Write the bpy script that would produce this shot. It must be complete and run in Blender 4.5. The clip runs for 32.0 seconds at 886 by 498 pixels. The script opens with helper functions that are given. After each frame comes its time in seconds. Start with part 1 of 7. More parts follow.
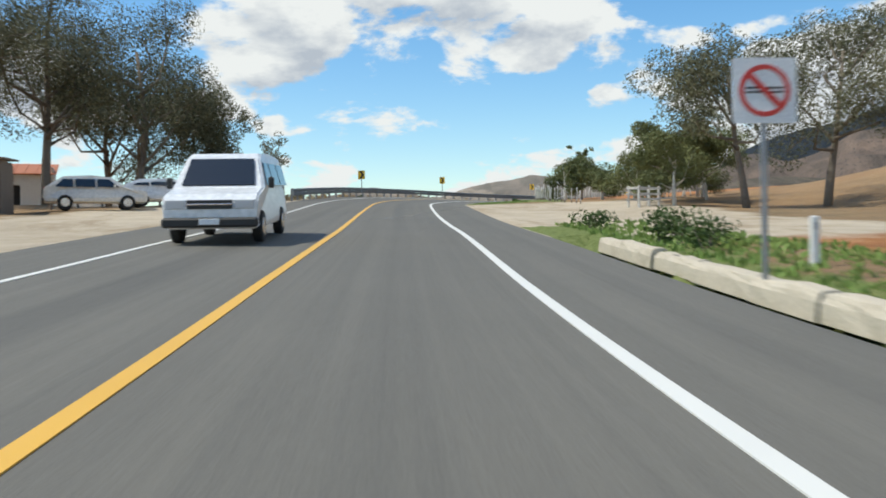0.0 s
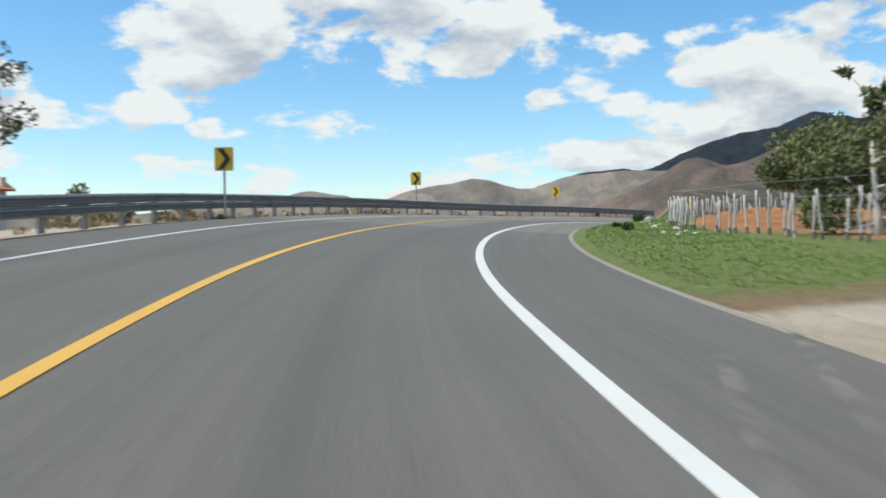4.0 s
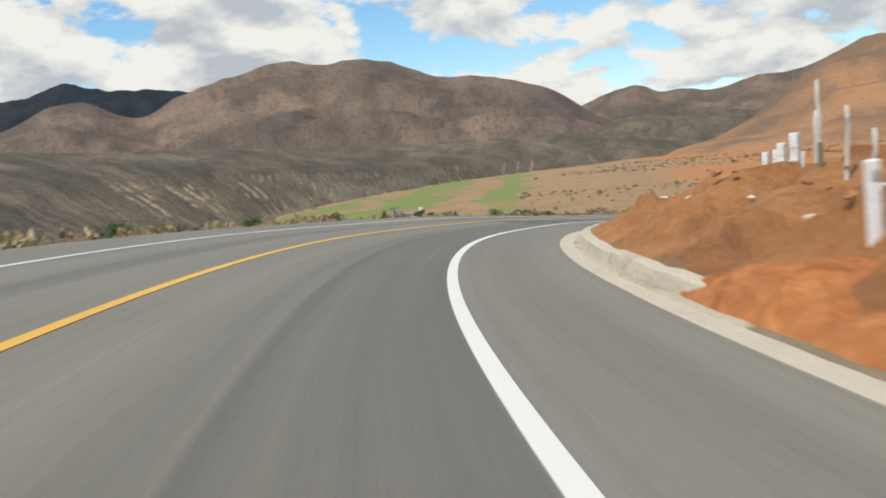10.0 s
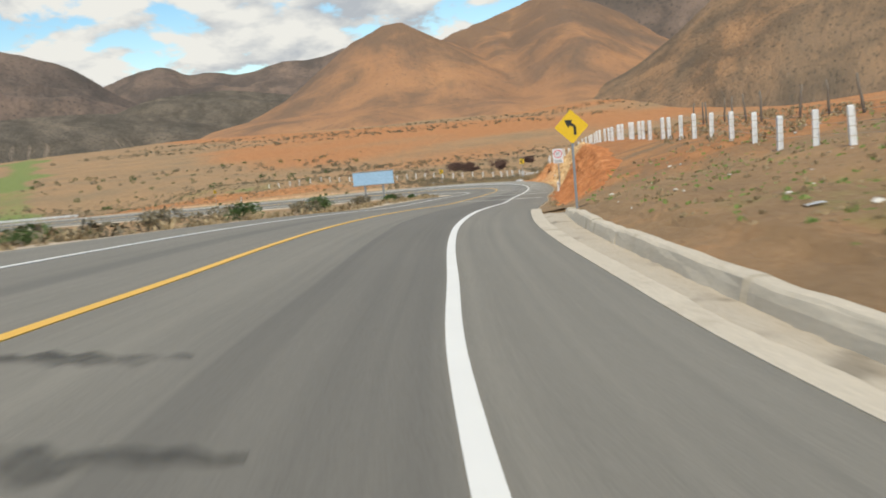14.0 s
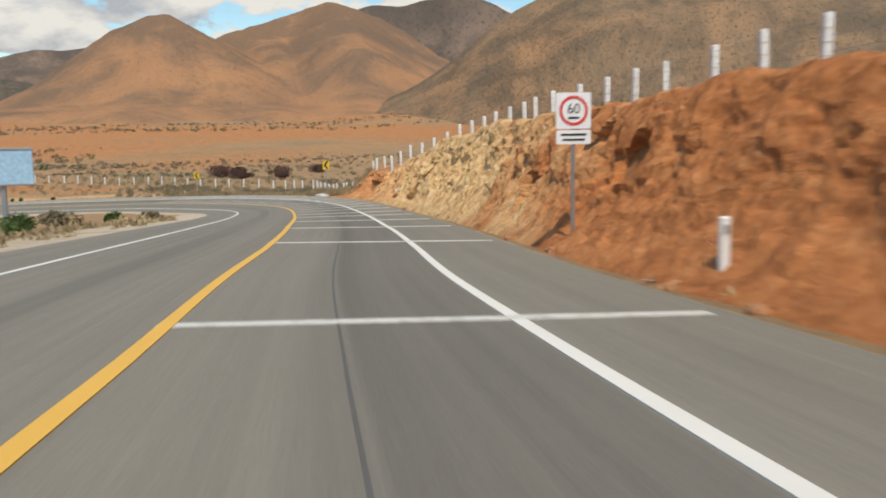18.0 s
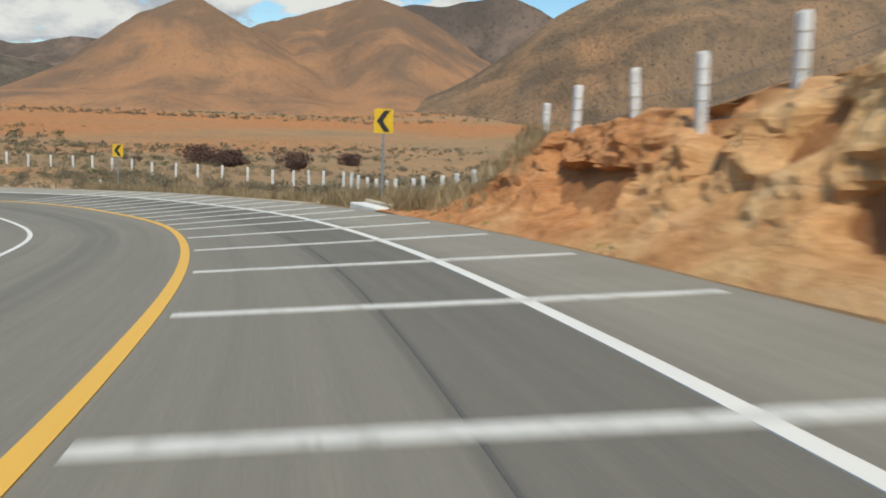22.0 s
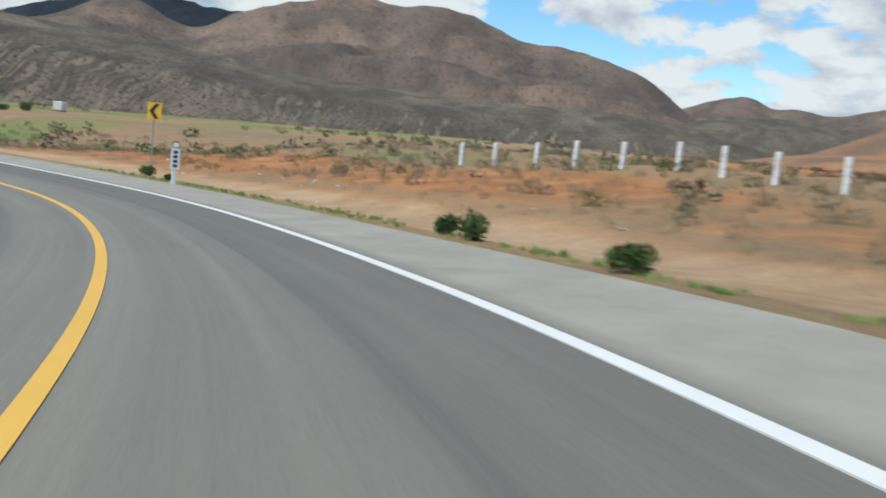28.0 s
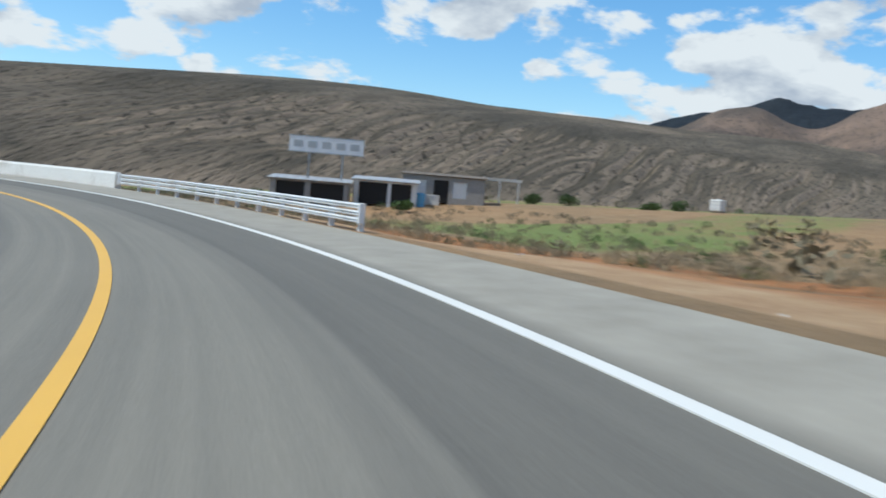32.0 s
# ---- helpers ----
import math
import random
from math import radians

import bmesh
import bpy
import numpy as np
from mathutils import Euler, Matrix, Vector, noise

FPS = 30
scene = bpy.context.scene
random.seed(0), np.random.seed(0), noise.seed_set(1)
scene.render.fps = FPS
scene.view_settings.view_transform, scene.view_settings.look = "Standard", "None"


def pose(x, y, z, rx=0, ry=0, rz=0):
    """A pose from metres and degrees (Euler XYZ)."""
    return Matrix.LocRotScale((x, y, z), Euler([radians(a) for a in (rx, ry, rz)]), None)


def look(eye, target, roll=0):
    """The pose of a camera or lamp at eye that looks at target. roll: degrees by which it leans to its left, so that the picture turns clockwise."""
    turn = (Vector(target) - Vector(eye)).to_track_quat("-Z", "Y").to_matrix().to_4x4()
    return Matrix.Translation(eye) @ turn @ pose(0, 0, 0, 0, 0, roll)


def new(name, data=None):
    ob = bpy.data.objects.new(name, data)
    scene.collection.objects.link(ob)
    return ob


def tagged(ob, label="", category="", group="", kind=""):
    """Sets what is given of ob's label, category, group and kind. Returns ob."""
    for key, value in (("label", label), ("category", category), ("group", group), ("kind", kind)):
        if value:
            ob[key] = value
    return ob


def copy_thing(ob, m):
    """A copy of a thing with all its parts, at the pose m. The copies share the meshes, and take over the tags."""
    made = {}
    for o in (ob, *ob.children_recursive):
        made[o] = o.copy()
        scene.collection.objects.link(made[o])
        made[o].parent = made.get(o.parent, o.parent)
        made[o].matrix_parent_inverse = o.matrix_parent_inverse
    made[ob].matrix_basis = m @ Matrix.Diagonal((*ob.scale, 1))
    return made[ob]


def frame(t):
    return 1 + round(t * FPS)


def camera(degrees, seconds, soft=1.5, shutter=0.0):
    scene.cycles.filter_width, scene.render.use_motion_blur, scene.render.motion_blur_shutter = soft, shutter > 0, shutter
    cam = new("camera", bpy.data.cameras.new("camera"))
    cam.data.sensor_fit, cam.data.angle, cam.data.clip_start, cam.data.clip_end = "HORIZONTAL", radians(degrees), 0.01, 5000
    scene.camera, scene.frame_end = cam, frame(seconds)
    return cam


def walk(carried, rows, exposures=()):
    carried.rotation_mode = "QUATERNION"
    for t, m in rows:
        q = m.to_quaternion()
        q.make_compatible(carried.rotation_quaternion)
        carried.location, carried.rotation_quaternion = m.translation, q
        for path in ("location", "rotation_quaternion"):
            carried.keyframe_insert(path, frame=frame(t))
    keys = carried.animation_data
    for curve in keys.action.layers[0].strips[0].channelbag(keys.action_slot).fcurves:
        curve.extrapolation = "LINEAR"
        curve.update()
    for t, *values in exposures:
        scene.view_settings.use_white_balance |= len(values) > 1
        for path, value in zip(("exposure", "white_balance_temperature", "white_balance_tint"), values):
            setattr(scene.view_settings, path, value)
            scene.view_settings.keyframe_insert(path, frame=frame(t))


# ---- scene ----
# ---- camera and walk ----
cam = camera(52.08, 32.0, 1.8, 0.5)
PATH = [
    (0, (0.00, 0.00, 0.000), (2.262, 9.741, -0.032), -0.87),
    (0.5, (1.12, 6.22, 0.340), (3.431, 15.955, 0.347), -0.82),
    (1, (2.28, 12.45, 0.741), (4.614, 22.172, 0.745), -0.86),
    (1.5, (3.45, 18.67, 1.163), (5.778, 28.391, 1.183), -1.26),
    (2, (4.60, 24.88, 1.571), (6.901, 34.608, 1.577), -1.55),
    (2.5, (5.73, 31.08, 1.986), (8.075, 40.797, 1.979), -1.10),
    (3, (6.88, 37.25, 2.431), (9.377, 46.934, 2.454), -0.62),
    (3.5, (8.09, 43.39, 2.895), (10.733, 53.038, 2.927), -0.71),
    (4, (9.38, 49.50, 3.362), (12.295, 59.069, 3.360), -1.07),
    (4.5, (10.87, 55.56, 3.804), (14.225, 64.978, 3.719), -1.62),
    (5, (12.66, 61.53, 4.200), (16.504, 70.759, 4.019), -2.31),
    (5.5, (14.80, 67.39, 4.558), (19.267, 76.331, 4.292), -3.14),
    (6, (17.27, 73.12, 4.888), (22.145, 81.847, 4.564), -3.82),
    (6.5, (19.99, 78.72, 5.195), (25.267, 87.201, 4.848), -3.93),
    (7, (22.93, 84.13, 5.478), (28.629, 92.339, 5.137), -3.88),
    (7.5, (26.14, 89.26, 5.711), (32.438, 97.018, 5.302), -3.96),
    (8, (29.65, 94.01, 5.872), (36.569, 101.211, 5.365), -4.07),
    (8.5, (33.43, 98.37, 5.983), (40.908, 104.988, 5.413), -4.15),
    (9, (37.46, 102.36, 6.067), (45.486, 108.287, 5.434), -4.29),
    (9.5, (41.70, 106.00, 6.129), (50.126, 111.331, 5.405), -4.64),
    (10, (46.10, 109.36, 6.168), (54.828, 114.187, 5.462), -4.93),
    (10.5, (50.67, 112.45, 6.177), (59.677, 116.715, 5.357), -4.87),
    (11, (55.43, 115.26, 6.149), (64.685, 118.949, 5.271), -4.77),
    (11.5, (60.39, 117.77, 6.076), (69.853, 120.851, 5.121), -4.91),
    (12, (65.54, 119.93, 5.949), (75.206, 122.280, 4.896), -5.03),
    (12.5, (70.89, 121.70, 5.773), (80.694, 123.295, 4.622), -4.89),
    (13, (76.39, 123.09, 5.550), (86.267, 124.098, 4.329), -4.78),
    (13.5, (82.01, 124.20, 5.287), (91.913, 124.727, 4.017), -5.09),
    (14, (87.71, 125.03, 4.989), (97.626, 125.080, 3.677), -5.29),
    (14.5, (93.46, 125.59, 4.676), (103.355, 125.109, 3.346), -4.85),
    (15, (99.19, 125.86, 4.363), (109.059, 124.884, 3.067), -4.18),
    (15.5, (104.97, 125.86, 4.048), (114.788, 124.430, 2.788), -3.50),
    (16, (110.86, 125.69, 3.722), (120.646, 124.043, 2.489), -2.83),
    (16.5, (116.87, 125.40, 3.369), (126.618, 123.530, 2.139), -2.24),
    (17, (123.01, 124.97, 2.973), (132.701, 122.827, 1.744), -1.74),
    (17.5, (129.25, 124.37, 2.541), (138.883, 121.974, 1.318), -1.38),
    (18, (135.58, 123.68, 2.085), (145.183, 121.206, 0.810), -1.06),
    (18.5, (142.00, 122.93, 1.636), (151.564, 120.312, 0.359), -0.71),
    (19, (148.51, 122.11, 1.222), (158.056, 119.385, -0.019), -0.44),
    (19.5, (155.12, 121.25, 0.826), (164.646, 118.480, -0.431), -0.42),
    (20, (161.80, 120.41, 0.426), (171.331, 117.642, -0.830), -0.40),
    (20.5, (168.50, 119.60, 0.021), (178.039, 116.876, -1.235), -0.15),
    (21, (175.15, 118.87, -0.384), (184.727, 116.265, -1.611), 0.29),
    (21.5, (181.75, 118.28, -0.774), (191.378, 115.844, -1.981), 0.99),
    (22, (188.30, 117.84, -1.135), (197.981, 115.634, -2.334), 1.81),
    (22.5, (194.76, 117.64, -1.476), (204.532, 115.857, -2.665), 2.66),
    (23, (201.10, 117.77, -1.807), (210.955, 116.531, -2.981), 3.48),
    (23.5, (207.25, 118.23, -2.126), (217.151, 117.468, -3.275), 4.22),
    (24, (213.13, 119.01, -2.433), (223.067, 118.914, -3.555), 4.82),
    (24.5, (218.76, 120.17, -2.726), (228.687, 120.819, -3.786), 5.21),
    (25, (224.17, 121.72, -3.004), (234.018, 123.083, -4.099), 5.47),
    (25.5, (229.42, 123.61, -3.273), (239.155, 125.634, -4.332), 5.68),
    (26, (234.57, 125.85, -3.542), (244.157, 128.470, -4.608), 5.75),
    (26.5, (239.61, 128.46, -3.817), (248.999, 131.735, -4.896), 5.50),
    (27, (244.51, 131.52, -4.106), (253.587, 135.579, -5.176), 5.31),
    (27.5, (249.17, 135.08, -4.391), (257.843, 139.951, -5.416), 5.63),
    (28, (253.54, 139.10, -4.657), (261.781, 144.680, -5.630), 6.00),
    (28.5, (257.59, 143.50, -4.911), (265.355, 149.732, -5.833), 6.05),
    (29, (261.29, 148.20, -5.160), (268.515, 155.058, -6.063), 5.83),
    (29.5, (264.59, 153.18, -5.380), (271.162, 160.667, -6.249), 5.01),
    (30, (267.44, 158.40, -5.547), (273.364, 166.412, -6.362), 4.30),
    (30.5, (269.84, 163.81, -5.680), (275.104, 172.284, -6.360), 4.56),
    (31, (271.75, 169.40, -5.796), (276.320, 178.276, -6.392), 4.98),
    (31.5, (273.17, 175.14, -5.876), (277.017, 184.356, -6.373), 4.89),
    (32, (274.10, 181.00, -5.898), (277.225, 190.489, -6.322), 4.65),
]
walk(cam, [(t, look(eye, target, roll)) for t, eye, target, roll in PATH], exposures=[(0, 0.14, 6650, 3), (2, 0.20, 6450, 1), (5.5, 0.12, 6600, 4), (8.5, 0.14, 6950, 5), (16, 0.05, 7200, 5), (19, -0.02, 7350, 7), (24, -0.05, 6550, 1), (28, 0.05, 6250, 2), (32, 0.04, 6100, 2)])

# ---- world, sun ----
CLOUD_SHIFT = (3.1, 7.4, 0.0)
SUN_FROM = Vector((-0.64, 0.06, 1.0)).normalized()
world = bpy.data.worlds.new("sky")
scene.world = world
world.use_nodes = True


def build_sky():
    nt = world.node_tree
    nt.nodes.clear()
    nd, ln = nt.nodes.new, nt.links.new
    out, bg = nd("ShaderNodeOutputWorld"), nd("ShaderNodeBackground")
    sky = nd("ShaderNodeTexSky")
    sky.sky_type, sky.sun_disc = "NISHITA", False
    sky.sun_elevation = math.asin(SUN_FROM.z)
    sky.sun_rotation = math.atan2(SUN_FROM.x, SUN_FROM.y)
    sky.air_density, sky.dust_density, sky.ozone_density = 1.0, 0.6, 2.0
    co, sep = nd("ShaderNodeTexCoord"), nd("ShaderNodeSeparateXYZ")
    ln(co.outputs["Generated"], sep.inputs[0])
    # clouds lie on a flat deck: the direction divided by its height
    def deck(lift):
        z = nd("ShaderNodeMath"); z.operation = "ADD"; z.inputs[1].default_value = lift
        ln(sep.outputs["Z"], z.inputs[0])
        hgt = nd("ShaderNodeMath"); hgt.operation = "MAXIMUM"; hgt.inputs[1].default_value = 0.0
        ln(z.outputs[0], hgt.inputs[0])
        add = nd("ShaderNodeMath"); add.operation = "ADD"; add.inputs[1].default_value = 0.36
        ln(hgt.outputs[0], add.inputs[0])
        com = nd("ShaderNodeCombineXYZ")
        for k in ("X", "Y"):
            d = nd("ShaderNodeMath"); d.operation = "DIVIDE"
            ln(sep.outputs[k], d.inputs[0]); ln(add.outputs[0], d.inputs[1]); ln(d.outputs[0], com.inputs[k])
        ln(z.outputs[0], com.inputs[2])
        shift = nd("ShaderNodeVectorMath"); shift.operation = "ADD"; shift.inputs[1].default_value = CLOUD_SHIFT
        ln(com.outputs[0], shift.inputs[0])
        big, wide = nd("ShaderNodeTexNoise"), nd("ShaderNodeTexNoise")
        big.inputs["Scale"].default_value, big.inputs["Detail"].default_value, big.inputs["Roughness"].default_value = 4.2, 11.0, 0.56
        big.inputs["Distortion"].default_value = 0.15
        wide.inputs["Scale"].default_value, wide.inputs["Detail"].default_value = 1.0, 3.0
        ln(shift.outputs[0], big.inputs["Vector"]); ln(shift.outputs[0], wide.inputs["Vector"])
        s1 = nd("ShaderNodeMath"); s1.operation = "MULTIPLY_ADD"; s1.inputs[1].default_value = 0.40
        ln(wide.outputs["Fac"], s1.inputs[0]); ln(big.outputs["Fac"], s1.inputs[2])
        s3 = nd("ShaderNodeMath"); s3.operation = "MULTIPLY_ADD"; s3.inputs[1].default_value, s3.inputs[2].default_value = 1.7, -.49
        ln(s1.outputs[0], s3.inputs[0])
        return s3.outputs[0]

    here, above = deck(0.0), deck(0.028)
    # the larger clouds: bearing, height, half width and half height in degrees, strength
    def cloud(b_, e_, w_, h_, k_):
        b_, e_ = radians(b_), radians(e_)
        c = Vector((math.sin(b_) * math.cos(e_), math.cos(b_) * math.cos(e_), math.sin(e_)))
        r = Vector((math.cos(b_), -math.sin(b_), 0))
        sq = []
        for ax, half in ((r, w_), (r.cross(c), h_)):
            d = nd("ShaderNodeVectorMath"); d.operation = "DOT_PRODUCT"; d.inputs[1].default_value = ax / math.sin(radians(half))
            ln(co.outputs["Generated"], d.inputs[0])
            q = nd("ShaderNodeMath"); q.operation = "MULTIPLY"
            ln(d.outputs["Value"], q.inputs[0]); ln(d.outputs["Value"], q.inputs[1])
            sq.append(q)
        t = nd("ShaderNodeMath"); t.operation = "ADD"
        ln(sq[0].outputs[0], t.inputs[0]); ln(sq[1].outputs[0], t.inputs[1])
        g = nd("ShaderNodeMapRange"); g.interpolation_type = "SMOOTHSTEP"
        g.inputs[1].default_value, g.inputs[2].default_value, g.inputs[3].default_value, g.inputs[4].default_value = 0.0, 2.3, k_, 0.0
        ln(t.outputs[0], g.inputs[0])
        f = nd("ShaderNodeVectorMath"); f.operation = "DOT_PRODUCT"; f.inputs[1].default_value = c
        ln(co.outputs["Generated"], f.inputs[0])
        on = nd("ShaderNodeMath"); on.operation = "GREATER_THAN"; on.inputs[1].default_value = 0.0
        ln(f.outputs["Value"], on.inputs[0])
        o = nd("ShaderNodeMath"); o.operation = "MULTIPLY"
        ln(g.outputs[0], o.inputs[0]); ln(on.outputs[0], o.inputs[1])
        return o.outputs[0]

    heaps = None
    for c_ in ((5.0, 14.5, 10, 4.6, .29), (10.2, 8.3, 4.6, 1.3, .20), (18.6, 12.2, 2.2, 1.4, .25), (21.3, 14.2, 2.2, 1.4, .25), (3.0, 7.3, 1.5, .8, .17), (44, 10.8, 9.5, 3.8, .27), (38, 7.9, 4.0, 1.5, .17), (26.8, 5.5, 3.2, 1.0, .19), (23.4, 8.7, 1.3, .9, .14), (-9, 9, 5, 2, .19), (-26, 12, 8, 3, .19)):
        new_ = cloud(*c_)
        if heaps is None:
            heaps = new_
        else:
            m_ = nd("ShaderNodeMath"); m_.operation = "MAXIMUM"
            ln(heaps, m_.inputs[0]); ln(new_, m_.inputs[1])
            heaps = m_.outputs[0]
    # more cloud towards the east and south-east
    east = nd("ShaderNodeMapRange")
    east.inputs[1].default_value, east.inputs[2].default_value = 0.15, 0.85
    east.inputs[3].default_value, east.inputs[4].default_value = -0.085, 0.10
    ln(sep.outputs["X"], east.inputs[0])
    s2 = nd("ShaderNodeMath"); s2.operation = "ADD"
    both = nd("ShaderNodeMath"); both.operation = "ADD"
    ln(heaps, both.inputs[0]); ln(east.outputs[0], both.inputs[1])
    ln(here, s2.inputs[0]); ln(both.outputs[0], s2.inputs[1])
    cov = nd("ShaderNodeValToRGB")
    cov.color_ramp.elements[0].position, cov.color_ramp.elements[1].position = 0.705, 0.83
    cov.color_ramp.interpolation = "EASE"
    ln(s2.outputs[0], cov.inputs[0])
    # undersides are grey: thicker cloud above than here
    dif = nd("ShaderNodeMath"); dif.operation = "SUBTRACT"
    ln(above, dif.inputs[0]); ln(here, dif.inputs[1])
    thick = nd("ShaderNodeMath"); thick.operation = "MULTIPLY_ADD"; thick.inputs[1].default_value = 0.55
    ln(s2.outputs[0], thick.inputs[0]); ln(dif.outputs[0], thick.inputs[2])
    shade = nd("ShaderNodeValToRGB")
    e = shade.color_ramp.elements
    e[0].position, e[0].color = 0.40, (0.95, 0.96, 1.0, 1)
    e[1].position, e[1].color = 0.66, (0.53, 0.58, 0.69, 1)
    ln(thick.outputs[0], shade.inputs[0])
    lit = nd("ShaderNodeVectorMath"); lit.operation = "SCALE"; lit.inputs["Scale"].default_value = 6.9
    ln(shade.outputs[0], lit.inputs[0])
    mix = nd("ShaderNodeMix"); mix.data_type = "RGBA"
    deep = nd("ShaderNodeHueSaturation")
    deep.inputs["Saturation"].default_value, deep.inputs["Value"].default_value = 1.30, 1.35
    ln(sky.outputs[0], deep.inputs["Color"])
    ln(cov.outputs[0], mix.inputs[0]); ln(deep.outputs[0], mix.inputs[6]); ln(lit.outputs[0], mix.inputs[7])
    ln(mix.outputs[2], bg.inputs[0])
    bg.inputs[1].default_value = 0.12
    ln(bg.outputs[0], out.inputs[0])


build_sky()
sun = new("sun", bpy.data.lights.new("sun", "SUN"))
sun.data.energy, sun.data.angle, sun.data.color = 3.5, radians(0.53), (1.0, 0.94, 0.84)
sun.matrix_world = look(SUN_FROM * 100, (0, 0, 0))
# ---- plan of the road: the yellow centre line, two stations a second of driving ----
ROAD_X = [-1.68, -0.59, 0.54, 1.72, 2.88, 3.96, 5.06, 6.22, 7.43, 8.73, 10.30, 12.31, 14.68, 17.39, 20.40, 23.75, 27.46, 31.49, 35.75, 40.09, 44.54, 49.21, 54.09, 59.19, 64.52, 70.05, 75.70, 81.43, 87.28, 93.20, 99.08, 104.97, 110.90, 116.94, 123.12, 129.37, 135.67, 142.12, 148.66, 155.25, 161.91, 168.58, 175.21, 181.78, 188.30, 194.71, 201.00, 207.11, 212.96, 218.53, 223.87, 229.08, 234.20, 239.16, 243.94, 248.54, 252.87, 256.81, 260.41, 263.68, 266.54, 268.92, 270.82, 272.29, 273.26, 273.70, 273.70, 273.27, 272.45, 271.30, 269.74, 267.72, 265.28, 262.45, 259.23]
ROAD_Y = [0.36, 6.61, 12.85, 19.07, 25.26, 31.48, 37.69, 43.86, 50.03, 56.22, 62.37, 68.46, 74.36, 80.10, 85.64, 90.92, 95.80, 100.21, 104.24, 108.01, 111.52, 114.74, 117.68, 120.31, 122.60, 124.50, 126.01, 127.29, 128.22, 128.53, 128.51, 128.46, 128.25, 127.79, 127.13, 126.23, 125.29, 124.56, 123.79, 122.81, 121.80, 120.91, 120.13, 119.48, 118.96, 118.59, 118.55, 118.90, 119.64, 120.86, 122.46, 124.30, 126.48, 129.14, 132.24, 135.73, 139.69, 144.09, 148.78, 153.68, 158.81, 164.14, 169.65, 175.30, 181.10, 186.99, 192.90, 198.80, 204.64, 210.41, 216.08, 221.60, 226.95, 232.10, 237.01]
ROAD_Z = [-1.146, -0.805, -0.402, 0.032, 0.448, 0.851, 1.283, 1.751, 2.232, 2.702, 3.136, 3.542, 3.916, 4.233, 4.514, 4.748, 4.907, 5.009, 5.088, 5.168, 5.228, 5.240, 5.212, 5.149, 5.034, 4.857, 4.636, 4.402, 4.122, 3.761, 3.391, 3.042, 2.684, 2.297, 1.872, 1.416, 0.944, 0.485, 0.064, -0.335, -0.738, -1.150, -1.565, -1.970, -2.347, -2.699, -3.035, -3.359, -3.671, -3.976, -4.264, -4.533, -4.800, -5.080, -5.373, -5.663, -5.935, -6.198, -6.450, -6.652, -6.802, -6.940, -7.063, -7.136, -7.150, -7.121, -7.056, -6.970, -6.870, -6.759, -6.644, -6.527, -6.412, -6.297, -6.185]
ROAD_BANK = [-1.37, -1.32, -1.36, -1.76, -2.05, -1.60, -1.12, -1.21, -1.57, -2.12, -2.81, -3.63, -4.32, -4.43, -4.38, -4.47, -4.57, -4.66, -4.80, -5.14, -5.43, -5.38, -5.27, -5.41, -5.53, -5.39, -5.28, -5.58, -5.78, -5.35, -4.68, -4.00, -3.33, -2.74, -2.24, -1.87, -1.56, -1.21, -0.94, -0.93, -0.90, -0.65, -0.21, 0.48, 1.30, 2.15, 2.98, 3.71, 4.31, 4.70, 4.96, 5.17, 5.24, 4.99, 4.80, 5.12, 5.49, 5.54, 5.32, 4.50, 3.79, 4.06, 4.48, 4.38, 4.15, 3.92, 3.73, 3.66, 3.68, 3.84, 4.02, 4.08, 4.09, 4.08, 4.07]
LANE, LANE_L, SHOULDER, SHOULDER_L = 3.5, 3.32, 5.75, 5.3


def spline(v, sub=8):
    """Catmull-Rom through the values v, sub steps between each two."""
    v = np.asarray(v, float)
    m = np.gradient(v)
    u = np.arange((len(v) - 1) * sub + 1) / sub
    k = np.minimum(u.astype(int), len(v) - 2)
    t = u - k
    return (2*t**3 - 3*t**2 + 1)*v[k] + (t**3 - 2*t**2 + t)*m[k] + (3*t**2 - 2*t**3)*v[k+1] + (t**3 - t**2)*m[k+1]


def smooth_of(v, n):
    v = np.asarray(v, float)
    for _ in range(n):
        v = np.r_[v[0], (v[:-2] + 2 * v[1:-1] + v[2:]) / 4, v[-1]]
    return v


SUB = 8
RX, RY = spline(ROAD_X, SUB), spline(ROAD_Y, SUB)
RZ, RB = spline(ROAD_Z, SUB), np.radians(spline(smooth_of(ROAD_BANK, 2), SUB))
RS = np.arange(len(RX)) / SUB / 2
# the road runs on straight before the first and after the last station
d0, d1 = np.array([RX[0] - RX[6], RY[0] - RY[6]]), np.array([RX[-1] - RX[-7], RY[-1] - RY[-7]])
back, ahead = np.arange(20, 0, -1), np.arange(1, 26)
RX = np.r_[RX[0] + d0[0] * back / 3, RX, RX[-1] + d1[0] * ahead / 3]
RY = np.r_[RY[0] + d0[1] * back / 3, RY, RY[-1] + d1[1] * ahead / 3]
RZ = np.r_[RZ[0] - 0.10 * back, RZ, RZ[-1] + 0.02 * ahead]
RB = np.r_[np.full(20, RB[0]), RB, np.full(25, RB[-1])]
RS = np.r_[RS[0] - back / 6, RS, RS[-1] + ahead / 6]
TX, TY = np.gradient(RX), np.gradient(RY)
TL = np.hypot(TX, TY)
TX, TY = TX / TL, TY / TL


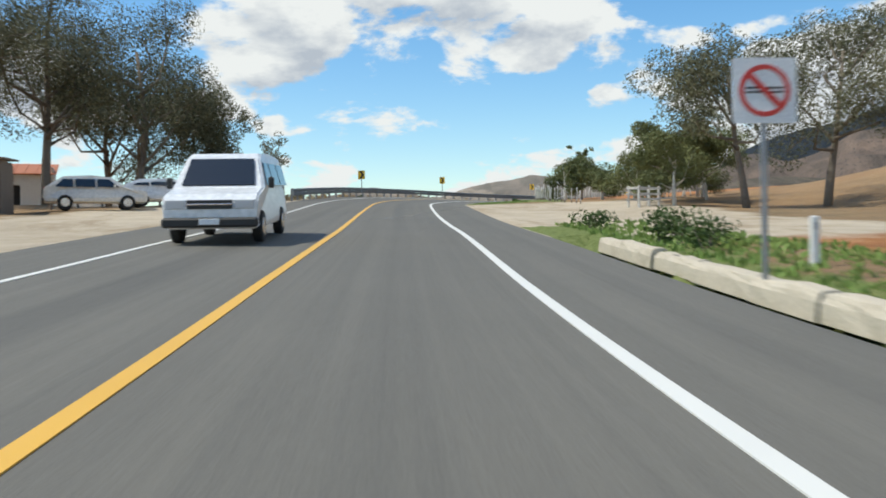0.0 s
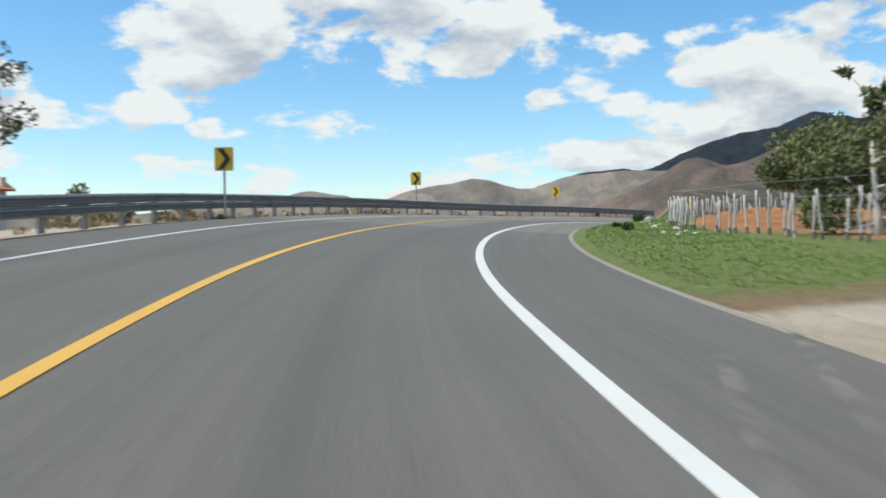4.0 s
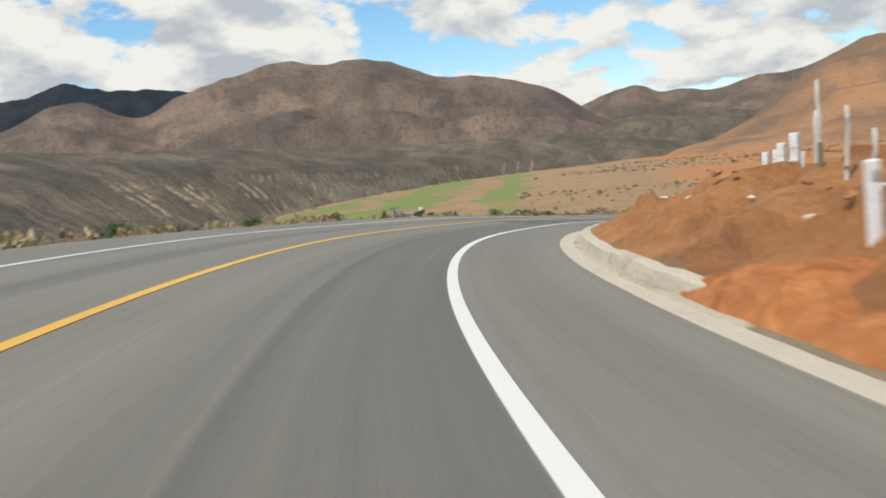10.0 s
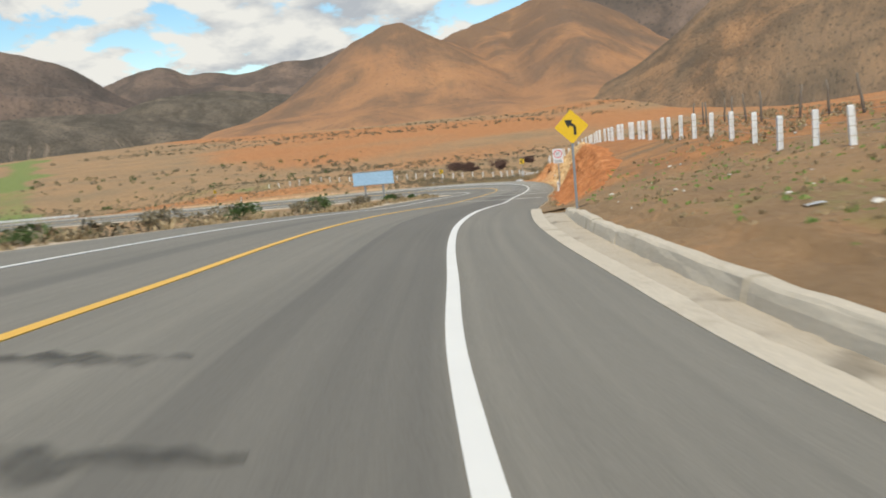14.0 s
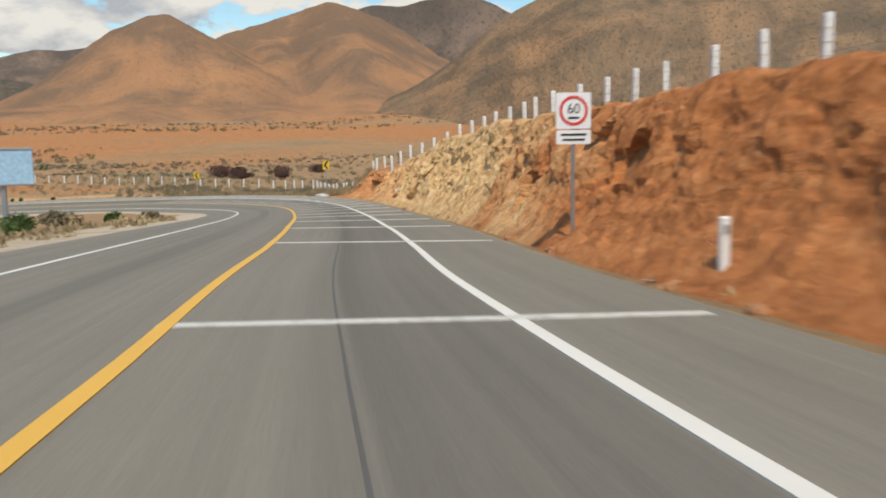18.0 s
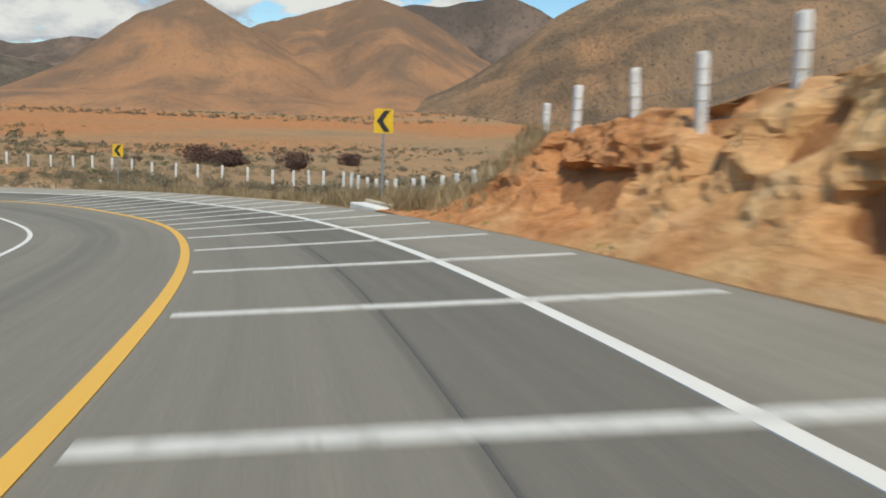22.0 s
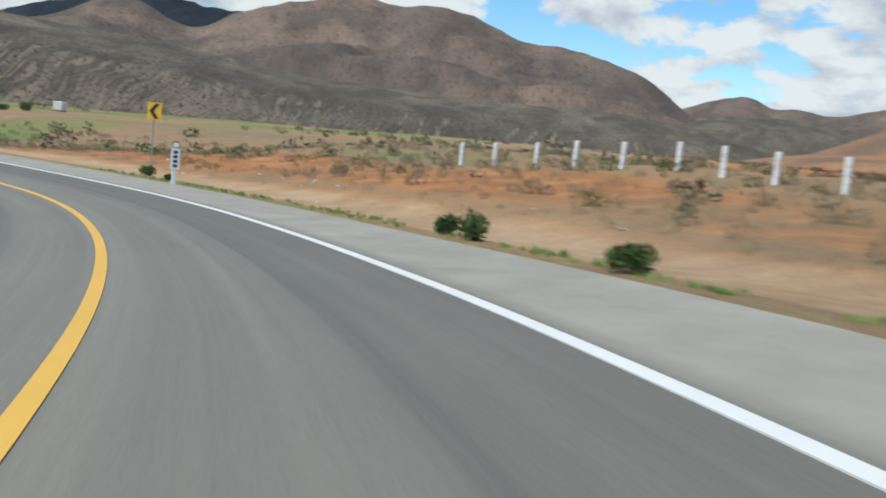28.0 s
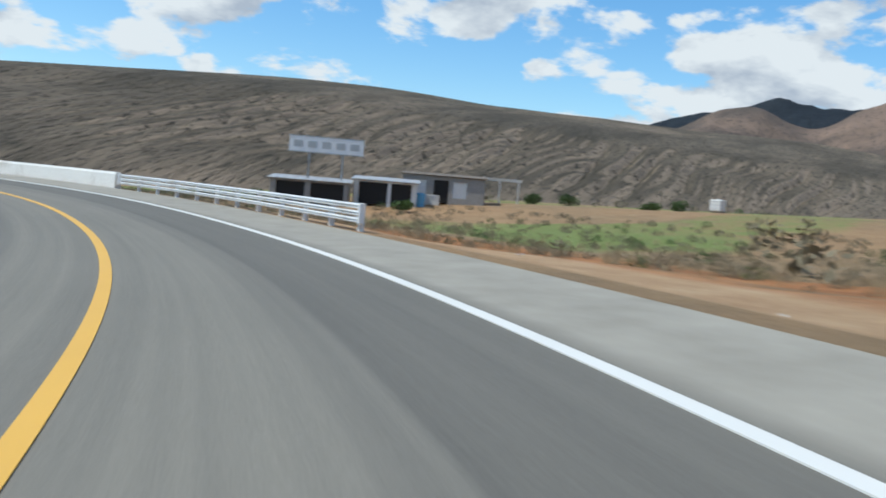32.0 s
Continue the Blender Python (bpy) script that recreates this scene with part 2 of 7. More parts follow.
def road_at(s, u, up=0.0):
    """A place u metres right of the yellow line at station s, up metres over the road's own plane."""
    x, y, z, b, tx, ty = (np.interp(s, RS, a) for a in (RX, RY, RZ, RB, TX, TY))
    return np.array([x + ty * u, y - tx * u, z + np.tan(b) * np.clip(u, -7, 7.5) + up])


def heading(s):
    """Degrees about z by which +y turns into the road's direction at s."""
    return math.degrees(math.atan2(-np.interp(s, RS, TX), np.interp(s, RS, TY)))


def nearest(x, y):
    """Station and signed offset from the yellow line of places x, y."""
    x, y = np.ravel(x), np.ravel(y)
    s, u = np.empty(len(x)), np.empty(len(x))
    for i in range(0, len(x), 4000):
        xx, yy = x[i:i+4000, None], y[i:i+4000, None]
        k = ((xx - RX) ** 2 + (yy - RY) ** 2).argmin(1)
        ox, oy = xx[:, 0] - RX[k], yy[:, 0] - RY[k]
        al = ox * TX[k] + oy * TY[k]
        s[i:i+4000] = RS[k] + np.clip(al, -1.5, 1.5) / TL[k] * np.gradient(RS)[k]
        side = ox * TY[k] - oy * TX[k]
        u[i:i+4000] = np.sign(side) * np.sqrt(np.maximum(ox**2 + oy**2 - np.clip(al, -1.5, 1.5)**2, 0))
    return s, u


def ease(a, b, v):
    t = np.clip((v - a) / (b - a), 0, 1)
    return t * t * (3 - 2 * t)


# heights beside the right edge at 1, 3, 6, 12 and 25 m from it, over the edge, by station
BANK_S = [-3, 3, 6, 7.6, 8.7, 10, 11.5, 13, 15, 16.6, 17.4, 18.5, 19.5, 20.8, 21.9, 22.8, 23.68, 23.95, 24.6, 26.5, 28, 30, 32, 33.5, 41]
BANK_H = [
    [.1, 0, 0, .08, .22, .42, .45, .42, .40, .1, -.05, -.1, -.1, -.1, -.1, -.1, -.05, 0, -.05, -.1, 0, 0, 0, -.05, -.1],
    [.2, 0, 0, .1, .25, .6, 1.0, .65, .6, .5, 1.4, 2.6, 3.0, 3.6, 3.5, 2.5, 1.8, .1, -.3, -.4, -.1, .05, .05, -.2, -.3],
    [.2, 0, .05, .12, .28, .8, 1.4, .9, .9, 1.05, 2.1, 3.0, 3.5, 4.25, 4.0, 2.8, 1.9, .1, -.4, -.6, .45, .8, .55, -.4, -.6],
    [.3, .1, .1, .2, .35, .95, 1.6, 1.5, 1.6, 1.9, 2.7, 3.5, 4.0, 4.7, 4.4, 3.1, 2.0, .1, -.4, -.6, .4, 1.45, 1.3, -.5, -1],
    [.5, .3, .3, .4, .6, 1.3, 1.9, 2.5, 2.9, 3.2, 3.8, 4.4, 4.8, 5.2, 4.8, 3.4, 2.0, .1, -.4, -.4, 1.3, 2.75, 2.7, -.6, -1.5],
]


def hill(x, y, seed=0.0):
    """Cheap rolling relief of about unit height."""
    return (np.sin(x * .021 + seed) * np.cos(y * .017 - seed) + .5 * np.sin(x * .047 - y * .039 + 2 * seed) + .25 * np.sin(x * .11 + y * .093 + seed))


def plain(x, y):
    """The open land beyond the road's own banks."""
    west = 0.6 + 0.03 * np.clip(y, 0, 100) - 5.0 * ease(90, 160, y)
    east = -6.0 + 0.034 * np.maximum(0, x - 265)
    z = west + (east - west) * ease(20, 160, x + 0.6 * (y - 60))
    # the field inside the first bend and the slopes to the south-east
    z = z + (8.5 + 0.02 * np.maximum(0, x)) * ease(0, 60, 95 - y + 0.15 * x) * ease(-60, 40, x) * (1 - ease(140, 270, x))
    z = z + 0.07 * np.maximum(0, 60 - y) * ease(40, 200, x)
    return z + 0.35 * hill(x, y)


def ground_z(x, y, sunk=0.0):
    """Height of the ground; under the road it lies a little lower than the paving."""
    shape = np.shape(x)
    x, y = np.ravel(x).astype(float), np.ravel(y).astype(float)
    s, u = nearest(x, y)
    z0, b = np.interp(s, RS, RZ), np.tan(np.interp(s, RS, RB))
    edge_r, edge_l = z0 + b * SHOULDER, z0 - b * SHOULDER_L
    er, el = u - SHOULDER, -u - SHOULDER_L
    hs = np.array([np.interp(s, BANK_S, h) for h in BANK_H])
    dist = np.array([0, 1, 3, 6, 12, 25])
    h = np.zeros_like(x)
    for i in range(5):
        lo = hs[i - 1] if i else 0 * s
        f = np.clip((er - dist[i]) / (dist[i + 1] - dist[i]), 0, 1)
        h = h + f * (hs[i] - lo)
    right = edge_r + h
    drop = np.interp(s, [-3, 3, 5, 6.5, 8, 10, 12, 15, 18, 21, 24, 41], [.2, .1, -.5, -1.0, -3, -4.5, -2.6, -.9, -.3, -.3, -.5, -.5])
    left = edge_l + drop * ease(1.5, 14, el) - 0.05 * np.clip(el, 0, 1)
    near = np.where(u > 0, right, left)
    rough = 0.10 * hill(x * 9, y * 9, 1.0) * (1 - .7 * ease(16.8, 17.3, s) * (1 - ease(23.8, 24.3, s))) * ease(.5, 4, np.maximum(er, el)) + 0.25 * hill(x * 3, y * 3, 2.0) * ease(3, 12, np.maximum(er, el))
    steep = np.interp(s, [7.8, 9, 11.8, 12.6, 16.8, 17.2], [0, .8, .8, .15, .15, 0]) * ease(.6, 2, er) * (1 - ease(7, 12, er))
    rough = rough + steep * 0.28 * (np.sin(x * 2.1 + 3 * np.sin(y * .9)) + np.sin(y * 2.7 + x * 1.1) + .6 * np.sin(x * 5.3 - y * 3.7))
    w = 1 - ease(np.where(u > 0, 16, 12), np.where(u > 0, 55, 45), np.maximum(er, el))
    z = w * (near + rough) + (1 - w) * plain(x, y)
    kerbed = np.where(((s > 8.4) & (s < 16.6)) | (s < 1.95), 1.22, .05)
    paved = (u < SHOULDER + kerbed) & (u > -SHOULDER_L - .05)
    z = np.where(paved, z0 + b * u - 0.30, z) - sunk
    return z.reshape(shape)
# ---- end of plan ----
# ---- materials ----
AGE_FROM = float(np.interp(6.4, RS, np.r_[0, np.cumsum(np.hypot(np.diff(RX), np.diff(RY)))]))  # where the older paving begins


def ramp(nt, stops):
    r = nt.nodes.new("ShaderNodeValToRGB")
    while len(r.color_ramp.elements) < len(stops):
        r.color_ramp.elements.new(0.5)
    for e, (p, c) in zip(r.color_ramp.elements, stops):
        e.position, e.color = p, (*c, 1)
    return r


def tex(nt, scale, detail=5.0, rough=0.55, vec=None, stretch=None, distort=0.0):
    n = nt.nodes.new("ShaderNodeTexNoise")
    n.inputs["Scale"].default_value, n.inputs["Detail"].default_value = scale, detail
    n.inputs["Roughness"].default_value, n.inputs["Distortion"].default_value = rough, distort
    if vec is None:
        vec = nt.nodes.new("ShaderNodeNewGeometry").outputs["Position"]
    if stretch:
        m = nt.nodes.new("ShaderNodeMapping")
        m.inputs["Scale"].default_value = stretch
        nt.links.new(vec, m.inputs["Vector"])
        vec = m.outputs["Vector"]
    nt.links.new(vec, n.inputs["Vector"])
    return n


def blend(nt, fac, a, b, mode="MIX"):
    m = nt.nodes.new("ShaderNodeMix")
    m.data_type, m.blend_type = "RGBA", mode
    for v, k in ((fac, 0), (a, 6), (b, 7)):
        if isinstance(v, (int, float)):
            m.inputs[k].default_value = v
        elif isinstance(v, tuple):
            m.inputs[k].default_value = (*v, 1)
        else:
            nt.links.new(v, m.inputs[k])
    return m.outputs[2]


def begin(name, rough=0.8, metal=0.0):
    m = bpy.data.materials.new(name)
    m.use_nodes = True
    nt = m.node_tree
    b = nt.nodes["Principled BSDF"]
    b.inputs["Roughness"].default_value, b.inputs["Metallic"].default_value = rough, metal
    return m, nt, b


def bumped(nt, b, src, strength, dist):
    u = nt.nodes.new("ShaderNodeBump")
    u.inputs["Strength"].default_value, u.inputs["Distance"].default_value = strength, dist
    nt.links.new(src, u.inputs["Height"])
    nt.links.new(u.outputs[0], b.inputs["Normal"])


def surface(name, c1, c2, rough=0.8, metal=0.0, scale=8.0, fine=60.0, bump=0.3, dist=0.01, dirt=None, local=False):
    """Two tones in large patches, fine grain, a third tone as dirt or wear."""
    m, nt, b = begin(name, rough, metal)
    vec = nt.nodes.new("ShaderNodeTexCoord").outputs["Object"] if local else None
    big, small = tex(nt, scale, 4, vec=vec), tex(nt, fine, 6, vec=vec)
    col = blend(nt, big.outputs["Fac"], c1, c2)
    col = blend(nt, 0.35, col, ramp_of(nt, small.outputs["Fac"], [(0.3, tuple(.55 * v for v in c1)), (0.7, tuple(min(1, 1.35 * v) for v in c2))]))
    if dirt:
        r = ramp(nt, [(0.55, (0, 0, 0)), (0.75, (1, 1, 1))])
        nt.links.new(tex(nt, scale * .6, 7, .65, vec=vec).outputs["Fac"], r.inputs[0])
        col = blend(nt, r.outputs[0], col, dirt)
    nt.links.new(col, b.inputs["Base Color"])
    bumped(nt, b, small.outputs["Fac"], bump, dist)
    return m


def ramp_of(nt, src, stops):
    r = ramp(nt, stops)
    nt.links.new(src, r.inputs[0])
    return r.outputs[0]


def leafy(name, dark, light, rough=0.65):
    """Foliage: each leaf its own tone."""
    m, nt, b = begin(name, rough)
    g = nt.nodes.new("ShaderNodeNewGeometry")
    col = ramp_of(nt, g.outputs["Random Per Island"], [(0.0, dark), (0.55, tuple((a + c) / 2 for a, c in zip(dark, light))), (1.0, light)])
    n = tex(nt, 0.9, 3)
    col = blend(nt, 0.5, col, ramp_of(nt, n.outputs["Fac"], [(0.35, dark), (0.65, light)]))
    nt.links.new(col, b.inputs["Base Color"])
    b.inputs["Specular IOR Level"].default_value = 0.25
    return m


def asphalt_material():
    m, nt, b = begin("asphalt", 0.82)
    uv = nt.nodes.new("ShaderNodeUVMap").outputs["UV"]
    sep = nt.nodes.new("ShaderNodeSeparateXYZ")
    nt.links.new(uv, sep.inputs[0])
    # newer, darker paving before the joint in the first bend, older and warmer after it
    age = nt.nodes.new("ShaderNodeMapRange")
    age.inputs[1].default_value, age.inputs[2].default_value = AGE_FROM, AGE_FROM + .4
    nt.links.new(sep.outputs["Y"], age.inputs[0])
    streak = tex(nt, 1.0, 5, .6, uv, (1.6, 0.02, 1))
    patch = tex(nt, 0.23, 5, .6)
    grain = tex(nt, 55.0, 3, .7)
    new_c = ramp_of(nt, streak.outputs["Fac"], [(0.3, (.112, .103, .084)), (0.7, (.158, .144, .115))])
    old_c = ramp_of(nt, streak.outputs["Fac"], [(0.3, (.186, .167, .130)), (0.7, (.252, .226, .175))])
    col = blend(nt, age.outputs[0], new_c, old_c)
    col = blend(nt, 0.18, col, ramp_of(nt, patch.outputs["Fac"], [(0.3, (.10, .097, .088)), (0.7, (.20, .187, .162))]))
    col = blend(nt, 0.22, col, ramp_of(nt, grain.outputs["Fac"], [(0.35, (.03, .03, .03)), (0.65, (.34, .33, .31))]))
    fine_streak = tex(nt, 1.0, 4, .65, uv, (7.0, .03, 1))
    col = blend(nt, .24, col, blend(nt, 1.0, col, ramp_of(nt, fine_streak.outputs["Fac"], [(.34, (.66, .66, .67)), (.62, (1.08, 1.07, 1.05))]), "MULTIPLY"))
    # oil band down the middle of each lane, polished wheel tracks beside it
    for mid, wide, dark in ((1.75, .32, .80), (-1.66, .32, .84)):
        d = nt.nodes.new("ShaderNodeMath"); d.operation = "SUBTRACT"; d.inputs[1].default_value = mid
        nt.links.new(sep.outputs["X"], d.inputs[0])
        a = nt.nodes.new("ShaderNodeMath"); a.operation = "ABSOLUTE"
        nt.links.new(d.outputs[0], a.inputs[0])
        k = nt.nodes.new("ShaderNodeMapRange"); k.interpolation_type = "SMOOTHSTEP"
        k.inputs[1].default_value, k.inputs[2].default_value, k.inputs[3].default_value, k.inputs[4].default_value = .1, wide * 1.6, .55 if mid < 0 else .30, 0.0
        nt.links.new(a.outputs[0], k.inputs[0])
        mul = nt.nodes.new("ShaderNodeMath"); mul.operation = "MULTIPLY"
        nt.links.new(k.outputs[0], mul.inputs[0])
        nt.links.new(tex(nt, 1.0, 4, .6, uv, (2.2, .05, 1)).outputs["Fac"], mul.inputs[1])
        col = blend(nt, mul.outputs[0], col, (.065, .063, .060))
    # dusty, paler shoulder beyond the white line
    dust = nt.nodes.new("ShaderNodeMapRange"); dust.inputs[1].default_value, dust.inputs[2].default_value = 3.55, 3.9
    nt.links.new(sep.outputs["X"], dust.inputs[0])
    late = nt.nodes.new("ShaderNodeMapRange"); late.inputs[1].default_value, late.inputs[2].default_value = AGE_FROM + 175, AGE_FROM + 245
    nt.links.new(sep.outputs["Y"], late.inputs[0])
    pale = nt.nodes.new("ShaderNodeMath"); pale.operation = "MULTIPLY"
    nt.links.new(dust.outputs[0], pale.inputs[0]); nt.links.new(late.outputs[0], pale.inputs[1])
    col = blend(nt, pale.outputs[0], col, blend(nt, .72, col, ramp_of(nt, tex(nt, .9, 7, .68, stretch=(1, 1, 1)).outputs["Fac"], [(.3, (.29, .262, .212)), (.7, (.42, .385, .318))])))
    # the outer half of the lane was paved in another, darker pass
    def between(lo, hi, soft, src):
        up_, dn = nt.nodes.new("ShaderNodeMapRange"), nt.nodes.new("ShaderNodeMapRange")
        for n, e in ((up_, lo), (dn, hi)):
            n.inputs[1].default_value, n.inputs[2].default_value = e - soft, e + soft
            nt.links.new(src, n.inputs[0])
        d = nt.nodes.new("ShaderNodeMath"); d.operation = "SUBTRACT"
        nt.links.new(up_.outputs[0], d.inputs[0]); nt.links.new(dn.outputs[0], d.inputs[1])
        return d.outputs[0]

    both = nt.nodes.new("ShaderNodeMath"); both.operation = "MULTIPLY"
    nt.links.new(between(1.86, 3.42, .03, sep.outputs["X"]), both.inputs[0])
    nt.links.new(age.outputs[0], both.inputs[1])
    col = blend(nt, both.outputs[0], col, blend(nt, 1.0, col, (.76, .765, .78), "MULTIPLY"))
    nt.links.new(col, b.inputs["Base Color"])
    bumped(nt, b, grain.outputs["Fac"], 0.35, 0.006)
    b.inputs["Specular IOR Level"].default_value = 0.25
    return m


def paint_material(name, c, worn=(.2, .19, .17), wear=(0.60, 0.74)):
    m, nt, b = begin(name, 0.6)
    n = tex(nt, 6.0, 8, .7)
    n2 = tex(nt, 0.8, 4, .6)
    col = blend(nt, ramp_of(nt, n.outputs["Fac"], [(wear[0], (0, 0, 0)), (wear[1], (1, 1, 1))]), c, worn)
    col = blend(nt, 0.25, col, ramp_of(nt, n2.outputs["Fac"], [(0.3, tuple(.75 * v for v in c)), (0.7, c)]))
    nt.links.new(col, b.inputs["Base Color"])
    bumped(nt, b, tex(nt, 60, 3).outputs["Fac"], 0.2, 0.004)
    return m


def ground_material():
    """Soil by kind: dry brush, red earth, pale sand, green grass, ploughed; the kinds come with the mesh, noise frays their edges."""
    m, nt, b = begin("earth", 0.95)
    at = nt.nodes.new("ShaderNodeAttribute"); at.attribute_name = "kind"
    sep = nt.nodes.new("ShaderNodeSeparateColor")
    nt.links.new(at.outputs["Color"], sep.inputs[0])
    big, mid, fine = tex(nt, 0.05, 6, .6), tex(nt, 0.55, 7, .65), tex(nt, 7.0, 7, .7)
    dry = ramp_of(nt, mid.outputs["Fac"], [(0.30, (.19, .128, .075)), (0.5, (.345, .218, .115)), (0.7, (.47, .30, .158))])
    dry = blend(nt, 0.5, dry, ramp_of(nt, big.outputs["Fac"], [(0.35, (.20, .16, .095)), (0.65, (.46, .255, .118))]))
    red = ramp_of(nt, mid.outputs["Fac"], [(0.28, (.25, .092, .032)), (0.5, (.46, .182, .062)), (0.72, (.60, .29, .118))])
    sand = ramp_of(nt, mid.outputs["Fac"], [(0.3, (.54, .44, .32)), (0.6, (.70, .60, .46)), (0.75, (.78, .69, .56))])
    drift = tex(nt, 0.32, 6, .65, stretch=(1.0, .35, 1.0), distort=.8)
    sand = blend(nt, ramp_of(nt, drift.outputs["Fac"], [(.52, (0, 0, 0)), (.64, (.6, .6, .6))]), sand, ramp_of(nt, fine.outputs["Fac"], [(.3, (.26, .175, .10)), (.7, (.44, .32, .20))]))
    grass = ramp_of(nt, fine.outputs["Fac"], [(0.3, (.090, .135, .030)), (0.5, (.165, .240, .058)), (0.72, (.240, .295, .095))])
    col = dry
    for ch, c in (("Green", red), ("Blue", sand), ("Red", grass)):
        j = nt.nodes.new("ShaderNodeMath"); j.operation = "MULTIPLY_ADD"; j.inputs[1].default_value = 0.7; j.inputs[2].default_value = -0.35
        nt.links.new(mid.outputs["Fac"], j.inputs[0])
        a = nt.nodes.new("ShaderNodeMath"); a.operation = "ADD"
        nt.links.new(sep.outputs[ch], a.inputs[0]); nt.links.new(j.outputs[0], a.inputs[1])
        k = nt.nodes.new("ShaderNodeMapRange"); k.interpolation_type = "SMOOTHSTEP"
        k.inputs[1].default_value, k.inputs[2].default_value = .32, .62
        nt.links.new(a.outputs[0], k.inputs[0])
        col = blend(nt, k.outputs[0], col, c)
    worn_ = nt.nodes.new("ShaderNodeMath"); worn_.operation = "SUBTRACT"; worn_.inputs[0].default_value = 1.0
    nt.links.new(at.outputs["Alpha"], worn_.inputs[1])
    col = blend(nt, worn_.outputs[0], col, ramp_of(nt, mid.outputs["Fac"], [(.3, (.44, .26, .135)), (.55, (.60, .395, .225)), (.75, (.68, .49, .31))]))
    col = blend(nt, 0.24, col, ramp_of(nt, fine.outputs["Fac"], [(0.3, (.05, .032, .018)), (0.7, (.50, .37, .24))]))
    nt.links.new(col, b.inputs["Base Color"])
    add = nt.nodes.new("ShaderNodeMath"); add.operation = "MULTIPLY_ADD"; add.inputs[1].default_value = 2.0
    nt.links.new(mid.outputs["Fac"], add.inputs[0]); nt.links.new(fine.outputs["Fac"], add.inputs[2])
    bumped(nt, b, add.outputs[0], 0.85, 0.15)
    b.inputs["Specular IOR Level"].default_value = 0.15
    return m


def mountain_material(name, low, mid_c, high, shrub, scale=1.0, dots=0.5, pale=None, crown=0.0):
    """Bare soil in soft broad tones, thin grey scrub over parts of it, shrubs as specks, paler earth where it is steep and eroded."""
    m, nt, b = begin(name, 0.97)
    uv = nt.nodes.new("ShaderNodeUVMap").outputs["UV"]
    geo = nt.nodes.new("ShaderNodeNewGeometry")
    big, mid, fine = tex(nt, 0.0045 * scale, 5, .5, uv, distort=.4), tex(nt, 0.020 * scale, 8, .66, uv), tex(nt, 0.15 * scale, 5, .7, uv)
    col = ramp_of(nt, big.outputs["Fac"], [(0.30, low), (0.5, mid_c), (0.70, high)])
    col = blend(nt, 0.30, col, ramp_of(nt, mid.outputs["Fac"], [(0.30, low), (0.70, high)]))
    scrub = tex(nt, 0.011 * scale, 9, .66, uv, distort=.3)
    src = scrub.outputs["Fac"]
    if crown:  # scrub keeps to the crests
        sep = nt.nodes.new("ShaderNodeSeparateXYZ"); nt.links.new(geo.outputs["Position"], sep.inputs[0])
        up = nt.nodes.new("ShaderNodeMapRange"); up.inputs[1].default_value, up.inputs[2].default_value = crown * .45, crown
        up.inputs[3].default_value, up.inputs[4].default_value = -.04, .16
        nt.links.new(sep.outputs["Z"], up.inputs[0])
        ad = nt.nodes.new("ShaderNodeMath"); ad.operation = "ADD"
        nt.links.new(src, ad.inputs[0]); nt.links.new(up.outputs[0], ad.inputs[1])
        src = ad.outputs[0]
    col = blend(nt, ramp_of(nt, src, [(.42, (0, 0, 0)), (.60, (.72, .72, .72))]), col, tuple(.45 * a + .55 * c for a, c in zip(low, shrub)))
    if pale:
        sn = nt.nodes.new("ShaderNodeSeparateXYZ"); nt.links.new(geo.outputs["Normal"], sn.inputs[0])
        st = nt.nodes.new("ShaderNodeMapRange"); st.interpolation_type = "SMOOTHSTEP"
        st.inputs[1].default_value, st.inputs[2].default_value, st.inputs[3].default_value, st.inputs[4].default_value = .94, .78, 0.0, .60
        nt.links.new(sn.outputs["Z"], st.inputs[0])
        col = blend(nt, st.outputs[0], col, pale)
    speck = ramp_of(nt, fine.outputs["Fac"], [(dots, (0, 0, 0)), (dots + .10, (.85, .85, .85))])
    col = blend(nt, speck, col, shrub)
    nt.links.new(col, b.inputs["Base Color"])
    add = nt.nodes.new("ShaderNodeMath"); add.operation = "MULTIPLY_ADD"; add.inputs[1].default_value = 4.0
    nt.links.new(mid.outputs["Fac"], add.inputs[0]); nt.links.new(fine.outputs["Fac"], add.inputs[2])
    bumped(nt, b, add.outputs[0], 0.6, 6.0 / scale)
    b.inputs["Specular IOR Level"].default_value = 0.1
    return m


ASPHALT = asphalt_material()
YELLOW_LINE = paint_material("yellow_road_paint", (.72, .405, .06), (.26, .18, .07), (.66, .80))
WHITE_LINE = paint_material("white_road_paint", (.72, .70, .645), (.34, .32, .28), (.64, .80))
BAR_PAINT = paint_material("worn_white_bars", (.60, .585, .54), (.24, .23, .20), (.50, .68))
EARTH = ground_material()
CONCRETE = surface("concrete", (.44, .375, .285), (.57, .50, .39), 0.9, 0, 1.2, 22, .6, .02, (.27, .21, .14))
GALV = surface("galvanised_steel", (.30, .31, .32), (.42, .43, .44), 0.45, .75, 1.5, 40, .1, .003, (.22, .20, .18))
SILT = surface("gutter_silt", (.36, .295, .215), (.50, .43, .33), 0.95, 0, 1.6, 25, .6, .03, (.13, .105, .07))
DIRT = surface("dark_verge_dirt", (.15, .115, .068), (.27, .20, .125), 0.95, 0, 1.4, 22, .7, .03, (.085, .095, .04))
GALV_OLD = surface("dull_galvanised_steel", (.17, .175, .18), (.27, .275, .28), 0.55, .4, 1.5, 40, .1, .003, (.12, .11, .10))
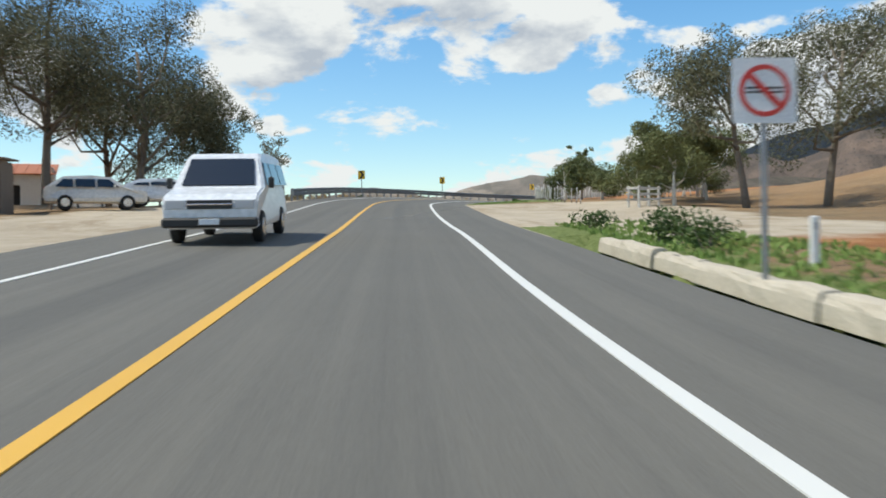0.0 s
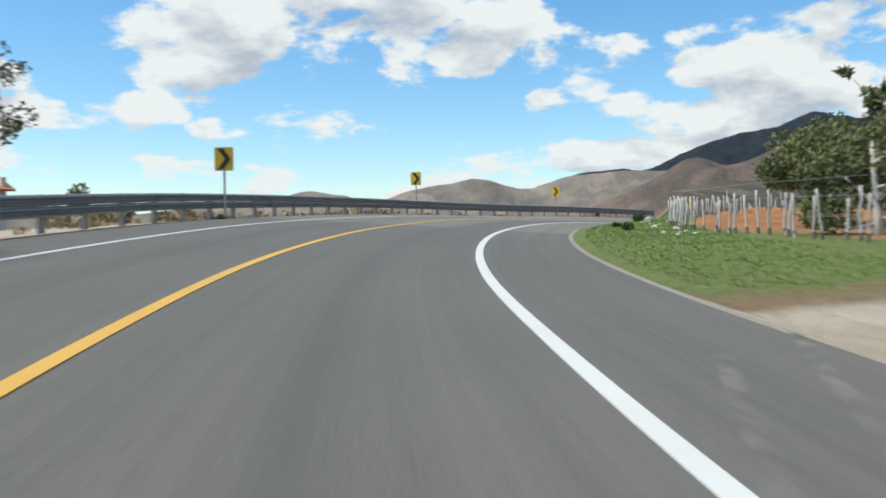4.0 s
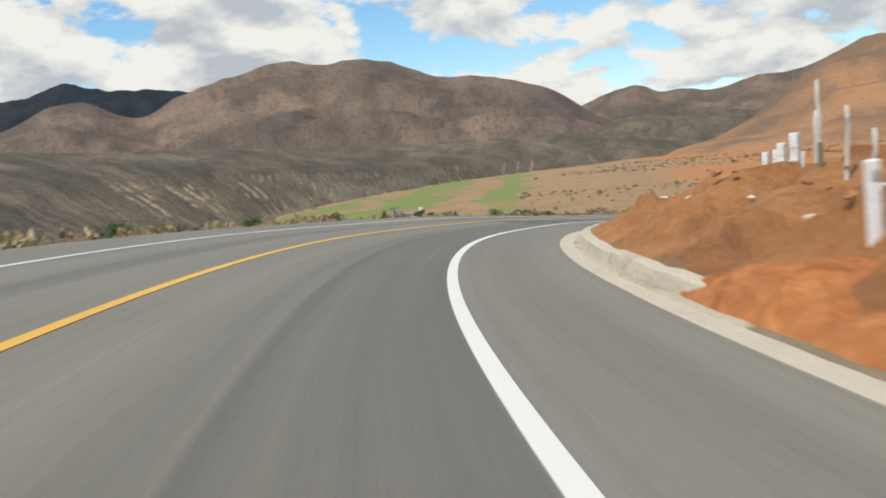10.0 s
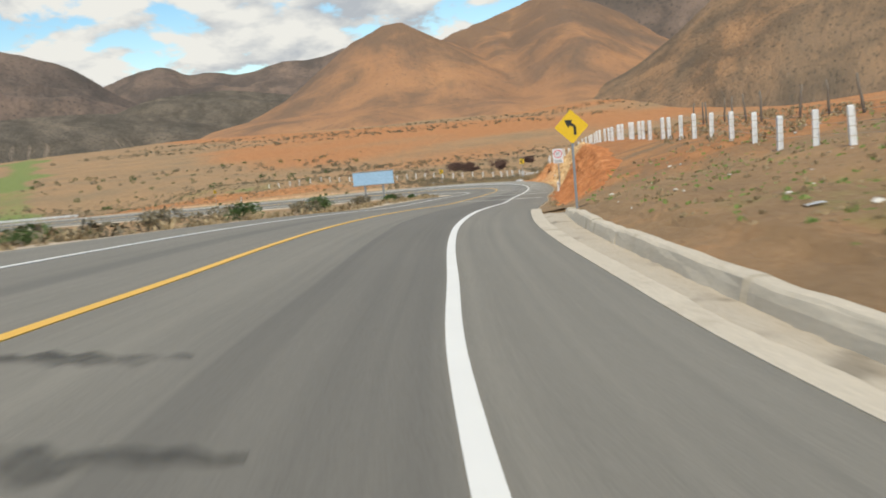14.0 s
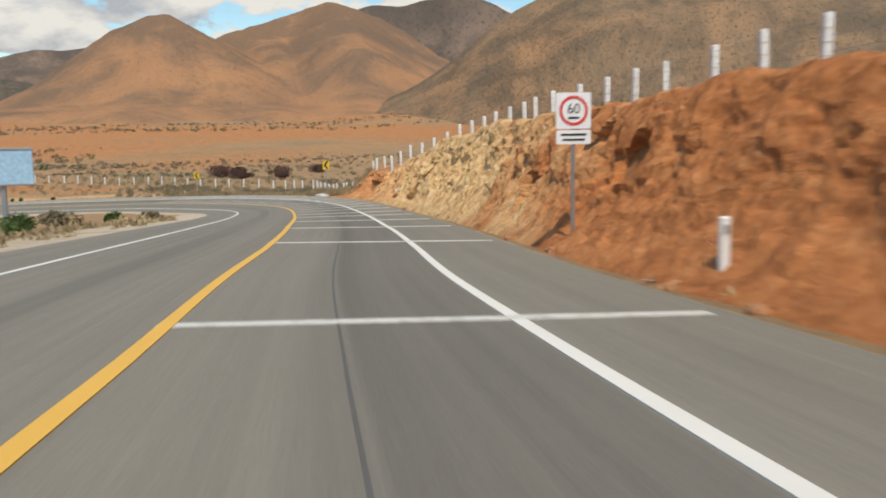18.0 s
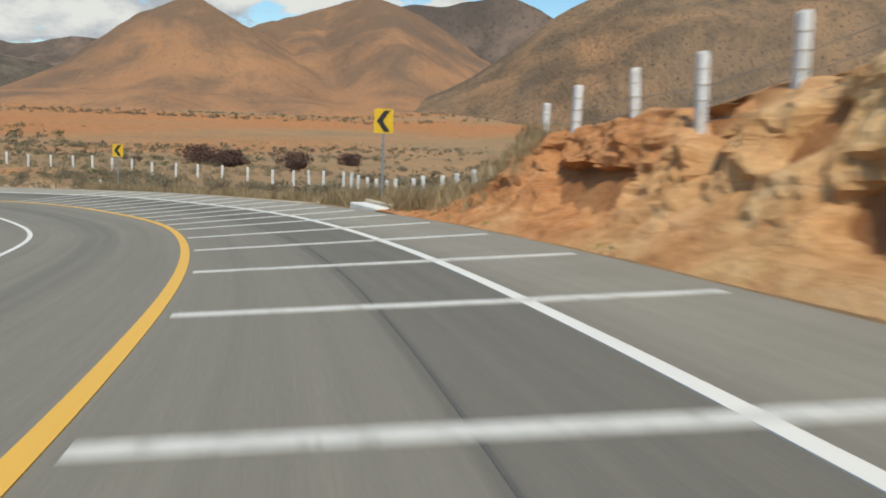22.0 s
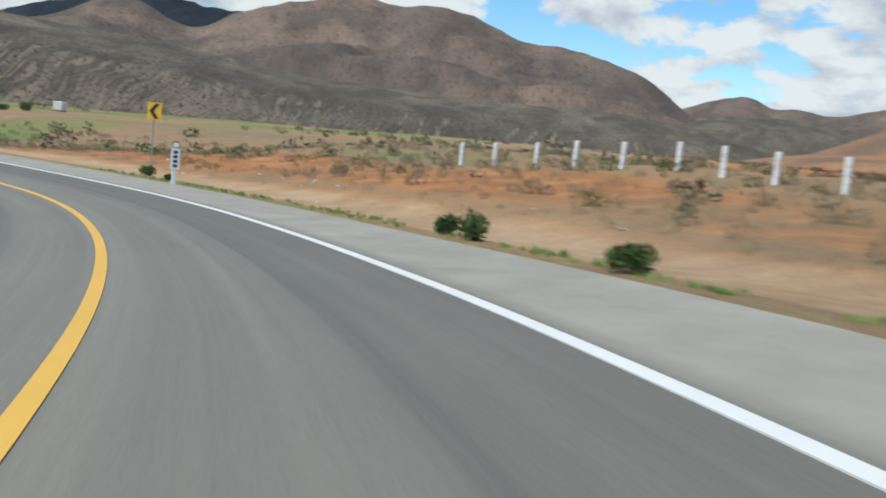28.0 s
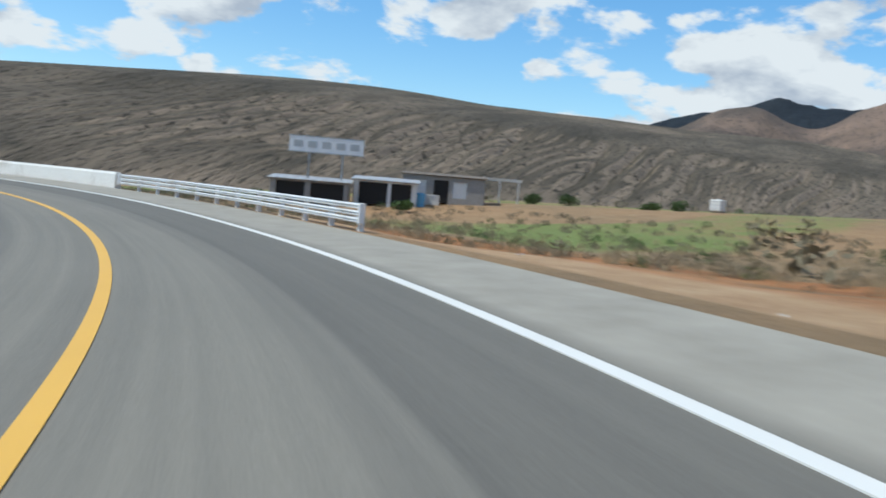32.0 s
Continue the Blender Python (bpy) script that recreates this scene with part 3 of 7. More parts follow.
WHITE_RAIL = surface("white_rail_paint", (.70, .70, .69), (.80, .80, .79), 0.5, 0, 1.5, 40, .1, .003, (.45, .42, .38))
POST_WHITE = surface("whitewashed_concrete", (.66, .65, .62), (.80, .79, .77), 0.85, 0, 2.5, 30, .3, .006, (.45, .40, .34))
POST_WOOD = surface("whitewashed_wood", (.44, .41, .37), (.62, .60, .56), 0.85, 0, 3, 40, .4, .006, (.24, .19, .14))
SIGN_YELLOW = surface("sign_yellow", (.74, .43, .015), (.82, .50, .03), 0.4, 0, 2, 30, .03, .001)
SIGN_BLACK = surface("sign_black", (.016, .016, .016), (.028, .027, .026), 0.45, 0, 4, 30, .03, .001)
SIGN_WHITE = surface("sign_white", (.74, .75, .77), (.82, .83, .84), 0.4, 0, 2, 30, .03, .001)
SIGN_RED = surface("sign_red", (.56, .035, .03), (.66, .07, .05), 0.45, 0, 3, 30, .03, .001)
SIGN_BACK = surface("sign_back_aluminium", (.40, .41, .42), (.5, .51, .52), 0.5, .6, 2, 30, .05, .002)
STONE = surface("pale_stone", (.50, .45, .38), (.68, .64, .57), 0.9, 0, 3, 18, .6, .02, (.34, .26, .19))
REDROCK = surface("red_rock", (.28, .12, .055), (.46, .24, .12), 0.95, 0, 1.2, 9, .8, .05, (.16, .07, .035))
OCHRE = surface("ochre_rock", (.42, .27, .13), (.58, .41, .22), 0.95, 0, 1.2, 9, .8, .05, (.22, .12, .06))
BARK = surface("bark", (.14, .11, .085), (.27, .22, .17), 0.95, 0, 4, 30, .8, .03)
PALE_BARK = surface("whitewashed_bark", (.52, .48, .42), (.68, .64, .58), 0.95, 0, 4, 30, .6, .03, (.22, .17, .12))
LEAF_EUC = leafy("eucalyptus_leaves", (.070, .074, .042), (.225, .215, .125))
LEAF_GREEN = leafy("pepper_tree_leaves", (.070, .088, .032), (.235, .250, .105))
LEAF_BUSH = leafy("green_shrub_leaves", (.022, .045, .012), (.095, .145, .038))
LEAF_DRY = leafy("dry_brush", (.17, .125, .07), (.46, .35, .20))
LEAF_GREY = leafy("grey_brush", (.10, .085, .053), (.26, .215, .135))
LEAF_RED = leafy("bare_reddish_twigs", (.050, .026, .022), (.15, .085, .066))
GRASS_BLADE = leafy("green_grass_blades", (.135, .215, .044), (.26, .35, .10))
WALL_WHITE = surface("whitewashed_wall", (.66, .64, .60), (.76, .74, .70), 0.9, 0, .8, 20, .2, .006, (.46, .41, .35))
WALL_GREY = surface("grey_block_wall", (.24, .22, .20), (.34, .32, .29), 0.9, 0, .8, 12, .4, .01)
TILE_RED = surface("terracotta_roof", (.36, .115, .055), (.48, .19, .10), 0.85, 0, 2, 20, .4, .02)
# near-black that puts the shade inside the huts into a colour
INTERIOR_SHADE = surface("painted_interior_shade", (.012, .011, .010), (.022, .020, .018), 0.9, 0, 2, 20, .1, .01)
TIN = surface("corrugated_tin", (.42, .42, .42), (.56, .55, .53), 0.5, .4, 1, 20, .2, .006, (.34, .22, .14))
BLUE_PAINT = surface("blue_paint", (.10, .30, .46), (.16, .38, .55), 0.6, 0, 2, 20, .1, .004)
BILL_BLUE = surface("faded_blue_billboard", (.26, .43, .60), (.36, .53, .68), 0.55, 0, .5, 8, .05, .003)
WOOD_DARK = surface("weathered_wood", (.13, .10, .075), (.22, .18, .14), 0.9, 0, 3, 30, .5, .01)
VAN_WHITE = surface("white_car_paint", (.70, .71, .72), (.76, .77, .78), 0.25, 0, 1, 8, .02, .001)
SUV_PEARL = surface("pearl_car_paint", (.62, .59, .54), (.68, .65, .60), 0.28, .1, 1, 8, .02, .001)
TYRE = surface("tyre_rubber", (.014, .014, .014), (.026, .026, .025), 0.85, 0, 5, 40, .3, .004)
CHROME = surface("chrome", (.6, .6, .61), (.7, .7, .71), 0.18, 1, 3, 30, .02, .001)
PLASTIC = surface("black_plastic", (.018, .018, .019), (.03, .03, .03), 0.5, 0, 4, 40, .1, .002)


def glass_material(name, c, rough=0.05):
    m, nt, b = begin(name, rough)
    b.inputs["Base Color"].default_value = (*c, 1)
    b.inputs["Specular IOR Level"].default_value = 0.9
    return m


GLASS = glass_material("tinted_car_glass", (.012, .015, .018))
LAMP = glass_material("headlamp_lens", (.55, .56, .57), .12)
REDLAMP = glass_material("red_lamp_lens", (.35, .02, .02), .15)
MTN_BROWN = mountain_material("brown_mountain_slope", (.105, .086, .074), (.185, .136, .108), (.285, .195, .142), (.070, .062, .052), .9, .54)
MTN_ORANGE = mountain_material("orange_hill_slope", (.215, .142, .098), (.385, .202, .108), (.48, .25, .122), (.115, .094, .072), 1.5, .58, None, 122.0)
MTN_GREY = mountain_material("grey_scrub_slope", (.092, .078, .059), (.155, .128, .097), (.25, .195, .142), (.048, .044, .034), 3.6, .515, (.40, .31, .225))
# dark blue-grey throughout: the clouds' shadow on this range is in the colour
MTN_DARK = mountain_material("cloud_shaded_mountain", (.020, .026, .034), (.027, .034, .042), (.038, .045, .050), (.018, .022, .026), 1.0, .55)
MTN_FAR = mountain_material("far_low_hills", (.17, .15, .13), (.26, .215, .175), (.38, .31, .24), (.12, .118, .10), 1.0, .56)
MTN_SCRUB = mountain_material("olive_scrub_slope", (.155, .120, .085), (.285, .19, .115), (.43, .24, .122), (.078, .066, .048), 2.2, .54)
TAR = surface("tar", (.075, .071, .064), (.105, .10, .09), 0.7, 0, 3, 30, .3, .004)


def cut_material():
    """Face of the road cut: red earth that turns to ochre rock along the road, in rough level streaks."""
    m, nt, b = begin("road_cut_earth", 0.97)
    uv = nt.nodes.new("ShaderNodeUVMap").outputs["UV"]
    sep = nt.nodes.new("ShaderNodeSeparateXYZ")
    nt.links.new(uv, sep.inputs[0])
    big, streak, fine = tex(nt, .35, 6, .6), tex(nt, 1.1, 8, .7, stretch=(1.0, 1.0, 1.9), distort=.7), tex(nt, 6.0, 7, .72)
    red = ramp_of(nt, streak.outputs["Fac"], [(.30, (.26, .088, .034)), (.5, (.54, .19, .066)), (.70, (.68, .30, .125))])
    ochre = ramp_of(nt, streak.outputs["Fac"], [(.30, (.48, .26, .11)), (.5, (.78, .50, .24)), (.70, (.90, .70, .42))])
    along = nt.nodes.new("ShaderNodeMath"); along.operation = "MULTIPLY_ADD"; along.inputs[1].default_value = 3.0
    nt.links.new(big.outputs["Fac"], along.inputs[0]); nt.links.new(sep.outputs["Y"], along.inputs[2])
    k = nt.nodes.new("ShaderNodeMapRange"); k.inputs[1].default_value, k.inputs[2].default_value = 21.1, 22.1
    nt.links.new(along.outputs[0], k.inputs[0])
    back = nt.nodes.new("ShaderNodeMapRange"); back.inputs[1].default_value, back.inputs[2].default_value = 23.7, 25.0
    back.inputs[3].default_value, back.inputs[4].default_value = 0.0, .8
    nt.links.new(along.outputs[0], back.inputs[0])
    col = blend(nt, k.outputs[0], red, ochre)
    col = blend(nt, back.outputs[0], col, red)
    col = blend(nt, .20, col, ramp_of(nt, fine.outputs["Fac"], [(.36, (.04, .016, .008)), (.68, (.66, .38, .19))]))
    nt.links.new(col, b.inputs["Base Color"])
    add = nt.nodes.new("ShaderNodeMath"); add.operation = "MULTIPLY_ADD"; add.inputs[1].default_value = 2.5
    nt.links.new(streak.outputs["Fac"], add.inputs[0]); nt.links.new(fine.outputs["Fac"], add.inputs[2])
    bumped(nt, b, add.outputs[0], 0.7, 0.10)
    b.inputs["Specular IOR Level"].default_value = 0.1
    return m


CUT = cut_material()


def dust_material():
    m, nt, b = begin("road_dust", 0.95)
    n = tex(nt, 2.2, 7, .7)
    b.inputs["Base Color"].default_value = (.44, .40, .34, 1)
    nt.links.new(ramp_of(nt, n.outputs["Fac"], [(.42, (0, 0, 0)), (.72, (.42, .42, .42))]), b.inputs["Alpha"])
    return m


SAND_RIM = surface("pale_sand_rim", (.24, .21, .16), (.36, .32, .255), 0.95, 0, 2.2, 25, .4, .01, (.15, .145, .11))
DUST = dust_material()


# dark tone with noise in its alpha, for the ragged patches on the lane
def dark_patch_material():
    m, nt, b = begin("dark_road_patch", 0.85)
    n = tex(nt, 2.6, 7, .7)
    b.inputs["Base Color"].default_value = (.070, .065, .056, 1)
    nt.links.new(ramp_of(nt, n.outputs["Fac"], [(.36, (0, 0, 0)), (.66, (.75, .75, .75))]), b.inputs["Alpha"])
    return m


PATCH_DARK = dark_patch_material()


# ---- mesh helpers ----
def mesh_of(name, verts, faces, material, smooth=False):
    me = bpy.data.meshes.new(name)
    me.from_pydata([tuple(map(float, v)) for v in verts] if not isinstance(verts, np.ndarray) else verts.tolist(), [], faces if not isinstance(faces, np.ndarray) else faces.tolist())
    me.materials.append(material)
    if smooth:
        me.polygons.foreach_set("use_smooth", [True] * len(me.polygons))
    return me


def part(name, bm, material, parent=None, label="", smooth=False):
    """Links a bmesh as one mesh object under a thing or a part."""
    me = bpy.data.meshes.new(name)
    bm.to_mesh(me)
    bm.free()
    me.materials.append(material)
    if smooth:
        me.polygons.foreach_set("use_smooth", [True] * len(me.polygons))
    ob = new(name, me)
    ob.parent = parent
    return tagged(ob, label)


def thing(name, label, category, group="", kind=""):
    return tagged(new(name), label, category, group, kind)


def bm_box(bm, size, at=(0, 0, 0), rot=(0, 0, 0), bevel=0.0, taper=1.0):
    r = bmesh.ops.create_cube(bm, size=1.0)
    for v in r["verts"]:
        v.co = Vector((v.co.x * size[0], v.co.y * size[1], v.co.z * size[2]))
        if v.co.z > 0:
            v.co.x *= taper; v.co.y *= taper
    if bevel:
        es = list({e for v in r["verts"] for e in v.link_edges})
        out = bmesh.ops.bevel(bm, geom=es, offset=bevel, segments=1, affect="EDGES")
        vs = list({v for f in out["faces"] for v in f.verts} | {v for v in r["verts"] if v.is_valid})
    else:
        vs = r["verts"]
    m = pose(*at, *rot)
    for v in vs:
        v.co = m @ v.co
    return bm


def box(size, at=(0, 0, 0), rot=(0, 0, 0), bevel=0.01, taper=1.0):
    return bm_box(bmesh.new(), size, at, rot, bevel, taper)


def tube(path, radii, sides=7, cap=True):
    """A tapered tube along a list of points."""
    bm = bmesh.new()
    rings = []
    for i, p in enumerate(path):
        p = Vector(p)
        d = (Vector(path[min(i + 1, len(path) - 1)]) - Vector(path[max(i - 1, 0)])).normalized()
        a = d.orthogonal().normalized() if abs(d.z) < .95 else Vector((1, 0, 0))
        a = (a - d * a.dot(d)).normalized()
        b = d.cross(a)
        rings.append([bm.verts.new(p + radii[i] * (math.cos(2 * math.pi * k / sides) * a + math.sin(2 * math.pi * k / sides) * b)) for k in range(sides)])
    for r0, r1 in zip(rings, rings[1:]):
        for k in range(sides):
            bm.faces.new((r0[k], r0[(k + 1) % sides], r1[(k + 1) % sides], r1[k]))
    if cap:
        bm.faces.new(list(reversed(rings[0]))); bm.faces.new(rings[-1])
    return bm


def swept(name, us, material, s0, s1, step=0.06, label="", category="", lift=(0.0,), closed=False, uv=False, kind="structure", shift=None):
    """A strip along the road: cross-section points (offset, height over the road plane), stations s0 to s1."""
    ss = np.arange(s0, s1 + step / 2, step)
    rows = [np.stack([road_at(s, u + (np.interp(s, *shift) if shift else 0), h) for u, h in us]) for s in ss]
    n = len(us)
    verts = np.concatenate(rows)
    faces = []
    for i in range(len(ss) - 1):
        for k in range(n if closed else n - 1):
            a, b = i * n + k, i * n + (k + 1) % n
            faces.append((a, a + n, b + n, b))
    if closed:
        faces += [tuple(range(n)), tuple(reversed(range((len(ss) - 1) * n, len(ss) * n)))]
    me = mesh_of(name, verts, faces, material, smooth=not closed)
    if uv:
        lay = me.uv_layers.new(name="UVMap")
        run = np.interp(ss, RS, np.r_[0, np.cumsum(np.hypot(np.diff(RX), np.diff(RY)))])
        vi = np.empty(len(me.loops), int)
        me.loops.foreach_get("vertex_index", vi)
        co = np.stack([np.array([u for u, _ in us])[vi % n], run[vi // n]], -1)
        lay.data.foreach_set("uv", co.ravel())
    ob = new(name, me)
    return tagged(ob, label, category, "", kind)


# ---- ground ----
def kinds(x, y):
    """Soil kinds at places: grass, red earth, pale sand."""
    s, u = nearest(x, y)
    er, el = u - SHOULDER, -u - SHOULDER_L
    n = hill(x * 2.3, y * 2.3, 4.0)
    grass, red, sand = np.zeros((3, len(s)))
    right = er > 0
    # pale sand of the pull-out and the verges
    sand += right * (1 - ease(4.4, 5.0, s - .03 * er)) * (1 - ease(9, 15, er + n)) * ease(-.3, .7, s - 1.9 + .3 * n)
    sand += (~right) * (s < 6) * (1 - ease(6, 11, el + n))
    track = right * ease(26.4, 27.4, s) * ease(.7, 1.3, er) * (1 - ease(3.6, 4.8, er + .5 * n))
    sand += right * (s > 24.6) * (s < 27.4) * (1 - ease(1.5, 3, er)) * .6
    sand += (~right) * (s > 10) * (1 - ease(1.2, 4.5, el + n)) * .8
    red += right * (s > -1) * (s < 2.4) * ease(3, 6, er) * (1 - ease(8, 11, er)) * .8
    # grass of the second verge
    grass += right * ease(4.5, 5.2, s - .03 * er) * (1 - ease(8.0, 8.8, s + .04 * er)) * (1 - ease(np.interp(s, [5, 6.2, 7.3, 8.4], [6.5, 4.2, 3.2, 2.2]), np.interp(s, [5, 6.2, 7.3, 8.4], [8, 5.4, 4.2, 3.0]), er + .4 * n)) * 1.1
    grass += right * (s < 2.4) * (1 - ease(2.4, 4.8, er + n)) * .8
    grass += right * (s > 28) * (s < 31.8) * (1 - ease(.5, 1.2, er)) * (.42 + .2 * n)
    grass += right * ease(12, 13.2, s) * (1 - ease(16.6, 17.6, s)) * ease(1, 3, er) * (1 - ease(12, 20, er)) * (.24 + .26 * n)
    red += right * ease(5.5, 7, s) * (1 - ease(16.4, 17.2, s)) * ease(3.0, 5.0, er) * np.interp(s, [12, 13.2], [.9, .12]) * (1 - grass.clip(0, 1))
    red += right * ease(8.0, 8.8, s) * (1 - ease(23.4, 24.3, s)) * ease(.2, .8, er) * (1 - ease(25, 60, er)) * (np.interp(s, [12, 13.2, 16.4, 17], [.75, .18, .18, .75]) + .22 * n)
    red += right * (s > 27.3) * ease(4.4, 6, er) * (1 - ease(10, 16, er)) * (.54 + .4 * n)
    red += right * (s > 27.3) * ease(.9, 1.5, er) * (1 - ease(4.0, 5.4, er)) * .62
    grass += right * (s > 27.5) * ease(11, 15, er) * (1 - ease(24, 40, er)) * (.17 + .22 * hill(x * 3, y * 3, 9.0))
    # valley fields and the plain
    across = (y - .42 * x - 95 + 6 * n)
    field = ease(-6, 6, across) * ease(225, 250, x + .2 * y) * (1 - ease(430, 560, y))
    strip = np.array([.85, .25, .62, 1.0, .35, .75, .2, .9, .5, .3])[(np.clip(across, 0, 399) / 19).astype(int) % 10]
    plot = np.array([1.0, .75, 1.15, .6])[(np.clip(x + .4 * y, 0, 2000) / 120).astype(int) % 4]
    grass += field * strip * plot * .95 * (np.maximum(er, el) > 14)
    sand += field * (1 - strip) * .35 * (np.maximum(er, el) > 14)
    redp = ease(255, 330, x) * (1 - ease(-40, 40, y - (.33 * x + 75)))
    red += redp * (.50 + .26 * hill(x * .5, y * .8, 5.0)) * (np.maximum(er, el) > 10)
    return np.stack([grass, red, sand, 1 - track], -1).clip(0, 1)


def sheet(name, xs, ys, sunk, label, hole=None):
    gx, gy = np.meshgrid(xs, ys)
    gz = ground_z(gx, gy, sunk)
    nx, ny = len(xs), len(ys)
    i = np.arange(nx * ny).reshape(ny, nx)
    q = np.stack([i[:-1, :-1], i[:-1, 1:], i[1:, 1:], i[1:, :-1]], -1).reshape(-1, 4)
    verts = np.stack([gx.ravel(), gy.ravel(), gz.ravel()], -1)
    me = mesh_of(name, verts, q, EARTH, True)
    col = me.color_attributes.new("kind", "FLOAT_COLOR", "POINT")
    k = kinds(gx.ravel(), gy.ravel())
    col.data.foreach_set("color", k.ravel().astype(np.float32))
    ob = new(name, me)
    return tagged(ob, label, "ground", "", "structure")


def spread(lo, hi, step, far, grow):
    """Even steps from lo to hi, growing steps outside to far."""
    mid = list(np.arange(lo, hi + step / 2, step))
    out, d, p = [], step, hi
    while p < hi + far:
        d *= grow; p += d; out.append(p)
    left = [lo + hi - q for q in reversed(out)]
    return np.array([v for v in left] + mid + out)


sheet("ground", spread(-15, 312, .62, 4300, 1.085), spread(-6, 246, .62, 4300, 1.085), 0.0, "dry open land with red soil, sand and grass")


# ---- mountains: ridges round the valley, each a range with its own crest ----
def fractal(az, r, seed, oct=5):
    """Gullied relief from sums of folded waves; az in degrees, r in metres."""
    x, y = r * np.sin(np.radians(az)), r * np.cos(np.radians(az))
    v, a, f = 0, 1.0, 1.0
    rng = np.random.RandomState(seed)
    for _ in range(oct):
        p1, p2, th = rng.uniform(0, 6.28, 2).tolist() + [rng.uniform(0, 3.14)]
        xr, yr = x * math.cos(th) - y * math.sin(th), x * math.sin(th) + y * math.cos(th)
        v = v + a * (1 - 2 * np.abs(np.sin(xr * f / 260 + p1 + .8 * np.sin(yr * f / 310 + p2))))
        a *= .55; f *= 2.1
    return v


def mountain(name, centre, crest_d, foot_d, az, height, base, material, label, seed, power=1.25, relief=.10, back=0.6, nr=44, daz=0.25, eroded=0.0, lay_y=.28):
    """A range: crest heights by bearing at crest_d from centre, falling to its foot towards the valley; distances may change with the bearing."""
    a = np.arange(az[0], az[-1] + daz / 2, daz)
    m = np.gradient(np.asarray(height, float), az)
    k = np.clip(np.searchsorted(az, a, side="right") - 1, 0, len(az) - 2)
    azv, hv = np.asarray(az, float), np.asarray(height, float)
    w = azv[k + 1] - azv[k]
    t = (a - azv[k]) / w
    top = (2*t**3-3*t**2+1)*hv[k] + (t**3-2*t**2+t)*m[k]*w + (3*t**2-2*t**3)*hv[k+1] + (t**3-t**2)*m[k+1]*w
    q = np.r_[np.linspace(0, 1, nr), 1 + np.linspace(.05, back, 12)]
    A, Q = np.meshgrid(a, q)
    foot = smooth_of(np.interp(a, *foot_d), 40) if isinstance(foot_d, tuple) else np.full(len(a), foot_d)
    crest = smooth_of(np.interp(a, *crest_d), 40) if isinstance(crest_d, tuple) else np.full(len(a), crest_d)
    Rr = foot[None] + (crest - foot)[None] * Q
    up = np.where(Q <= 1, np.clip(Q, 0, 1) ** power, 1 - .8 * (Q - 1) / back)
    n = fractal(A, Rr, seed)
    lump = relief * n * np.clip(Q * 3, 0, 1) * np.clip(np.abs(1 - Q) * 4, 0.0, 1)
    z = base + (top - base)[None] * (up + lump * up ** .5) + (top - base)[None] * (.012 if relief else 0) * fractal(A * 3.3, Rr, seed + 9, 3) * np.clip(Q * 2, 0, 1)
    if eroded:  # gullies cut into the lower slope, under a terrace edge
        cut = np.abs(np.sin(A * 1.9 + 1.6 * np.sin(A * 1.1) + .9 * np.sin(Rr / 31))) ** .6 + .4 * np.abs(np.sin(A * 5.3 + 1.5 * np.sin(Rr / 17) + 2 * np.sin(A * .7))) + .35 * fractal(A * 2, Rr, seed + 4, 4)
        z = z + eroded * (cut - .9) * ease(.04, .16, Q) * (1 - ease(.30, .44, Q)) * ease(20, 32, A) + eroded * .7 * ease(.30, .40, Q) * (1 - ease(.40, .9, Q))
    ends = ease(0, 6 * daz, A - a[0]) * ease(0, 6 * daz, a[-1] - A)
    z = base - 6 + (z - base + 6) * ends
    x, y = centre[0] + Rr * np.sin(np.radians(A)), centre[1] + Rr * np.cos(np.radians(A))
    i = np.arange(A.size).reshape(A.shape)
    f = np.stack([i[:-1, :-1], i[1:, :-1], i[1:, 1:], i[:-1, 1:]], -1).reshape(-1, 4)
    me = mesh_of(name, np.stack([x.ravel(), y.ravel(), z.ravel()], -1), f, material, True)
    # the slope laid flat: along the range and down the fall line
    lay = me.uv_layers.new(name="UVMap")
    vi = np.empty(len(me.loops), int)
    me.loops.foreach_get("vertex_index", vi)
    lay.data.foreach_set("uv", np.stack([np.radians(A.ravel()) * crest.mean(), Rr.ravel() * lay_y + z.ravel() * .5], -1)[vi].ravel())
    ob = new(name, me)
    return tagged(ob, label, "mountain", "", "structure")


HUB = (150.0, 110.0)
mountain("mountain_dark", HUB, 4300, 2900, [20, 23.8, 26.7, 28.2, 30, 32, 36, 38.5, 40.5, 44, 47, 52], [258, 346, 370, 364, 416, 478, 538, 596, 564, 554, 502, 390], 20, MTN_DARK, "distant mountain coloured dark blue for the cloud shadow on it", 3, .9, .05)
mountain("hill_range_west", HUB, 3400, 2200, [-75, -60, -45, -30, -20, -12, -5, .2, 3.8, 6.2, 8.6, 10.7, 12.5, 15.4, 17.6, 20.1, 23.8, 26.8, 29, 31.5, 35], [120, 170, 140, 200, 150, 190, 150, 178, 203, 229, 216, 192, 226, 256, 268, 232, 278, 290, 285, 270, 190], -4, MTN_FAR, "low far hills, hazy brown and bare", 5, 1.1, .08)
mountain("mountain_round", HUB, 2000, 900, [22, 27.2, 30.5, 32, 33.7, 36.4, 38.1, 40.2, 41.3, 43.9, 46, 48, 50.8, 52.3, 55.2, 58, 60.5, 63, 65.5, 67.8, 69.6, 73, 78], [70, 150, 200, 180, 194, 236, 241, 212, 208, 248, 273, 296, 311, 298, 310, 287, 252, 244, 229, 197, 150, 90, 30], 4, MTN_BROWN, "broad rounded brown mountain with gullied slopes", 8, 1.15, .105, .6, 56, .18)
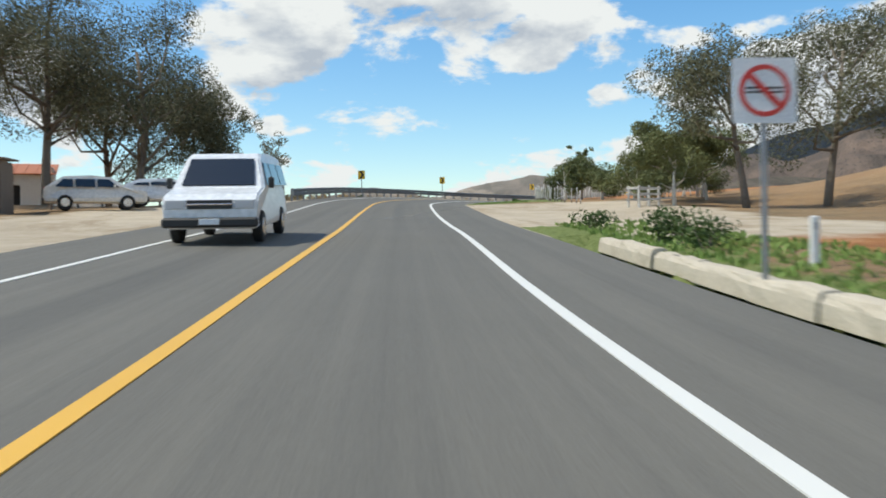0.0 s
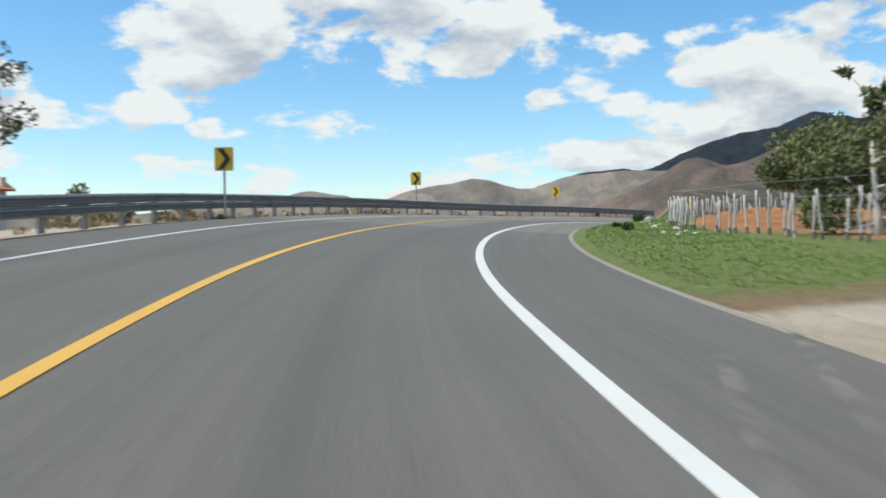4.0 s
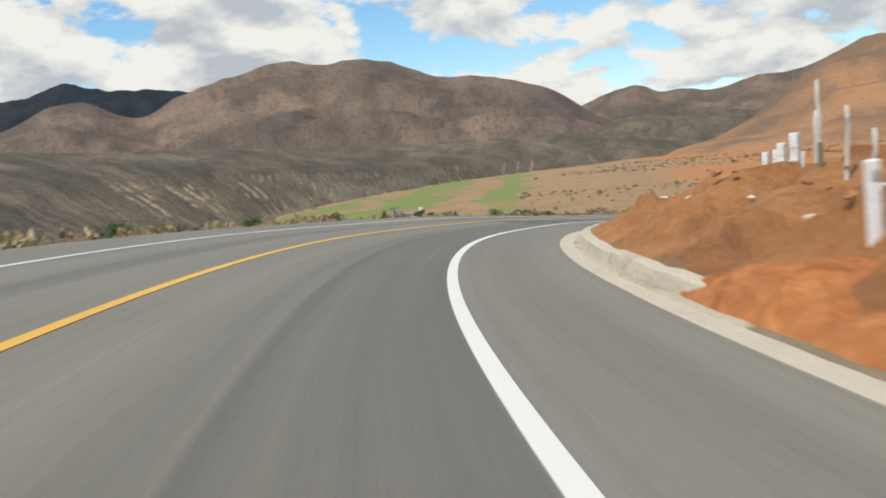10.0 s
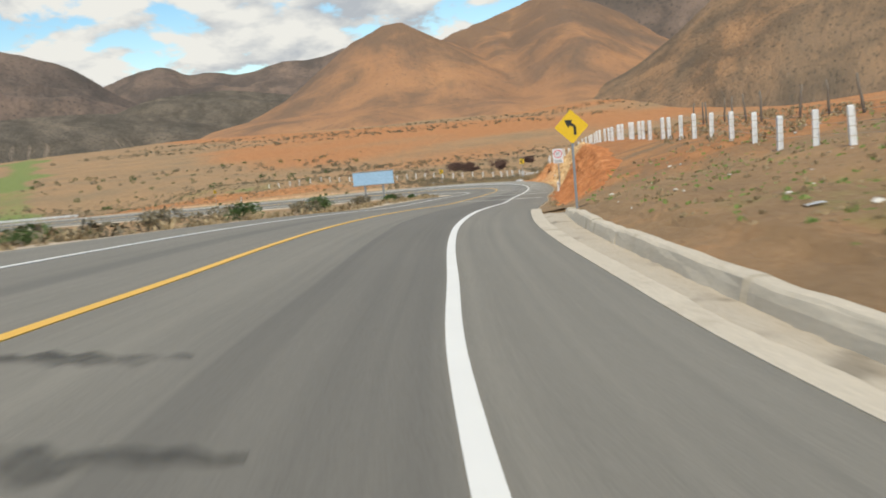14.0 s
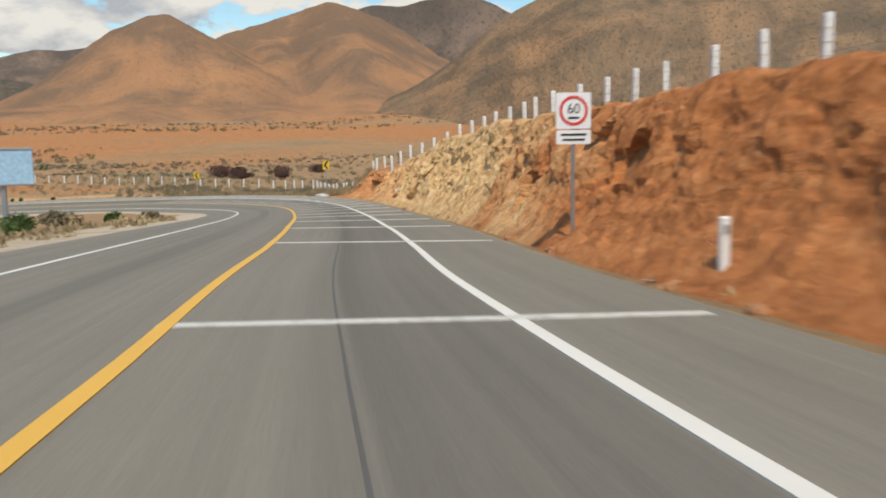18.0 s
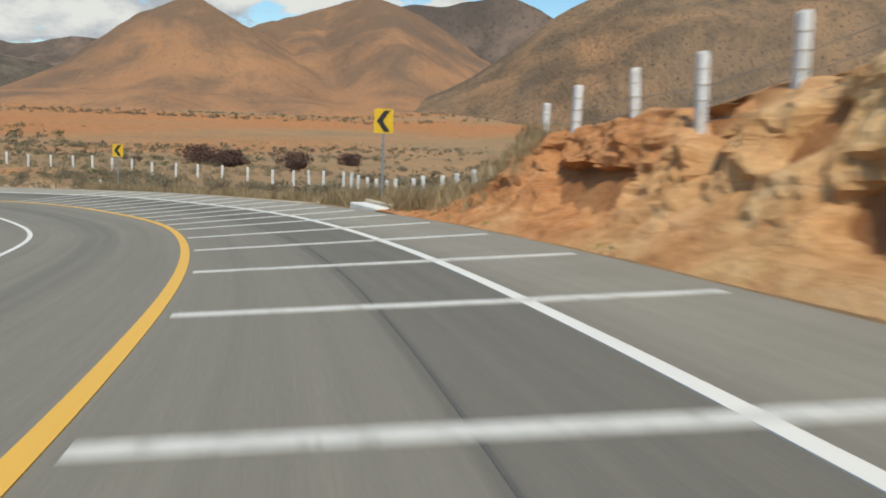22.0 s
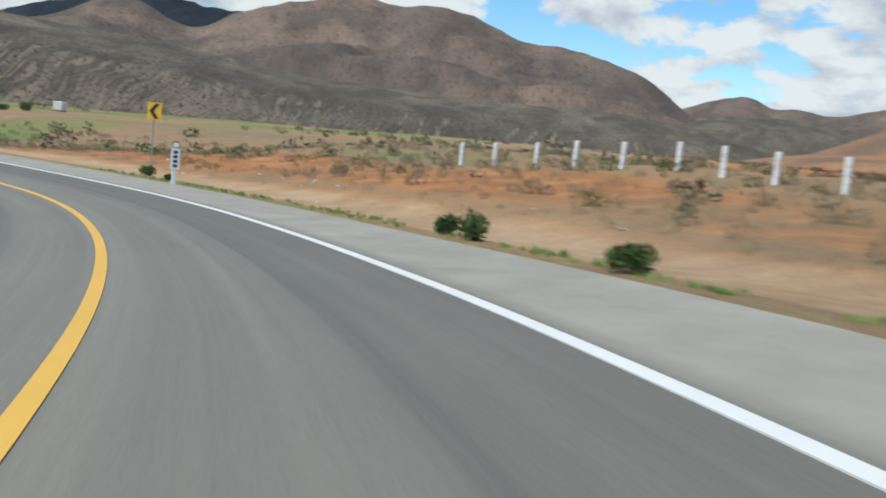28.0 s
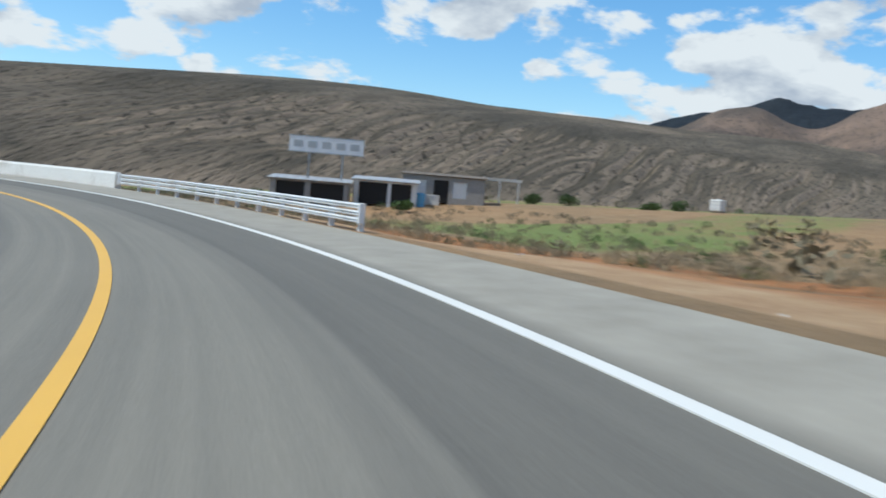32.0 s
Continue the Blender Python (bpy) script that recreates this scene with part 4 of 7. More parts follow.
mountain("hill_range_east", HUB, 3200, 2100, [64, 68, 70, 72.2, 73.4, 74.8, 76.2, 77.6, 80, 83, 85, 90, 96], [120, 210, 248, 292, 300, 268, 272, 258, 280, 296, 315, 280, 150], 20, MTN_BROWN, "rounded brown hills across the valley", 12, 1.05, .06)


def ridged_hills(name, material, label, ridges, az, far, base, seed, slope=.66, round_=13.0, gully=9.0):
    """Hills as the upper hull of their ridge lines, each falling off to both sides, with gullies running down."""
    A, R = np.meshgrid(np.arange(az[0], az[1], .14), np.linspace(far[0], far[1], 150))
    x, y = HUB[0] + R * np.sin(np.radians(A)), HUB[1] + R * np.cos(np.radians(A))
    z = np.full(x.shape, -60.0)
    wob = 18 * np.sin(x / 61 + .8 * np.sin(y / 47)) + 11 * np.sin(y / 29 + x / 53)
    for k, line_ in enumerate(ridges):
        p = np.asarray(line_, float)
        run = np.r_[0, np.cumsum(np.hypot(*np.diff(p[:, :2], axis=0).T))]
        for d in np.arange(0, run[-1] + 1, 9.0):
            cx, cy, cz = (np.interp(d, run, p[:, i]) for i in range(3))
            dist = np.hypot(x - cx, y - cy)
            h = cz - slope * (np.sqrt(dist ** 2 + round_ ** 2) - round_) * (1 - .00075 * np.minimum(dist, 420)) + .10 * wob * np.clip(dist / 60, 0, 1)
            z = np.maximum(z, h)
    n = fractal(A, R * 1.9, seed, 6)
    low = np.clip((z - base) / 50, 0, 1)
    z = z + gully * (n - .6) * low * .5
    z = np.where(z < base + 14, base + 14 + (z - base - 14) * .45, z)  # aprons at the foot
    i = np.arange(A.size).reshape(A.shape)
    f = np.stack([i[:-1, :-1], i[1:, :-1], i[1:, 1:], i[:-1, 1:]], -1).reshape(-1, 4)
    me = mesh_of(name, np.stack([x.ravel(), y.ravel(), z.ravel()], -1), f, material, True)
    lay = me.uv_layers.new(name="UVMap")
    vi = np.empty(len(me.loops), int)
    me.loops.foreach_get("vertex_index", vi)
    lay.data.foreach_set("uv", np.stack([x.ravel(), y.ravel()], -1)[vi].ravel())
    return tagged(new(name, me), label, "mountain", "", "structure")


ridged_hills("mountain_cone", MTN_ORANGE, "conical orange-brown hills with spurs and scrub", [
    [(1020, 370, 2), (1030, 300, 35), (1037, 263, 58), (1043, 225, 82), (1046, 191, 104), (1049, 159, 120), (1062, 136, 106), (1085, 112, 101), (1150, 108, 109), (1220, 96, 123), (1297, 50, 148), (1297, 20, 158), (1290, -38, 174), (1340, -110, 150), (1400, -190, 110)],
    [(1049, 159, 117), (985, 168, 82), (900, 172, 42), (820, 178, 12)],
    [(1055, 150, 112), (985, 112, 76), (900, 88, 36), (840, 70, 12)],
    [(1297, 50, 148), (1170, 48, 112), (1040, 52, 70), (930, 40, 28)],
    [(1290, -38, 173), (1190, -36, 142), (1080, -30, 108), (985, -20, 74), (900, -8, 32), (850, -4, 10)],
    [(1043, 225, 83), (970, 238, 50), (890, 262, 15)],
    [(1340, -110, 150), (1230, -150, 100), (1120, -170, 66), (1010, -165, 36)],
], (66, 112), (430, 1500), 14, 15)
mountain("mountain_grey", HUB, 1650, 1200, [92, 96, 98, 99.9, 101.5, 102.8, 104, 105.2, 107.2, 108.6, 111, 115, 120], [120, 185, 214, 232, 226, 233, 240, 252, 236, 214, 190, 150, 90], 24, MTN_BROWN, "grey-brown mountain behind the orange hills", 33, 1.1, .08, .6, 44, .2)
mountain("hill_dark_low", HUB, 1300, 850, [64, 67, 69.5, 72, 74, 76, 78, 80, 82, 85], [8, 40, 68, 84, 88, 88, 82, 74, 56, 10], 6, MTN_GREY, "low dark scrub-covered hills at the valley mouth", 36, 1.1, .08, .6, 40, .2)
mountain("hillside_south", HUB, ([90, 97, 103, 112], [910, 840, 710, 650]), ([90, 97, 103, 112], [450, 380, 250, 190]), [92, 97, 100, 102.5, 105, 107.5, 110, 112, 116, 122, 130, 142, 156, 170, 185], [4, 18, 30, 43, 62, 84, 98, 107, 114, 116, 105, 95, 90, 70, 40], -14, MTN_SCRUB, "olive-brown scrub hillside above the road", 21, 1.1, .03, .7, 44, .3)
mountain("slope_north", HUB, ([5, 10.5, 15.6, 19, 23.8, 30, 35, 39, 44, 50, 60, 70], [250, 275, 330, 392, 485, 566, 580, 660, 690, 810, 900, 960]), ([5, 15, 20, 30, 38, 45, 50, 60, 70], [150, 175, 195, 230, 300, 400, 450, 570, 680]), [5, 10.5, 15.6, 19, 23.8, 30, 35, 39, 44, 50, 60, 70, 74, 77], [0, 10, 21.5, 31, 43, 47, 46, 49.5, 49, 48, 50, 48, 34, 8], -7, MTN_GREY, "long grey scrub slope with eroded gullies across the valley", 27, .75, 0, .9, 90, .12, 2.4, .22)

# ---- road ----
paving = swept("road", [(-SHOULDER_L, -.35), (-SHOULDER_L, -.0), (-LANE_L, 0), (-1.7, .01), (0, .02), (1.75, .01), (LANE, 0), (SHOULDER, 0), (SHOULDER, -.35)], ASPHALT, -3.2, 41, label="two-lane asphalt road with paved shoulders", category="road", uv=True)
paving.data.polygons.foreach_set("use_smooth", [False] * len(paving.data.polygons))


def flatten(ob):
    ob.data.polygons.foreach_set("use_smooth", [False] * len(ob.data.polygons))
    return ob


def line(name, u, w, material, s0, s1, label, h=.024, shift=None):
    return flatten(swept(name, [(u - w / 2, h - .02), (u - w / 2, h), (u + w / 2, h), (u + w / 2, h - .02)], material, s0, s1, .06, label, "road marking", shift=shift))


line("centre_line", 0.0, .15, YELLOW_LINE, -3.2, 41, "solid yellow centre line painted on asphalt", .030, ([1, 6, 7.5, 8.5, 17.6, 18.5, 19.5, 20.4, 22.5, 25.5, 28], [0, .06, .06, 0, 0, .20, .26, .04, -.06, .04, -.03]))
line("edge_line_outer", LANE, .15, WHITE_LINE, -3.2, 41, "solid white edge line on asphalt", .012, ([1, 6.5, 7.5, 8.5, 9.3, 17, 19.5, 20.4, 22.5, 23.4, 24.5, 25.5, 28], [-.04, 0, .12, .14, 0, .02, 0, -.15, -.10, -.06, .08, .12, -.04]))
line("edge_line_inner", -LANE_L, .12, WHITE_LINE, -3.2, 41, "solid white edge line on asphalt", .012)


def bar(s, k=0):
    a, b = .12, SHOULDER - .25
    w = .12 / 12.5
    bm = bmesh.new()
    vs = []
    for u, h in ((a, .026), (1.75, .022), (LANE - .08, .013), (LANE + .08, .020), (b, .009)):
        for d in (-w, w):
            for up in (h, h - .02):
                vs.append(bm.verts.new(road_at(s + d, u, up)))
    for i in range(4):
        p = vs[4 * i:4 * i + 8]
        bm.faces.new((p[0], p[2], p[6], p[4]))
        bm.faces.new((p[0], p[4], p[5], p[1])); bm.faces.new((p[2], p[3], p[7], p[6]))
    bm.normal_update()
    ob = part("rumble_bar", bm, BAR_PAINT)
    return tagged(ob, "worn white warning bar painted across the lane", "road marking", "warning bars across the lane")


for at_s in (18.66, 19.66, 20.27, 20.76, 21.21, 21.57, 21.96, 22.32, 22.65, 22.97, 23.29, 23.59, 23.88, 24.11, 24.33, 24.55, 24.77, 24.99, 25.22, 25.45, 25.67, 25.9, 26.12, 26.33, 26.53):
    bar(at_s)

flatten(swept("tar_seam", [(1.849, .0), (1.849, .0112), (1.861, .0112), (1.861, .0)], TAR, 6.2, 9.0, .06, "thin dark paving joint along the lane", "road seam", shift=([6.4, 7.5, 8.6, 9.6, 11.5, 12.6, 13.6, 15.9], [-.1, .03, .1, -.1, .06, -.1, -.05, -.12])))
flatten(swept("tar_seam", [(1.905, .0), (1.905, .0135), (1.932, .0135), (1.932, .0)], TAR, 16.0, 23.5, .06, "dark tar seam along the lane", "road seam", shift=([16, 18, 20, 23.5], [-.1, -.15, -.1, .1])))


def dust_track(s0, u0, s1, u1, wide, label="pale dusty tyre track crossing the lane"):
    """Dust that tyres dragged from the pull-out onto the paving."""
    ss, e = np.linspace(s0, s1, 24), np.linspace(0, 1, 24)
    flatten(swept("dust_track", [(-wide / 2, .0225), (0, .0235), (wide / 2, .0225)], DUST, s0, s1, .05, label, "tyre track", kind="stuff", shift=(ss, u0 + (u1 - u0) * e ** .8)))


for d in ((2.2, -1.8, 4.4, 6.2, .14), (2.35, -1.2, 4.4, 6.2, .12), (2.55, .3, 4.6, 6.4, .16), (2.75, .5, 4.6, 6.6, .12), (3.05, -2.4, 4.5, 4.6, .14), (3.3, -.9, 4.75, 6.3, .14), (2.0, 2.2, 2.9, 3.2, .06), (2.6, 1.5, 3.6, 5.6, .10)):
    dust_track(*d)


def ragged_patch(s, u0, u1, wide, seed):
    """A ragged dark patch across the lane."""
    r = random.Random(seed)
    bm = bmesh.new()
    prev = None
    n = 14
    for i in range(n + 1):
        u, w = u0 + (u1 - u0) * i / n, wide * r.uniform(.3, 1) * (.2 + math.sin(math.pi * i / n)) / 12
        c = s + r.gauss(0, .006)
        row_ = [bm.verts.new(road_at(c + d, u, h)) for d, h in ((-w, .0), (-w * .8, .0225), (w * .8, .0225), (w, .0))]
        if prev:
            for a in range(3):
                bm.faces.new((prev[a], prev[a + 1], row_[a + 1], row_[a]))
        prev = row_
    bmesh.ops.recalc_face_normals(bm, faces=bm.faces)
    tagged(part("lane_patch", bm, PATCH_DARK), "dark ragged patch across the lane", "road patch", "tar patches")


for k, (s, u0, u1, w) in enumerate([(13.66, .2, 2.7, .42), (13.86, .6, 3.0, .36), (14.05, .8, 2.8, .34), (13.75, .15, 1.4, .36), (14.35, .6, 2.5, .32), (14.55, .2, 1.7, .34), (13.58, 4.5, 5.4, .30)]):
    ragged_patch(s, u0, u1, w, 50 + k)

swept("edge_dust", [(5.66, .003), (5.70, .007), (5.74, .008), (5.79, .004)], SAND_RIM, 4.6, 6.9, .05, "pale dusty rim of the paving beside the grass", "road edge")

# ---- things ----
# kerbs, gutter and the soil behind them on the outer edge
KERB_U = ([-3, 2, 7.4, 7.9, 8.25, 8.5, 9.0, 10.4, 11.0, 12.4, 13.2, 14.0, 14.8, 16.5], [6.5, 6.5, 7.95, 7.45, 6.85, 6.5, 6.32, 6.32, 6.00, 5.99, 6.12, 6.04, 6.30, 6.55])


def kerb(name, s0, s1, label, tops, seed, piece=.24, chipped=.3):
    """A weathered kerb cast in lengths; tops gives its height by station."""
    r = random.Random(seed)
    root = thing(name, label, "kerb", "", "structure")
    s = s0
    while s < s1 - .02:
        e = min(s + piece * r.uniform(.8, 1.25), s1)
        bm = bmesh.new()
        dz, du, prev = r.gauss(0, .05 * chipped), r.gauss(0, .06 * chipped), None
        worn = 1 - chipped * r.random() ** 2
        n = 5
        for i in range(n + 1):
            q = s + (e - s - .004) * i / n
            face = float(np.interp(q, *KERB_U)) + du
            top = max(.05, (float(np.interp(q, *tops)) + dz) * worn + r.gauss(0, .014))
            sec = [(0, -.2), (.02 + r.gauss(0, .010), .03), (.05, top * .55), (.08 + r.gauss(0, .010), top * .88), (.13, top), (.30, top + .01), (.36, top * .85), (.42, -.3)]
            ring_ = [bm.verts.new(road_at(q, face + u, h)) for u, h in sec]
            if prev:
                for k in range(len(sec)):
                    bm.faces.new((prev[k], prev[(k + 1) % len(sec)], ring_[(k + 1) % len(sec)], ring_[k]))
            else:
                bm.faces.new(ring_)
            prev = ring_
        bm.faces.new(list(reversed(prev)))
        bmesh.ops.recalc_face_normals(bm, faces=bm.faces)
        part("kerb_block", bm, CONCRETE, root)
        s = e


NEAR_TOPS, BEND_TOPS = ([-3, 1.95], [.20, .18]), ([7.4, 8.0, 8.6, 9.0, 9.5, 10.5, 11.2, 14, 16, 16.5], [.44, .50, .40, .20, .14, .17, .27, .30, .32, .2])
swept("gutter", [(5.52, -.2), (5.53, .012), (5.70, .016), (5.90, .012), (5.92, -.25)], CONCRETE, 8.05, 16.9, .05, "pale concrete gutter along the road edge", "gutter", closed=True, shift=([7.75, 8.6, 11, 12.6, 13.4, 14.2, 16.9], [0, -.08, .05, -.02, .18, .05, 0]))
kerb("kerb_near", -3.0, 1.72, "weathered pale concrete kerb beside grass", NEAR_TOPS, 4, .17, .5)
kerb("kerb_bend", 7.45, 16.45, "weathered concrete kerb round the bend, chipped and half buried", BEND_TOPS, 5, .30, .12)


def strip_mesh(name, ss, V, material, label, category, kinded=True):
    """A strip of soil as a grid of points, with its soil kinds."""
    n = V.shape[1]
    i = np.arange(len(ss) * n).reshape(len(ss), n)
    f = np.stack([i[:-1, :-1], i[1:, :-1], i[1:, 1:], i[:-1, 1:]], -1).reshape(-1, 4)
    P = V.reshape(-1, 3)
    me = mesh_of(name, P, f, material, True)
    if kinded:
        col = me.color_attributes.new("kind", "FLOAT_COLOR", "POINT")
        k = kinds(P[:, 0], P[:, 1])
        col.data.foreach_set("color", k.ravel().astype(np.float32))
    return tagged(new(name, me), label, category, "", "structure")


def silt_strip(s0, s1, seed, material):
    """Washed-in dirt between the gutter and the kerb."""
    ss = np.arange(s0, s1, .02)
    V = np.empty((len(ss), 7, 3))
    for i, q in enumerate(ss):
        far = float(np.interp(q, *KERB_U)) + .06
        lo = 5.84 + .07 * noise.noise(Vector((q * 5, seed, 0))) + .05 * noise.noise(Vector((q * 17, seed, 1)))
        for k in range(7):
            f = k / 6
            p = road_at(q, lo + (far - lo) * f)
            p[2] += -.015 + .055 * min(1, f * 3) + .025 * noise.noise(Vector((p[0] * 3, p[1] * 3, seed))) * min(1, f * 4)
            V[i, k] = p
    strip_mesh("silt_strip", ss, V, material, "dark dirt and debris washed against the kerb", "soil", False)


silt_strip(8.3, 10.72, 3.0, DIRT)
silt_strip(10.7, 16.5, 5.0, SILT)


def soil_behind(s0, s1, tops, label):
    """Soil filled in behind the kerb, up to the open ground."""
    ss = np.arange(s0, s1, .03)
    V = np.empty((len(ss), 8, 3))
    for i, q in enumerate(ss):
        lo, top = float(np.interp(q, *KERB_U)) + .24, float(np.interp(q, *tops))
        out = [road_at(q, lo + (8.0 - lo) * (k / 7) ** 1.1) for k in range(8)]
        g = ground_z(np.array([o[0] for o in out]), np.array([o[1] for o in out]))
        rim, end = float(road_at(q, lo)[2]) + top - .05, float(g[-1]) - .10
        for k in range(8):
            f = k / 7
            p = out[k].copy()
            z = rim + (end - rim) * f ** .9
            if k in (5, 6):
                z = max(z, float(g[k]) + .02)
            p[2] = z + (.09 * noise.noise(Vector((p[0] * 1.9, p[1] * 1.9, 4))) + .05 * noise.noise(Vector((p[0] * 5.3, p[1] * 5.3, 7)))) * min(1, f * 4) * (k < 7)
            V[i, k] = p
    strip_mesh("soil_bank", ss, V, EARTH, label, "soil bank")


def verge(s0, s1, side, label):
    """The soil shoulder that meets the edge of the paving."""
    ss = np.arange(s0, s1, .04)
    edge = SHOULDER if side > 0 else SHOULDER_L
    V = np.empty((len(ss), 6, 3))
    for i, q in enumerate(ss):
        rim = float(road_at(q, side * edge)[2]) - .012
        out = np.array([road_at(q, side * (edge + d)) for d in (-.02, .14, .34, .58, .85, 1.15)])
        g = ground_z(out[:, 0], out[:, 1])
        for k, f in enumerate((0, .15, .4, .7, 1, 1)):
            out[k, 2] = rim + (float(g[4]) - rim) * f + .03 * noise.noise(Vector((out[k, 0] * 3, out[k, 1] * 3, 2))) * min(1, 3 * f)
        out[4, 2] = float(g[4]) + .02
        out[5, 2] = float(g[5]) - .06
        V[i] = out
    if side < 0:
        V = V[:, ::-1]
    strip_mesh("verge", ss, V, EARTH, label, "verge")


verge(1.75, 7.5, 1, "sand and grass verge at the edge of the paving")
verge(16.6, 40.5, 1, "dirt verge at the edge of the paving")
verge(-3.0, 40.5, -1, "sandy verge at the edge of the paving")
soil_behind(7.45, 16.6, BEND_TOPS, "red soil and weeds filled in behind the kerb")
soil_behind(-2.6, 1.75, NEAR_TOPS, "grass and soil behind the pale kerb")


# the face of the road cut
def road_cut():
    ss = np.arange(16.75, 24.25, .011)
    H = np.interp(ss, [16.7, 17.4, 18.5, 19.5, 20.8, 21.9, 22.8, 23.68, 23.92, 24.1], [.3, 1.6, 2.75, 3.2, 3.85, 3.7, 2.65, 1.95, .3, 0])
    H = H + .07 * np.sin(ss * 7.3) * ease(17, 17.6, ss) * (1 - ease(23.2, 23.6, ss)) + .05 * np.sin(ss * 23 + 1) * ease(17, 17.6, ss) * (1 - ease(23.4, 24, ss))
    prof_u = [.10, .48, .80, 1.05, 1.26, 1.43, 1.60, 1.76, 1.91, 2.05, 2.19, 2.33, 2.46, 2.58, 2.65, 2.78, 3.1, 3.9]
    prof_h = [-.06, .05, .13, .21, .29, .37, .45, .53, .61, .69, .77, .85, .92, .975, 1.0, 1.02, 1.03, .93]
    q = np.linspace(0, len(prof_u) - 1, 36)
    prof_u, prof_h = (np.interp(q, np.arange(len(v)), v) for v in (prof_u, prof_h))
    n = len(prof_u)
    V = np.empty((len(ss), n, 3))
    for i, s in enumerate(ss):
        foot, tip = road_at(s, SHOULDER), road_at(s, SHOULDER + 4)
        V[i, :, :2] = foot[:2] + (tip - foot)[:2] * (prof_u / 4)[:, None]
        V[i, :, 2] = road_at(s, SHOULDER + 1)[2] + prof_h * H[i] - .04
    out = -np.stack([np.interp(ss, RS, TY), -np.interp(ss, RS, TX), 0 * ss], -1)
    # rills, clods and hollows; the red part is smoother, the ochre part crumbles in blocks
    for i in range(len(ss)):
        calm = min(1, H[i] / 1.5)
        crumb = float(np.interp(ss[i], [18.6, 20.2], [.55, 1.0]))
        for k in range(4, n - 4):
            v = Vector(V[i, k])
            q = Vector((v.x * .7, v.y * .7, v.z * .9))
            d = .30 * noise.noise(q) + .20 * crumb * noise.noise(q * 2.6) + .13 * crumb * noise.noise(q * 5.9) + .07 * crumb * noise.noise(q * 12.7)
            d += .10 * noise.noise(Vector((v.x * 2.3, v.y * 2.3, v.z * .4)))
            pit = noise.noise(Vector((v.x * .62 + 11, v.y * .62, v.z * .8)))
            if (19.2 < ss[i] < 20.0 or ss[i] > 21.7) and pit > .24:
                d -= min(.95, (pit - .24) * 5.0)
            w = math.sin(math.pi * min(1, (k - 2) / (n - 9))) * .75 + .25
            V[i, k] += out[i] * d * calm * w
            V[i, k, 2] += .08 * calm * noise.noise(q * 4.1 + Vector((5, 2, 1)))
    i = np.arange(len(ss) * n).reshape(len(ss), n)
    f = np.stack([i[:-1, :-1], i[1:, :-1], i[1:, 1:], i[:-1, 1:]], -1).reshape(-1, 4)
    me = mesh_of("road_cut_face", V.reshape(-1, 3), f, CUT, False)
    lay = me.uv_layers.new(name="UVMap")
    vi = np.empty(len(me.loops), int)
    me.loops.foreach_get("vertex_index", vi)
    lay.data.foreach_set("uv", np.stack([np.array(prof_u)[vi % n], ss[vi // n]], -1).ravel())
    tagged(new("road_cut_face", me), "rough red and ochre earth face of the road cut", "road cut", "", "structure")


road_cut()


def soil_slump(s0, s1):
    """Red soil that has slid down over the kerb and half buries it."""
    ss = np.arange(s0, s1, .012)
    us = [.16, .26, .38, .52, .66, .82, 1.00, 1.20, 1.42, 1.66, 1.95]
    hs = [-.03, .06, .17, .27, .35, .42, .48, .54, .58, .58, .45]
    n = len(us)
    V = np.empty((len(ss), n, 3))
    for i, s in enumerate(ss):
        w = float(ease(s0, s0 + .5, s) * (1 - ease(s1 - .6, s1, s)))
        for k in range(n):
            p = road_at(s, SHOULDER + us[k])
            v = Vector((p[0], p[1], us[k] * 2))
            lump = .55 * noise.noise(v * .55) + .30 * noise.noise(v * 2.3) + .18 * noise.noise(v * 6.0)
            p[2] += hs[k] * (w * (1.05 + .9 * lump)) - .10 * (1 - w) - .02 + .02 * noise.noise(v * 9)
            V[i, k] = p
    i = np.arange(len(ss) * n).reshape(len(ss), n)
    f = np.stack([i[:-1, :-1], i[1:, :-1], i[1:, 1:], i[:-1, 1:]], -1).reshape(-1, 4)
    me = mesh_of("soil_slump", V.reshape(-1, 3), f, CUT, False)
    lay = me.uv_layers.new(name="UVMap")
    vi = np.empty(len(me.loops), int)
    me.loops.foreach_get("vertex_index", vi)
    lay.data.foreach_set("uv", np.stack([np.array(us)[vi % n], ss[vi // n]], -1).ravel())
    tagged(new("soil_slump", me), "red soil slid down over the kerb", "soil bank", "", "structure")


soil_slump(9.5, 11.3)


# guardrails
def w_profile(u, low, high):
    """W-beam section, facing the road."""
    mid, h = (low + high) / 2, high - low
    z = [low, low + .12 * h, low + .28 * h, mid - .08 * h, mid + .08 * h, high - .28 * h, high - .12 * h, high]
    o = [0, .06, .07, .0, .0, .07, .06, 0]
    return z, o


def beam(parent, name, side_u, s0, s1, low, high, material, toward, label=""):
    z, o = w_profile(side_u, low, high)
    us = [(side_u + toward * a, b) for a, b in zip(o, z)]
    us += [(side_u + toward * (a - .025), b) for a, b in reversed(list(zip(o, z)))]
    ob = swept(name, us, material, s0, s1, .08, label, "", closed=True, kind="")
    ob.parent = parent
    return ob


